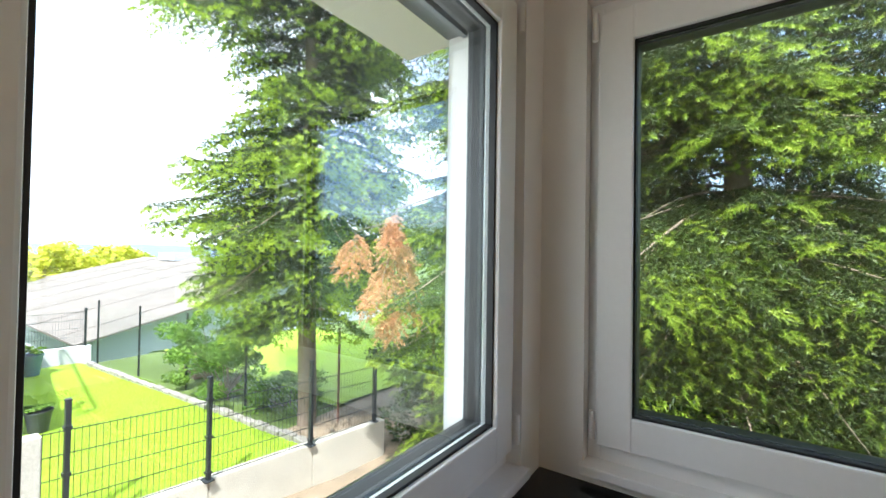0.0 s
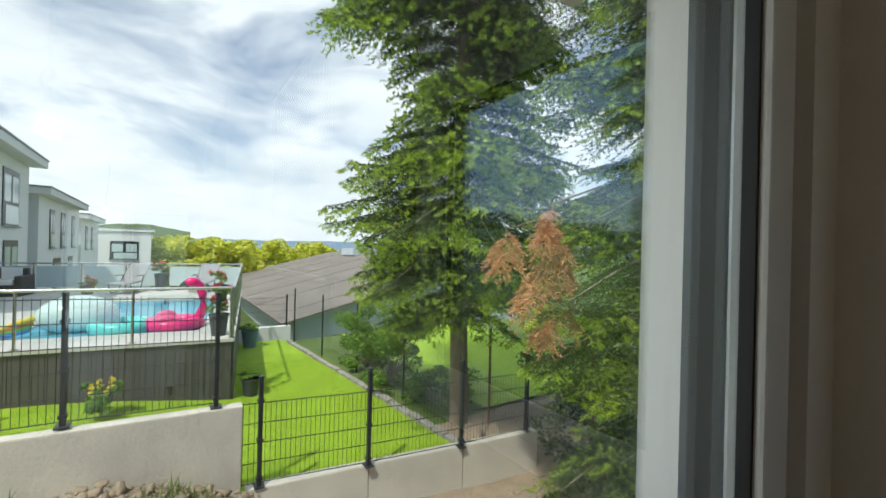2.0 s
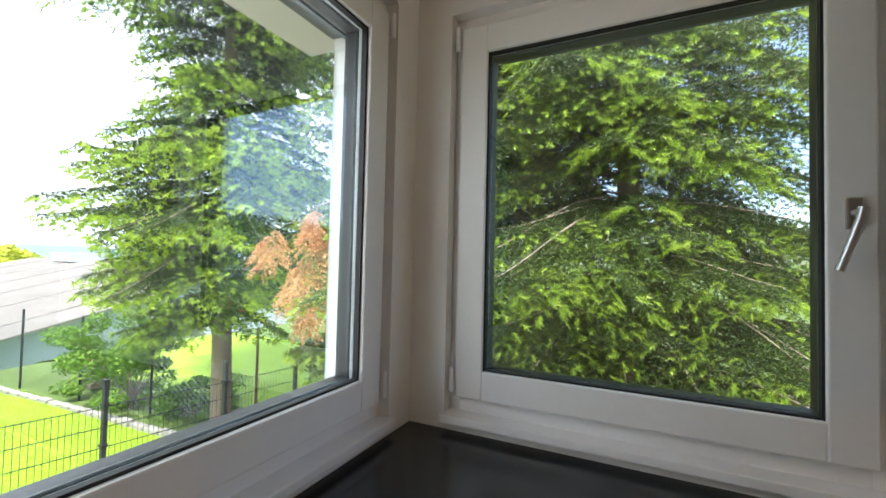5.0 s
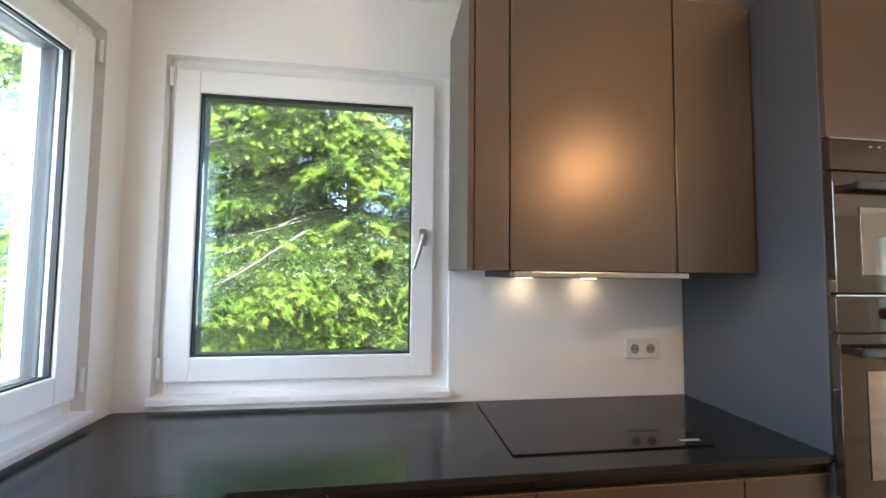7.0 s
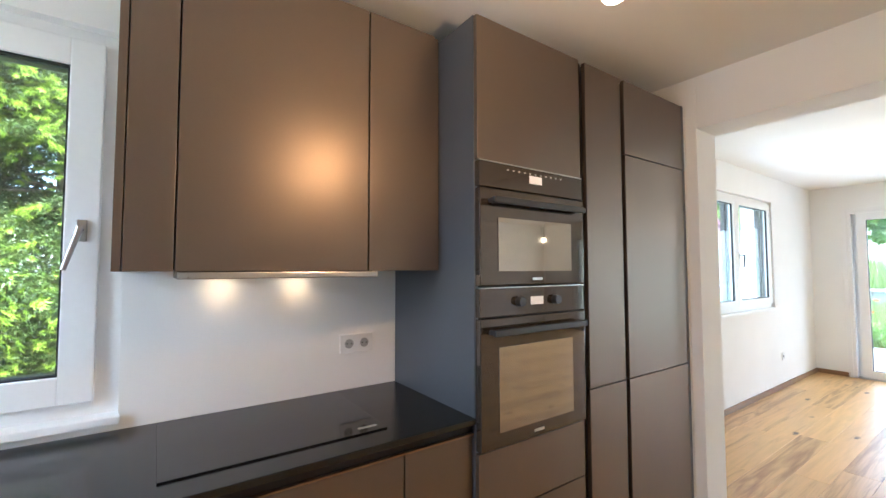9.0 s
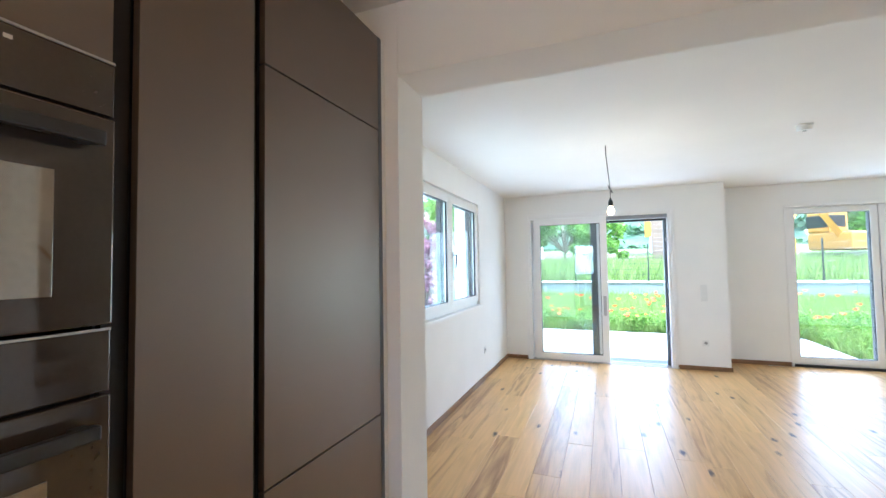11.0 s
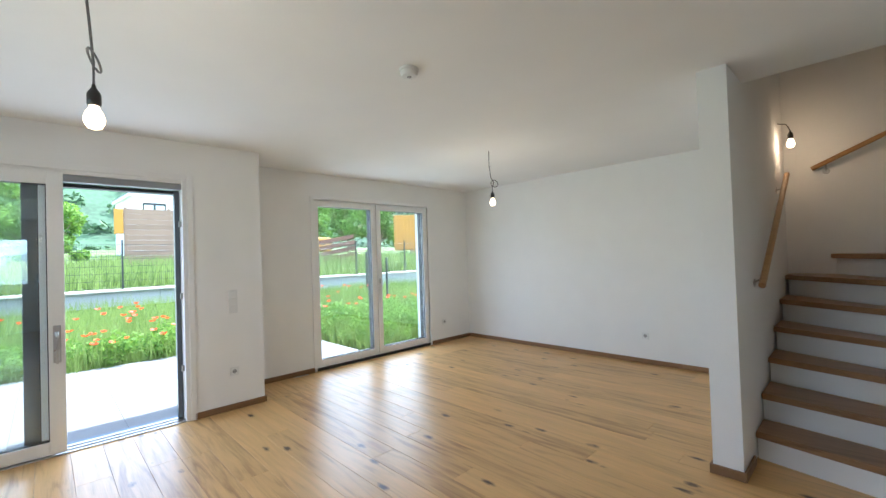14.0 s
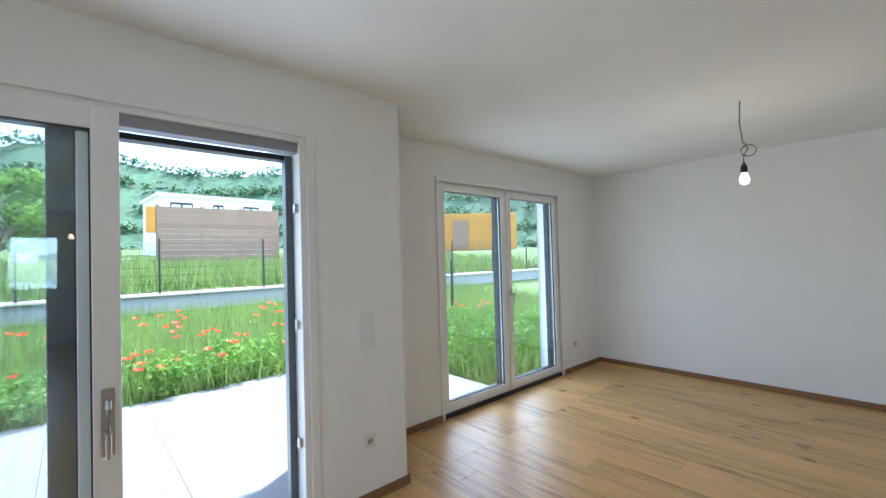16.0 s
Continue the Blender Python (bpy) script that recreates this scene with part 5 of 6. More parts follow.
# ---- concrete garden walls with mesh fences ----
def block_wall(name, a, b, top_a, top_b, depth, blocks, label, foot=-2.0, material=None):
    """Panels side by side from a to b, 0.12 thick, each with its own joints."""
    w = thing(name, label, "wall", (a[0], a[1], 0))
    a3, b3 = Vector((*a, 0)), Vector((*b, 0))
    d = (b3 - a3)
    n = Vector((-d.y, d.x, 0)).normalized() * depth
    for i in range(blocks):
        f0, f1 = i / blocks, (i + 1) / blocks
        p, q = d * f0 + d.normalized() * 0.004, d * f1 - d.normalized() * 0.004
        z0, z1 = top_a + (top_b - top_a) * f0, top_a + (top_b - top_a) * f1
        bm = bmesh.new()
        lo = [bm.verts.new(Vector((*c.xy, foot))) for c in (p, q, q + n, p + n)]
        hi = [bm.verts.new(Vector((*c.xy, z))) for c, z in ((p, z0), (q, z1), (q + n, z1), (p + n, z0))]
        for k in range(4):
            bm.faces.new((lo[k], lo[(k + 1) % 4], hi[(k + 1) % 4], hi[k]))
        bm.faces.new(hi)
        bm.faces.new(list(reversed(lo)))
        bmesh.ops.bevel(bm, geom=[e for e in bm.edges if e.verts[0].co.z > foot + 0.01 or e.verts[1].co.z > foot + 0.01], offset=0.008, segments=2, affect="EDGES")
        part("concrete_panel", bm, material or M_conc, w)
    return w


def mesh_fence(posts, height, label, extra=None, post_h=1.09):
    """Double-bar mesh panels between square posts; posts are (x, y, foot z)."""
    fo = Vector(posts[0])
    fence = thing("mesh_fence", label, "fence", fo)
    for p in posts:
        q = Vector(p) - fo
        bm = bmesh.new()
        box(bm, q.x - 0.025, q.x + 0.025, q.y - 0.02, q.y + 0.02, q.z, q.z + post_h, 0.003)
        box(bm, q.x - 0.029, q.x + 0.029, q.y - 0.024, q.y + 0.024, q.z + post_h, q.z + post_h + 0.022, 0.006)
        box(bm, q.x - 0.06, q.x + 0.06, q.y - 0.05, q.y + 0.05, q.z - 0.002, q.z + 0.010, 0.002)
        po = part("post", bm, M_fence, fence)
        for z in (0.07, 0.45, 0.85):
            part("clamp", box(bmesh.new(), q.x - 0.031, q.x + 0.031, q.y - 0.03, q.y + 0.03, q.z + z, q.z + z + 0.03, 0.003), M_fence, po)
    runs = [(Vector(a), Vector(b)) for a, b in zip(posts, posts[1:])]
    if extra:
        runs += [(Vector(a), Vector(b)) for a, b in extra]
    for a, b in runs:
        bm = bmesh.new()
        d = b - a
        n = max(1, round(d.xy.length / 0.05))
        for i in range(1, n):
            p = a + d * i / n - fo
            tube(bm, p + Vector((0, 0, 0.03)), p + Vector((0, 0, height + 0.03)), 0.0026, seg=4, caps=False)
        for k in range(int(round(height / 0.2)) + 1):
            z = Vector((0, 0, 0.04 + min(k * 0.2, height - 0.01)))
            tube(bm, a - fo + z, b - fo + z, 0.0048, seg=5, caps=False)
        part("mesh_panel", bm, M_fence, fence)
    return fence


block_wall("garden_wall", (-4.24, -0.16), (-3.93, 3.66), -0.895, -1.05, 0.14, 3, "pale concrete garden wall below the fence")
block_wall("garden_wall", (-4.34, -6.2), (-4.20, -0.20), 0.10, -0.04, 0.14, 3, "higher pale concrete garden wall below the fence")
mesh_fence([(-4.27, -0.03, -0.90), (-4.13, 1.10, -0.94), (-4.04, 2.35, -1.0), (-4.01, 3.50, -1.05)], 0.83, "anthracite mesh fence on the low garden wall", [((-4.28, -0.40, -0.88), (-4.27, -0.03, -0.90))])
mesh_fence([(-4.42, -6.1, 0.10), (-4.40, -4.9, 0.08), (-4.38, -3.75, 0.05), (-4.36, -2.65, 0.03), (-4.33, -1.53, 0.01), (-4.29, -0.43, -0.03)], 1.03, "anthracite mesh fence on the higher garden wall", post_h=1.08)

# thin wire fence behind the lawn
wf = thing("wire_fence", "thin wire fence on rusty posts behind the lawn", "fence", (-4.0, 4.0, -1.2))
wire_posts = [(-3.2, 3.9), (-4.6, 3.3), (-6.3, 2.75), (-8.0, 2.55), (-9.8, 2.4), (-11.6, 2.2)]
for x, y in wire_posts:
    bm = bmesh.new()
    tube(bm, (x + 4, y - 4, -0.3), (x + 4, y - 4, 1.55), 0.02, seg=8)
    part("post", bm, M_rust if x > -5 else M_fence, wf)
bm = bmesh.new()
for (xa, ya), (xb, yb) in zip(wire_posts, wire_posts[1:]):
    a, b = Vector((xa + 4, ya - 4, 0)), Vector((xb + 4, yb - 4, 0))
    n = max(2, int((b - a).length / 0.09))
    for i in range(-14, n):
        i0, i1 = max(i, 0), min(i + 14, n)
        for flip in (0, 1):
            z0, z1 = (i0 - i) / 14 * 1.35, (i1 - i) / 14 * 1.35
            if flip:
                z0, z1 = 1.35 - z0, 1.35 - z1
            tube(bm, a + (b - a) * i0 / n + Vector((0, 0, z0 + 0.1)), a + (b - a) * i1 / n + Vector((0, 0, z1 + 0.1)), 0.0016, seg=3, caps=False)
part("wire_mesh", bm, M_steel, wf, "fine diamond wire")

# stone edging and planks behind the lawn
rng2 = random.Random(8)
edging = thing("stone_edging", "grey stone edging along the lawn", "edging", (-4.3, 2.42, -1.1), kind="structure")
for i in range(24):
    x = -0.3 * i
    bm = bmesh.new()
    yy = -0.02 * i * 0.95
    box(bm, x - 0.14, x + 0.14, yy - 0.05, yy + 0.06, -0.15, 0.10 + rng2.uniform(-0.01, 0.015), 0.012)
    part("edging_stone", bm, M_stone, edging)
for k in range(12):
    x, y = rng2.uniform(-3.9, -2.6), rng2.uniform(-1.2, 3.8)
    s = rng2.uniform(0.02, 0.05)
    bm = bmesh.new()
    bmesh.ops.create_icosphere(bm, subdivisions=2, radius=s)
    for vv in bm.verts:
        vv.co *= 1 + 0.5 * (noise.noise(vv.co * 14 + Vector((k, 0, 0))))
    solo("stone", bm, M_stone, "loose grey stone on bare soil", "stone", (x, y, ground_z(x, y) + s * 0.4), group="loose stones on the soil")
clumps = [(rng2.uniform(-4.05, -3.3), rng2.uniform(-2.8, -0.1)) for _ in range(11)]
wd_pts = [(cx + rng2.gauss(0, 0.07), cy + rng2.gauss(0, 0.07)) for cx, cy in clumps for _ in range(60)]
blades(np.array(wd_pts), 0.03, 0.13, 0.014, M_meadow, "weeds", "scattered green weeds on the soil by the wall", 0.8)

bm = bmesh.new()
bmesh.ops.create_icosphere(bm, subdivisions=2, radius=1.0)
clod_v = np.array([v.co[:] for v in bm.verts])
clod_f = np.array([[v.index for v in f.verts] for f in bm.faces])
bm.free()
rc = np.random.default_rng(19)
cv, cf = [], []
for k in range(1100):
    x, y = (rc.uniform(-4.1, -3.0), rc.uniform(-3.2, 0.0)) if k < 850 else (rc.uniform(-3.8, -2.6), rc.uniform(0.0, 4.0))
    size = 0.010 + 0.045 * rc.random() ** 3
    ph = rc.uniform(0, 9, 3)
    lump = 1 + 0.22 * np.sin(clod_v[:, :1] * 3.1 + ph[0]) + 0.20 * np.sin(clod_v[:, 1:2] * 4.3 + ph[1]) + rc.normal(0, 0.06, (len(clod_v), 1))
    cf.append(clod_f + len(clod_v) * k)
    cv.append(clod_v * lump * size * np.array([1.2, 1.0, 0.6]) + np.array([x, y, ground_z(x, y) + 0.1 * size]))
tagged(new("soil_clods", raw_mesh("soil_clods", np.concatenate(cv), np.concatenate(cf), M_soil)), "loose clods of dry brown soil along the wall", "soil", kind="stuff")

# ---- raised pool terrace ----
PT = (-7.35, 0.10, 0.0)
pool = thing("pool_terrace", "raised pool terrace clad in grey-brown boards", "terrace", PT, -9)
bm = bmesh.new()
box(bm, -9.2, -0.03, -8.0, 0.0, -1.6, -0.06)
part("core", bm, M_slat, pool)
bm = bmesh.new()
for (x0, x1, y0, y1) in ((-9.25, -5.6, -8.05, 0.03), (-0.85, 0.03, -8.05, 0.03), (-5.6, -0.85, -0.55, 0.03), (-5.6, -0.85, -8.05, -3.2)):
    box(bm, x0, x1, y0, y1, -0.058, 0.0, 0.004)
part("deck", bm, M_deck, pool, "pale stone deck round the pool")
bm = bmesh.new()
box(bm, -5.598, -0.852, -3.198, -0.552, -0.075, -0.035)
part("water", bm, M_water, pool, "clear light-blue pool water")
sl = bmesh.new()
box(sl, -0.022, 0.0, -0.0625, 0.0625, -1.55, -0.065, 0.003)
slat_me = mesh_of("cladding_board", sl, M_slat)
for i in range(61):
    ob = new("cladding_board", slat_me)
    ob.parent = pool
    ob.location = (-0.004, -0.075 - 0.13 * i, 0)
for i in range(30):
    ob = new("cladding_board", slat_me)
    ob.parent = pool
    ob.location = (-0.09 - 0.13 * i, 0.024, 0)
    ob.rotation_euler = (0, 0, radians(90))


def pool_local(x, y, z=0.0):
    return (Matrix.Translation(PT) @ Matrix.Rotation(radians(-9), 4, "Z") @ Vector((x, y, z)))


def railing(a, b, posts, panels, label, h=0.82):
    A, B = pool_local(*a), pool_local(*b)
    r = thing("glass_railing", label, "railing", A)
    d = B - A
    bm = sweep(bmesh.new(), [Vector((0, 0, h)), Vector((0, 0, h)) + d], 0.024, 10)
    part("top_rail", bm, M_steel, r, "stainless steel top rail", True)
    for i in range(posts):
        p = d * i / (posts - 1)
        bm = bmesh.new()
        tube(bm, p, p + Vector((0, 0, h)), 0.02, seg=10)
        tube(bm, p, p + Vector((0, 0, 0.012)), 0.05, seg=12)
        po = part("post", bm, M_steel, r, "stainless steel post", True)
    for i in range(posts - 1):
        p, q = d * (i + 0.06) / (posts - 1), d * (i + 0.94) / (posts - 1)
        bm = bmesh.new()
        n = Vector((-d.y, d.x, 0)).normalized() * 0.006
        bm2 = prism(bm, [tuple((p + n).xy), tuple((q + n).xy), tuple((q - n).xy), tuple((p - n).xy)], 0.08, h - 0.09)
        part("panel", bm2, M_frost if panels == "frost" else M_railglass, r, "glass panel", shadow=False)
    return r


railing((-0.03, -0.03), (-0.03, -8.0), 7, "clear", "clear glass railing along the terrace front")
railing((-0.03, -0.0), (-9.1, -0.0), 9, "clear", "clear glass railing along the terrace side")
railing((-9.1, -0.0), (-9.1, -8.0), 8, "frost", "frosted glass railing behind the pool")

# flamingo and other floats
fl_o = pool_local(-1.35, -1.0, -0.035)
fm = thing("flamingo_float", "pink inflatable flamingo ring on the pool", "pool float", fl_o)


def torus(bm, R0, r0, seg=28, ring=12, at=(0, 0, 0), squash=1.0):
    at = Vector(at)
    rows = [[bm.verts.new(at + Vector(((R0 + r0 * math.cos(b)) * math.cos(a), (R0 + r0 * math.cos(b)) * math.sin(a), r0 * squash * math.sin(b)))) for b in [2 * math.pi * j / ring for j in range(ring)]] for a in [2 * math.pi * i / seg for i in range(seg)]]
    for i in range(seg):
        for j in range(ring):
            bm.faces.new((rows[i][j], rows[(i + 1) % seg][j], rows[(i + 1) % seg][(j + 1) % ring], rows[i][(j + 1) % ring]))
    return bm


part("ring", torus(bmesh.new(), 0.38, 0.115, at=(0, 0, 0.10)), M_pink, fm, smooth=True)
bm = sweep(bmesh.new(), [(0.02, 0.36, 0.12), (0.04, 0.46, 0.36), (0.06, 0.44, 0.60), (0.08, 0.38, 0.80), (0.1, 0.30, 0.88)], 0.085, 14, 0.8)
part("neck", bm, M_pink, fm, smooth=True)
bm = bmesh.new()
bmesh.ops.create_uvsphere(bm, u_segments=16, v_segments=10, radius=0.10, matrix=Matrix.Translation((0.1, 0.26, 0.86)) @ Matrix.Diagonal((0.9, 1.2, 0.85, 1)))
part("head", bm, M_pink, fm, smooth=True)
bm = sweep(bmesh.new(), [(0.1, 0.16, 0.85), (0.1, 0.09, 0.80), (0.1, 0.07, 0.72)], 0.045, 10, 0.3)
part("beak", bm, M_black, fm, "black beak tip", True)
for sgn in (-1, 1):
    bm = bmesh.new()
    bmesh.ops.create_uvsphere(bm, u_segments=14, v_segments=8, radius=0.14, matrix=Matrix.Translation((0.36 * sgn, -0.12, 0.19)) @ Matrix.Diagonal((0.4, 1.2, 0.8, 1)))
    part("wing", bm, M_pink, fm, smooth=True)
tq = thing("swim_ring", "turquoise inflatable swim ring on the pool", "pool float", pool_local(-1.35, -1.75, -0.035))
part("ring", torus(bmesh.new(), 0.40, 0.11, at=(0, 0, 0.09)), M_teal, tq, smooth=True)
M_rain = [mat("vinyl_stripe", c, 0.3, vary=0.05) for c in ((0.7, 0.55, 0.05), (0.7, 0.2, 0.05), (0.2, 0.5, 0.1), (0.15, 0.3, 0.7))]
ub = thing("inflatable_island", "white inflatable float with a rainbow tail", "pool float", pool_local(-1.6, -2.45, -0.035))
bm = bmesh.new()
bmesh.ops.create_uvsphere(bm, u_segments=24, v_segments=14, radius=0.42, matrix=Matrix.Translation((0, 0, 0.28)) @ Matrix.Diagonal((1.0, 1.35, 0.80, 1)))
part("body", bm, M_frost, ub, "pale blue-white body", True)
for i, m_ in enumerate(M_rain):
    bm = sweep(bmesh.new(), [(0.3, -0.5 - 0.02 * i, 0.3 - i * 0.06), (0.4, -0.75, 0.22 - i * 0.05), (0.45, -1.0, 0.08)], 0.05, 8, 0.5)
    part("tail_stripe", bm, m_, ub, "coloured tail stripe", True)


def pot(loc, r, h, material, label, petals=None, ph=0.35, seed=1, leaf=None):
    p = thing("flower_pot", label, "plant pot", loc)
    part("pot", lathe(bmesh.new(), [(r * 0.72, 0.0), (r, h), (r * 1.06, h), (r * 1.06, h - 0.03), (r * 0.95, h - 0.03), (r * 0.9, h - 0.06)], 20), material, p, smooth=True)
    rng = np.random.default_rng(seed)
    cs = [(rng.normal(0, r * 0.5), rng.normal(0, r * 0.5), h + rng.uniform(0.02, ph)) for _ in range(10)]
    v, f = leaf_cloud(cs, [np.array([r, r, ph * 0.3]) * 0.5] * 10, 60, 0.03, rng)
    child_mesh("leaves", v, f, leaf or M_leaf, p)
    if petals:
        v, f = leaf_cloud([(c[0] * 1.2, c[1] * 1.2, c[2] + 0.05) for c in cs[:7]], [np.array([0.06] * 3)] * 7, 18, 0.035, rng)
        child_mesh("flowers", v, f, petals, p)
    return p


pot(pool_local(-0.30, -0.22), 0.15, 0.36, M_pot, "dark pot with red flowers at the terrace corner", M_redpet, 0.5, 2)
pot(pool_local(-5.2, -0.45), 0.18, 0.42, M_pot, "dark pot with red flowers by the glass railing", M_redpet, 0.4, 3)
pot(pool_local(-8.2, -2.3), 0.20, 0.55, M_pot, "tall dark pot with red flowers beside the loungers", M_redpet, 0.3, 4)
pot(pool_local(-7.6, -4.0), 0.18, 0.25, M_rust, "low reddish pot with pale flowers", M_redpet, 0.2, 6)
gz = ground_z(-7.1, 0.45)
pot((-7.5, 0.42, ground_z(-7.5, 0.42) + 0.06), 0.15, 0.30, M_pot, "dark bucket on the lawn beside the terrace", None, 0.05, 7)
pot((-11.2, 1.0, ground_z(-11.2, 1.0) + 0.06), 0.2, 0.42, M_bluepot, "blue-grey tub at the end of the lawn", None, 0.15, 8)
leafy_tree("flower_bush", (-7.0, -1.55, ground_z(-7.0, -1.55) + 0.05), 0.12, 14, (0.25, 0.32), 90, 0.03, M_leaf, 71, "small bush with yellow flowers before the cladding", "bush", 0.012)
rng = np.random.default_rng(77)
yb = thing("yellow_flowers", "yellow blooms on the small bush", "flowers", (-7.0, -1.55, ground_z(-7.0, -1.55) + 0.2))
v, f = leaf_cloud([(rng.normal(0, 0.16), rng.normal(0, 0.16), rng.uniform(0.15, 0.38)) for _ in range(12)], [np.array([0.035] * 3)] * 12, 14, 0.025, rng)
child_mesh("petals", v, f, M_yellowpet, yb)
for (x, y) in ((-7.1, -0.75), (-7.25, -2.7)):
    gl = thing("garden_light", "small black garden spike light", "garden light", (x, y, ground_z(x, y) + 0.04), group="spike lights along the terrace")
    part("spike", tube(bmesh.new(), (0, 0, -0.05), (0, 0, 0.22), 0.008, seg=8), M_black, gl)
    part("head", lathe(bmesh.new(), [(0.02, 0.22), (0.045, 0.30), (0.045, 0.33), (0.02, 0.34)], 14), M_black, gl, smooth=True)


def lounger(loc, rz):
    l = thing("sun_lounger", "grey sling sun lounger on the terrace", "sun lounger", loc, rz, group="sun loungers by the pool")
    bm = sweep(bmesh.new(), [(0.28, -0.9, 0.30), (0.28, 0.1, 0.32), (0.28, 0.75, 0.85)], 0.018, 8)
    part("frame_rail", bm, M_steel, l, smooth=True)
    bm = sweep(bmesh.new(), [(-0.28, -0.9, 0.30), (-0.28, 0.1, 0.32), (-0.28, 0.75, 0.85)], 0.018, 8)
    part("frame_rail", bm, M_steel, l, smooth=True)
    bm = bmesh.new()
    box(bm, -0.26, 0.26, -0.88, 0.1, 0.305, 0.320, 0.004)
    part("seat", bm, M_shade, l, "grey woven sling")
    bm = bmesh.new()
    box(bm, -0.26, 0.26, 0.0, 0.82, -0.008, 0.008, 0.003, Matrix.Translation((0, 0.1, 0.315)) @ Matrix.Rotation(radians(39), 4, "X"))
    part("backrest", bm, M_shade, l, "grey woven sling")
    for sx in (-0.28, 0.28):
        bm = sweep(bmesh.new(), [(sx, -0.6, 0.3), (sx, -0.45, 0.02), (sx, 0.0, 0.02), (sx, 0.25, 0.42)], 0.014, 8)
        part("leg", bm, M_black, l, smooth=True)
        bm = sweep(bmesh.new(), [(sx, 0.3, 0.48), (sx, 0.0, 0.52), (sx, -0.2, 0.5)], 0.016, 8)
        part("armrest", bm, M_black, l, smooth=True)
    return l


lounger(pool_local(-8.0, -1.1), 70)
copy_thing(bpy.data.objects["sun_lounger"], Matrix.Translation(pool_local(-8.0, -3.1)) @ Matrix.Rotation(radians(70), 4, "Z"))
so = thing("garden_sofa", "black wicker corner sofa with white cushions", "sofa", pool_local(-7.6, -6.5), 81)
for nm, b_, m_ in (("base", (-1.1, 1.1, -0.4, 0.4, 0.0, 0.30), M_wicker), ("backrest", (-1.1, 1.1, 0.3, 0.45, 0.30, 0.72), M_wicker), ("armrest", (-1.2, -1.06, -0.4, 0.45, 0.0, 0.55), M_wicker), ("armrest", (1.06, 1.2, -0.4, 0.45, 0.0, 0.55), M_wicker),
                   ("cushion", (-1.04, -0.02, -0.38, 0.28, 0.30, 0.44), M_cushion), ("cushion", (0.02, 1.04, -0.38, 0.28, 0.30, 0.44), M_cushion), ("back_cushion", (-1.0, -0.55, 0.12, 0.28, 0.44, 0.74), M_cushion), ("back_cushion", (0.6, 1.0, 0.12, 0.28, 0.44, 0.74), M_cushion)):
    part(nm, box(bmesh.new(), *b_, 0.03), m_, so)


tb = thing("garden_table", "low black wicker table before the sofa", "table", pool_local(-6.6, -6.4), 81)
part("tabletop", box(bmesh.new(), -0.55, 0.55, -0.32, 0.32, 0.36, 0.40, 0.008), M_black, tb)
for x in (-0.48, 0.48):
    for y in (-0.26, 0.26):
        part("leg", box(bmesh.new(), x - 0.03, x + 0.03, y - 0.03, y + 0.03, 0.0, 0.36, 0.004), M_wicker, tb)
pot(pool_local(-0.75, -3.75), 0.17, 0.14, M_pot, "low dark bowl with a grey-green bush on the deck", None, 0.22, 9)
M_lime = mat("lime_vinyl", (0.55, 0.70, 0.04), 0.35, vary=0.06)
bl = thing("beach_ball", "lime green beach ball on the deck", "ball", pool_local(-0.6, -4.35, 0.17))
for k in range(6):
    bm = bmesh.new()
    cols = [[bm.verts.new((0.17 * math.sin(th) * math.cos(ph), 0.17 * math.sin(th) * math.sin(ph), 0.17 * math.cos(th))) for th in [0.05 + 3.04 * j / 10 for j in range(11)]] for ph in [radians(60 * k + 15 * i) for i in range(5)]]
    for ca, cb in zip(cols, cols[1:]):
        for j in range(10):
            bm.faces.new((ca[j], ca[j + 1], cb[j + 1], cb[j]))
    part("panel", bm, M_lime if k % 3 else M_cushion, bl, smooth=True)


# ---- houses and barn to the west ----
def house(loc, L, D, H, windows, label, rz=0, over=0.5, ground_floor=True):
    """A flat-roofed white house; front faces own +y, running along own -x from the corner at the origin."""
    h = thing("house", label, "house", loc, rz)
    bm = bmesh.new()
    box(bm, -L, 0, -D, 0, -2.5, H, 0.01)
    part("wall", bm, M_house, h)
    bm = bmesh.new()
    box(bm, -L - 0.2, over * 0.8, -D - 0.2, over, H, H + 0.28, 0.02)
    part("roof", bm, M_house, h, "white flat roof slab")
    bm = bmesh.new()
    box(bm, -L - 0.22, over * 0.8 + 0.03, -D - 0.22, over + 0.03, H + 0.281, H + 0.34)
    part("roof_edge", bm, M_shade, h, "grey metal roof edge")
    for x, z, w, hh in windows:
        bm = bmesh.new()
        box(bm, x - w / 2, x + w / 2, 0.002, 0.03, z, z + hh)
        wi = part("window", bm, M_shell, h, "dark framed window")
        bm = bmesh.new()
        for k in range(2):
            xa = x - w / 2 + 0.07 + k * (w / 2 - 0.02)
            box(bm, xa + 0.05, xa + w / 2 - 0.17, 0.03, 0.036, z + hh * 0.42, z + hh - 0.22)
        # the panes' pale colour stands in for reflected sky
        part("pane", bm, M_frost, wi, "pane with sky reflection put into its pale colour")
        bm = bmesh.new()
        box(bm, x - w / 2 + 0.09, x + w / 2 - 0.26, 0.031, 0.042, z + 0.05, z + hh * 0.36)
        part("parapet_glass", bm, M_frost, wi, "frosted lower panel")
        bm = bmesh.new()
        box(bm, x - w / 2 - 0.06, x + w / 2 + 0.06, 0.002, 0.10, z - 0.06, z, 0.005)
        part("sill", bm, M_shade, wi)
    return h


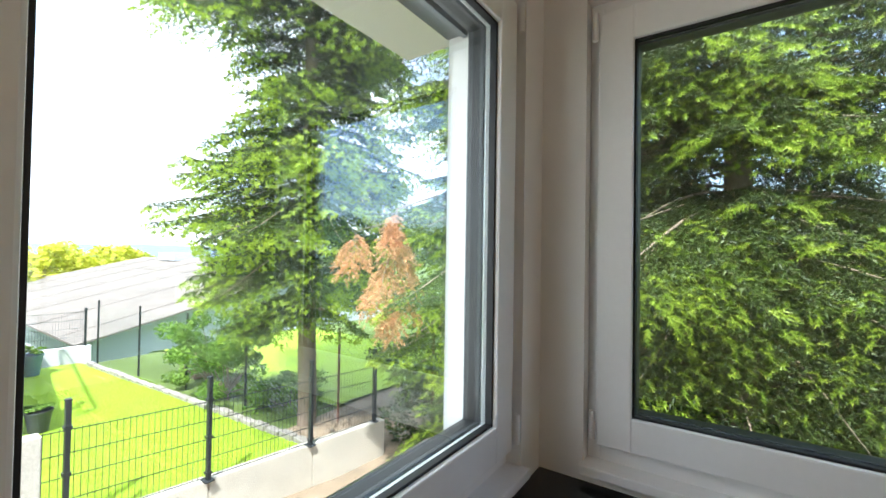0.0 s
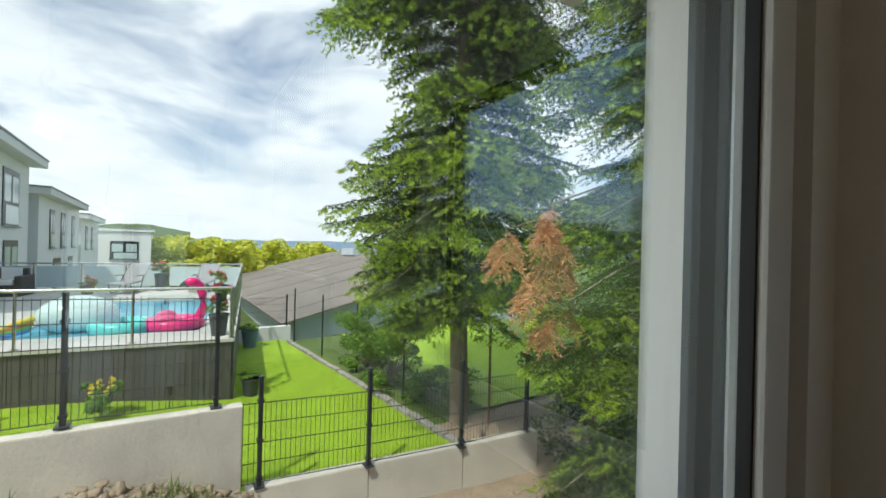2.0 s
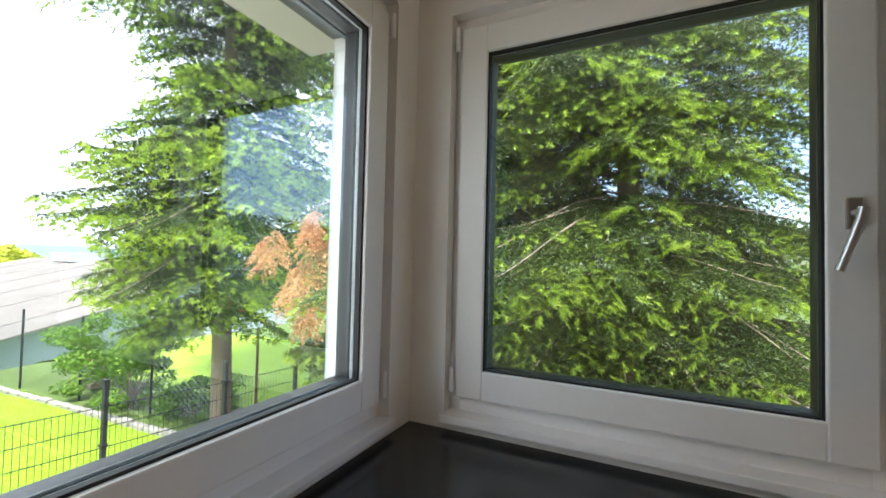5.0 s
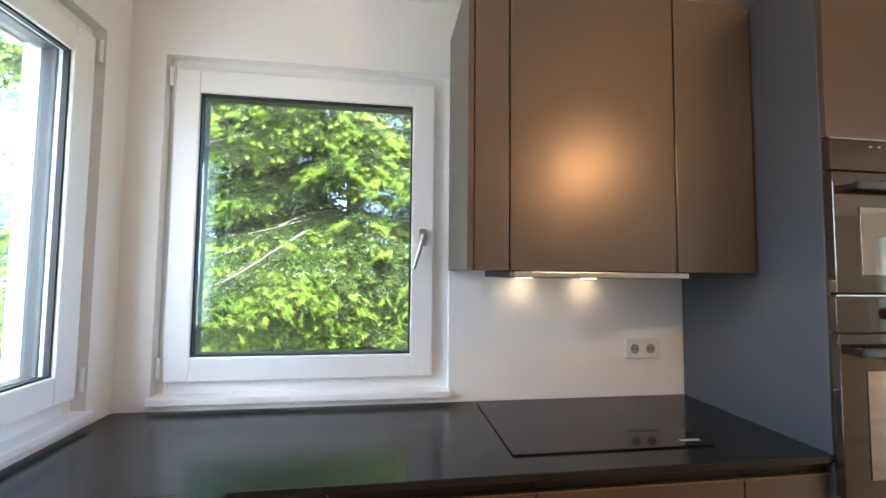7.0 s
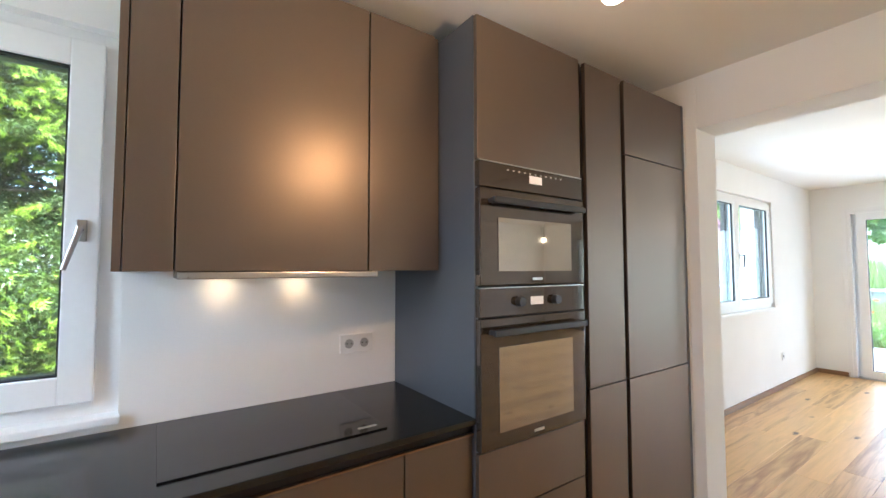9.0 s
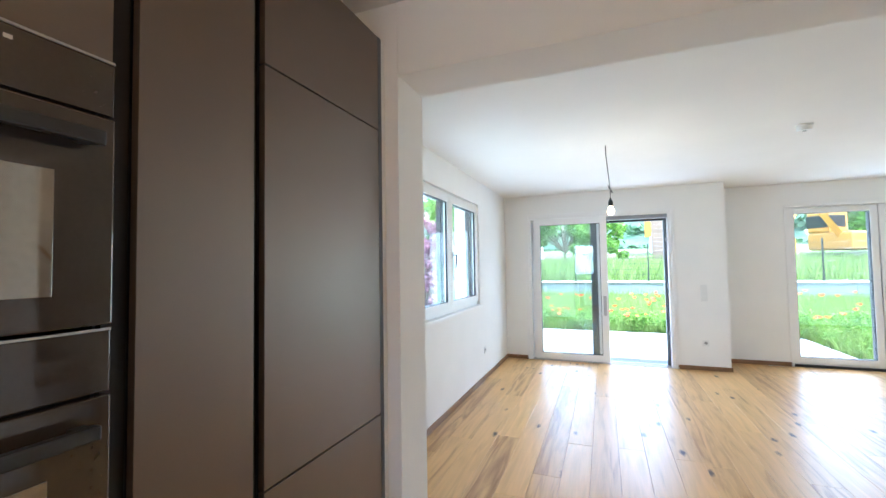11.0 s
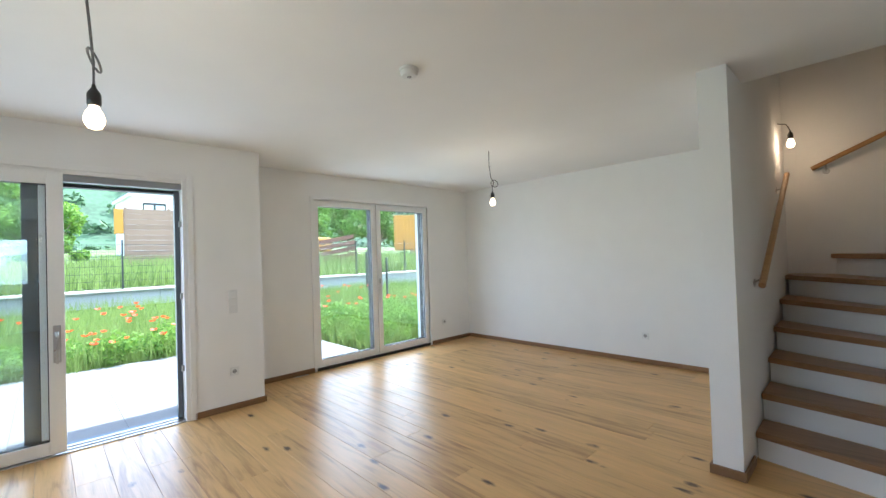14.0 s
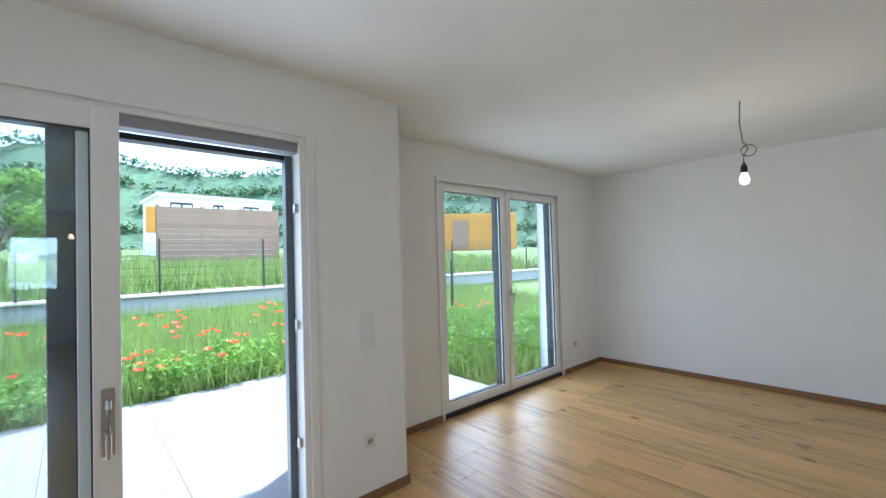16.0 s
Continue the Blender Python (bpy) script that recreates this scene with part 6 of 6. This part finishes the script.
house((-11.0, -5.2, 0), 11.0, 8, 4.35, [(-2.0, 2.0, 1.8, 2.0), (-5.0, 2.0, 1.8, 2.0), (-8.7, 2.0, 1.8, 1.9), (-8.8, -0.2, 1.6, 1.7), (-5.4, -0.2, 2.4, 1.7)], "white two-storey house with dark windows beyond the pool")
house((-22.5, -5.0, 0), 9.5, 8, 3.35, [(-2.4, 1.2, 1.0, 1.7), (-4.8, 1.2, 1.0, 1.7), (-7.6, 1.2, 0.9, 1.7), (-3.6, -0.6, 1.6, 1.3), (-7.0, -0.6, 1.2, 1.3)], "white two-storey house in the row", 0, 0.4)
house((-33.0, -5.0, 0), 8.0, 8, 2.9, [(-2.0, 1.0, 0.9, 1.5), (-4.5, 1.0, 0.9, 1.5)], "white house farther down the row", 0, 0.4)
fh = house((-43.0, -5.3, 0), 3.6, 6, 2.4, [(-1.8, 0.1, 1.9, 1.5)], "white flat-roofed house at the end of the row", -90, 0.1)

barn = thing("barn", "long barn with a weathered sheet roof", "barn", (-19.0, 4.1, -3.5))
bm = prism(bmesh.new(), [(0, 0), (-26, 0.4), (-26, 21.6), (0, 21.6)], -0.5, 1.75)
gab = [bm.verts.new(p) for p in ((0, 0.02, 1.75), (0, 21.58, 1.75), (0, 10.8, 4.35))]
bm.faces.new(gab)
part("wall", bm, M_barn, barn)
for sgn in (0, 1):
    for i in range(13):
        x0, x1 = 0.7 - 2.08 * i, 0.7 - 2.08 * (i + 1) + 0.02
        bm = bmesh.new()
        y0, y1 = (-0.7, 10.8) if sgn == 0 else (22.3, 10.8)
        vs = [(x0, y0, 1.62), (x1, y0, 1.62), (x1, y1, 4.42), (x0, y1, 4.42)]
        lo = [bm.verts.new(p) for p in vs]
        hi = [bm.verts.new((p[0], p[1], p[2] + 0.07 + 0.02 * (i % 2))) for p in vs]
        for k in range(4):
            bm.faces.new((lo[k], lo[(k + 1) % 4], hi[(k + 1) % 4], hi[k]))
        bm.faces.new(lo[::-1])
        bm.faces.new(hi)
        part("roof_sheet", bm, M_roof, barn)
bm = bmesh.new()
box(bm, -0.02, 0.05, 5.0, 8.0, 0.0, 1.7, 0.01)
part("gate", bm, M_shade, barn, "grey barn gate")
bm = bmesh.new()
box(bm, -20, -17, 9.6, 12.0, 4.3, 4.95, 0.02)
part("vent_cap", bm, M_barn, barn, "pale ridge vent")
bm = bmesh.new()
box(bm, -12.6, -12.4, -1.0, 2.3, -3.6, -0.82, 0.01)
solo("boundary_wall", bm, M_render, "low white wall at the end of the lawn", "wall")
mesh_fence([(-12.5, -0.8, -0.82), (-12.5, 0.7, -0.82), (-12.5, 2.2, -0.82)], 0.8, "thin fence on the low white wall", post_h=0.9)
for k in range(5):
    bm = bmesh.new()
    box(bm, -0.5, 0.5, -0.06, 0.06, 0, 0.10, 0.008)
    solo("timber_beam", bm, M_timber, "weathered timber beam in a low stack", "timber", (-8.9 + 0.03 * k, 3.05, ground_z(-8.9, 3.0) + 0.05 + 0.105 * k), -12 + 3 * k, group="stack of timber beams")


# ---- hills ----
def hill(name, az0, az1, dist, el, material, label, seed, fall=0.0, base=-12):
    n = 60
    v, f = [], []
    for i in range(n + 1):
        a = radians(az0 + (az1 - az0) * i / n)
        h = dist * math.tan(radians(el * (0.72 + 0.28 * noise.noise(Vector((i * 0.09, seed, 0))) + 0.06 * noise.noise(Vector((i * 0.7, seed, 1)))))) * (0.5 + 0.5 * math.sin(math.pi * min(1, max(0, 0.12 + 0.76 * i / n)))) * (1 - fall * smooth(0.55, 0.78, i / n))
        for k in range(7):
            q = k / 6
            v.append(((dist * (1 - 0.45 * (1 - q))) * math.cos(a), (dist * (1 - 0.45 * (1 - q))) * math.sin(a), base + (h - base) * q ** 1.5))
    for i in range(n):
        for k in range(6):
            f.append((i * 7 + k, (i + 1) * 7 + k, (i + 1) * 7 + k + 1, i * 7 + k + 1))
    me = raw_mesh(name, v, f, material)
    me.polygons.foreach_set("use_smooth", [True] * len(f))
    tagged(new(name, me), label, "hill", kind="structure")
    return v


M_vine = mat("vineyard_green", (0.085, 0.13, 0.045), 0.95, vary=0.3, scale=0.05, fine=0.5, bump=0.2, stretch=(1, 4, 1))
# distance haze is put into the far hills' blue base colour
M_haze = mat("distant_hazed_hill", (0.16, 0.24, 0.32), 1.0, vary=0.08, scale=0.01, fine=0.2, bump=0.0)
# hillside green lifted slightly towards blue, as air haze in the colour
M_forest = mat("forest_green", (0.05, 0.10, 0.05), 0.95, vary=0.5, scale=0.05, fine=0.25, bump=0.6)
hill("hill_vineyard", 177.5, 222, 300, 3.4, M_vine, "green vineyard hill beyond the houses", 1.0)
hill("hill_far", 120, 185, 800, 1.1, M_haze, "low hills far away, haze put into their blue colour", 3.0)
hv = hill("hill_forest", -75, 60, 420, 17.0, M_forest, "wooded hillside beyond the road", 5.0, 0.62)
rng = np.random.default_rng(12)
cs, rs = [], []
for _ in range(2600):
    p = hv[rng.integers(0, len(hv) - 8)]
    q = rng.uniform(-6, 6, 3)
    cs.append((p[0] + q[0], p[1] + q[1] * 2, p[2] + 2))
    rs.append(np.array([6, 6, 5]) * rng.uniform(0.6, 1.3))
v, f = leaf_cloud(cs, rs, 16, 1.9, rng)
tagged(new("forest", raw_mesh("forest", v, f, M_wood_far)), "dense green forest on the hillside", "forest", kind="stuff")

# ---- terrace and meadow to the east ----
terr = thing("terrace", "pale concrete slab terrace before the doors", "terrace", (0, 0, 0), kind="structure")
bm = bmesh.new()
box(bm, 9.16, 12.3, -4.95, 1.2, -0.30, -0.085)
part("bed", bm, M_conc, terr)
for i in range(4):
    for j in range(8):
        bm = bmesh.new()
        x0, y0 = 9.17 + 0.783 * i, -4.94 + 0.767 * j
        if x0 < 9.8 and y0 + 0.4 < -2.61:
            x0c = 9.76
            if x0 + 0.78 - x0c < 0.05:
                continue
            box(bm, x0c, x0 + 0.780, y0, y0 + 0.764, -0.083, -0.045, 0.002)
        else:
            box(bm, x0, x0 + 0.780, y0, y0 + 0.764, -0.083, -0.045, 0.002)
        part("slab", bm, M_terrace, terr)
rm = np.random.default_rng(41)
P = np.stack([12.25 + 6.4 * rm.uniform(0, 1, 52000) ** 1.5, rm.uniform(-13, 9, 52000)], 1)
P2 = np.stack([rm.uniform(9.9, 12.4, 12000), rm.uniform(-11, -5.0, 12000)], 1)
P3 = np.stack([rm.uniform(4.5, 12.3, 22000), rm.uniform(1.4, 7.5, 22000)], 1)
blades(np.concatenate([P, P2]), 0.20, 0.58, 0.016, M_meadow, "meadow_grass", "tall green meadow grass with wild plants", 0.6)
blades(P3, 0.15, 0.45, 0.018, M_meadow, "meadow_grass_side", "tall pale meadow grass beside the house", 0.6)
cs = [(x, y, ground_z(x, y) + rm.uniform(0.05, 0.46)) for x, y in np.concatenate([np.stack([rm.uniform(12.3, 13.4, 620), rm.uniform(-8, 5, 620)], 1), np.stack([rm.uniform(10.2, 12.2, 200), rm.uniform(-9, -5.1, 200)], 1)])]
v, f = leaf_cloud(cs, [np.array([0.16, 0.16, 0.16])] * len(cs), 70, 0.035, rm)
tagged(new("wild_plants", raw_mesh("wild_plants", v, f, M_leaf)), "leafy wild plants at the terrace edge", "plants", kind="stuff")


def poppy(loc, rz, s, seed):
    p = thing("poppy", "red field poppy on a thin stem in the meadow", "flower", loc, rz, group="poppies in the meadow")
    part("stem", tube(bmesh.new(), (0, 0, 0), (0.02, 0, 0.55), 0.004, seg=5), M_meadow, p)
    for k in range(4):
        bm = bmesh.new()
        a = k * math.pi / 2
        c, q = math.cos(a), math.sin(a)
        rows = [[bm.verts.new((0.02 + (c * r - q * t) * s, (q * r + c * t) * s, 0.55 + z * s)) for t in (-w, -w * 0.4, w * 0.4, w)] for r, w, z in ((0.004, 0.008, 0.0), (0.030, 0.032, 0.012), (0.050, 0.026, 0.030))]
        for ra, rb in zip(rows, rows[1:]):
            for i in range(3):
                bm.faces.new((ra[i], ra[i + 1], rb[i + 1], rb[i]))
        part("petal", bm, M_poppy, p)
    return p


p0 = poppy((12.9, -2.0, ground_z(12.9, -2.0)), 0, 1.0, 1)
for i in range(170):
    x, y = 12.45 + 4.2 * rm.uniform(0, 1) ** 1.3, rm.uniform(-9, 4)
    if i > 150:
        x, y = rm.uniform(6, 11), rm.uniform(1.8, 5.5)
    copy_thing(p0, pose(x, y, ground_z(x, y) - rm.uniform(0.0, 0.12), rm.uniform(-14, 14), rm.uniform(-14, 14), rm.uniform(0, 360)))

block_wall("roadside_wall", (19.05, 16.0), (18.9, -26.0), 0.72, 0.72, 0.2, 17, "low grey concrete wall beside the road", -0.3, M_road)
kb = bmesh.new()
box(kb, 18.86, 19.30, -26.0, 16.0, 0.722, 0.78, 0.01)
solo("kerb", kb, M_conc, "pale coping along the roadside wall", "kerb")
mesh_fence([(18.98 - 0.0036 * k, 14.6 - 2.5 * k, 0.78) for k in range(16)], 1.23, "dark mesh fence on the roadside wall", post_h=1.35)
P4 = np.stack([rm.uniform(19.4, 30, 26000), rm.uniform(-20, 14, 26000)], 1)
blades(P4, 0.3, 1.0, 0.05, M_meadow, "roadside_grass", "rough grass and weeds beyond the fence", 0.6)
for i, (x, y, s) in enumerate([(27, 6.5, 1.4), (29, 9.5, 1.8), (31, 1.0, 1.6), (24, 3.6, 0.8), (33, 13, 2.0), (26, -1.2, 1.0), (36, 4.8, 2.2), (38, -17, 2.0), (42, -24, 2.4), (34, -22, 1.8)]):
    leafy_tree("broadleaf_tree", (x, y, ground_z(x, y)), 1.2 * s, 24, (1.3 * s, 1.5 * s), 200, 0.09 * s, M_leaf, 120 + i, "green broadleaf tree beyond the road", "tree", 0.08 * s)

ws = thing("timber_hoarding", "weathered slatted timber panel standing by the road", "hoarding", (27.5, -3.9, ground_z(27.5, -5)), -94)
for k in range(11):
    bm = bmesh.new()
    box(bm, 0, 5.0, -0.03, 0.03, 0.35 + 0.235 * k, 0.35 + 0.235 * k + 0.228, 0.004)
    part("slat", bm, M_timber, ws)
for x in (0.05, 1.7, 3.3, 4.95):
    bm = bmesh.new()
    box(bm, x - 0.06, x + 0.06, 0.031, 0.14, -0.3, 3.0, 0.01)
    part("post", bm, M_timber, ws)
bm = bmesh.new()
box(bm, -0.35, -0.02, -0.1, 0.1, 1.8, 2.9, 0.02)
part("marker_board", bm, M_yellow, ws, "yellow board")

h2 = house((52, -7.2, 3.2), 10.4, 7, 4.7, [(-1.8, 3.1, 1.9, 1.1), (-5.0, 3.1, 1.0, 1.1), (-8.2, 3.1, 1.6, 1.1)], "low white house with blue-grey windows beyond the road", 94, 0.3)
h3 = house((33, 8.5, 1.2), 5.0, 6, 4.2, [(-2.5, 2.2, 1.4, 1.2)], "white house behind the trees", 90, 0.2)


def excavator(loc, rz):
    e = thing("excavator", "yellow excavator standing on the building site", "excavator", loc, rz)
    for sy in (-0.9, 0.9):
        bm = bmesh.new()
        box(bm, -1.5, 1.5, sy - 0.25, sy + 0.25, 0.0, 0.75, 0.22)
        part("track", bm, M_rubber, e, "black track")
    part("body", box(bmesh.new(), -1.5, 1.2, -1.0, 1.0, 0.85, 1.7, 0.12), M_yellow, e)
    cab = part("cab", box(bmesh.new(), 0.1, 1.2, -1.0, 0.05, 1.7, 2.75, 0.1), M_yellow, e)
    part("cab_window", box(bmesh.new(), 0.25, 1.22, -1.01, 0.06, 1.95, 2.55, 0.02), M_darkgl, cab)
    for a, b, r in (((1.0, 0.4, 1.5), (2.8, 0.4, 3.4), 0.2), ((2.8, 0.4, 3.4), (4.3, 0.4, 1.5), 0.15)):
        part("arm", tube(bmesh.new(), a, b, r, r * 0.75, seg=4), M_yellow, e)
    part("bucket", box(bmesh.new(), 3.9, 4.6, 0.0, 0.8, 0.7, 1.4, 0.1), M_yellow, e)
    return e


excavator((28, -12.5, ground_z(28, -12.5)), 120)
ct = thing("site_container", "yellow site container raised on blocks beside the road", "container", (26.9, -22.3, ground_z(26.9, -22.3)), 48)
part("body", box(bmesh.new(), -3.0, 3.0, -1.1, 1.1, 0.9, 3.4, 0.04), M_yellow, ct)
for k in range(24):
    part("rib", box(bmesh.new(), -2.95 + 0.25 * k, -2.95 + 0.25 * k + 0.1, 1.1, 1.14, 1.0, 3.3, 0.01), M_yellow, ct)
part("door", box(bmesh.new(), 0.3, 1.3, 1.141, 1.17, 1.0, 2.95, 0.01), M_timber, ct, "brown door")
for x in (-1.7, 1.7):
    for y in (-0.95, 0.95):
        part("support", box(bmesh.new(), x - 0.2, x + 0.2, y - 0.12, y + 0.12, -0.1, 0.91, 0.02), M_timber, ct, "timber support block")
for k, (x, y) in enumerate(((24.6, -19.4), (26.2, -19.0), (22.9, -20.6), (24.3, -17.6))):
    leafy_tree("bush", (x, y, ground_z(x, y)), 0.2, 12, (0.6, 0.55), 150, 0.05, M_leaf, 140 + k, "low green roadside bush by the yellow container", "bush", 0.03)
pl = thing("pallet_stack", "leaning stack of rust-red pallets", "pallets", (23.6, -12.6, ground_z(23.6, -12.6)), 60)
for k in range(6):
    bm = bmesh.new()
    for j in range(5):
        box(bm, -0.8 + 0.36 * j, -0.8 + 0.36 * j + 0.28, -0.6, 0.6, 0.3 * k, 0.3 * k + 0.04, turn=Matrix.Rotation(radians(10), 4, "Y"))
    box(bm, -0.8, 1.0, -0.6, -0.5, 0.3 * k + 0.05, 0.3 * k + 0.2, turn=Matrix.Rotation(radians(10), 4, "Y"))
    box(bm, -0.8, 1.0, 0.5, 0.6, 0.3 * k + 0.05, 0.3 * k + 0.2, turn=Matrix.Rotation(radians(10), 4, "Y"))
    part("pallet", bm, M_rust, pl)

for (x, y) in ((17.0, -9.6), (11.6, -7.4), (14.3, -8.5)):
    fp = thing("fence_post", "black steel fence post standing in the meadow", "fence post", (x, y, ground_z(x, y)), group="fence posts in the meadow")
    part("post", box(bmesh.new(), -0.03, 0.03, -0.02, 0.02, -0.1, 1.5, 0.003), M_fence, fp)
    part("cap", box(bmesh.new(), -0.034, 0.034, -0.024, 0.024, 1.5, 1.52, 0.004), M_fence, fp)
leafy_tree("plum_tree", (10.95, 2.58, ground_z(10.95, 2.58)), 0.45, 70, (0.62, 2.45), 150, 0.045, M_purple, 90, "slender purple-leaved plum tree", "tree", 0.05)
leafy_tree("bush", (17.8, 7.7, ground_z(17.8, 7.7)), 0.5, 20, (1.2, 1.1), 200, 0.07, leafy("orange_leaves", (0.40, 0.14, 0.02), (0.62, 0.30, 0.06), 0.6, 1.0, 0.3), 91, "orange-leaved bush across the meadow", "bush", 0.05)
h4 = house((31, 17.5, 0.2), 7.0, 6, 4.4, [(-2.0, 1.9, 1.2, 1.2), (-5.0, 1.9, 1.2, 1.2)], "grey-white house beyond the meadow", 60, 0.3)

# ---- oak floor boards ----
def boards(x0, x1, y0, y1, seed):
    rng = random.Random(seed)
    w = 0.19
    y = y1
    while y > y0 + 0.01:
        a = max(y0, y - w)
        x = x0 - rng.uniform(0, 1.9)
        while x < x1:
            b0, b1 = max(x, x0), min(x + 2.2, x1)
            x += 2.2
            if b1 - b0 < 0.05:
                continue
            key = (round(b1 - b0, 3), round(y - a, 3))
            if key not in BOARDS:
                bm = bmesh.new()
                hx, hy = key[0] / 2 - 0.0006, key[1] / 2 - 0.0006
                box(bm, -hx, hx, -hy, hy, -0.014, 0.0)
                top = [e for e in bm.edges if all(v.co.z > -0.001 for v in e.verts)]
                bmesh.ops.bevel(bm, geom=top, offset=0.0011, segments=1, affect="EDGES")
                BOARDS[key] = mesh_of("plank", bm, M_oak)
            ob = new("plank", BOARDS[key])
            ob.location = ((b0 + b1) / 2, (y + a) / 2, 0.0)
            ob.parent = floor
        y -= w


BOARDS = {}
boards(0.0, 3.80, -3.40, 0.0, 5)
boards(3.80, EX1, -6.67, NY, 7)
boards(EX1, EX2, -6.67, -2.93, 9)
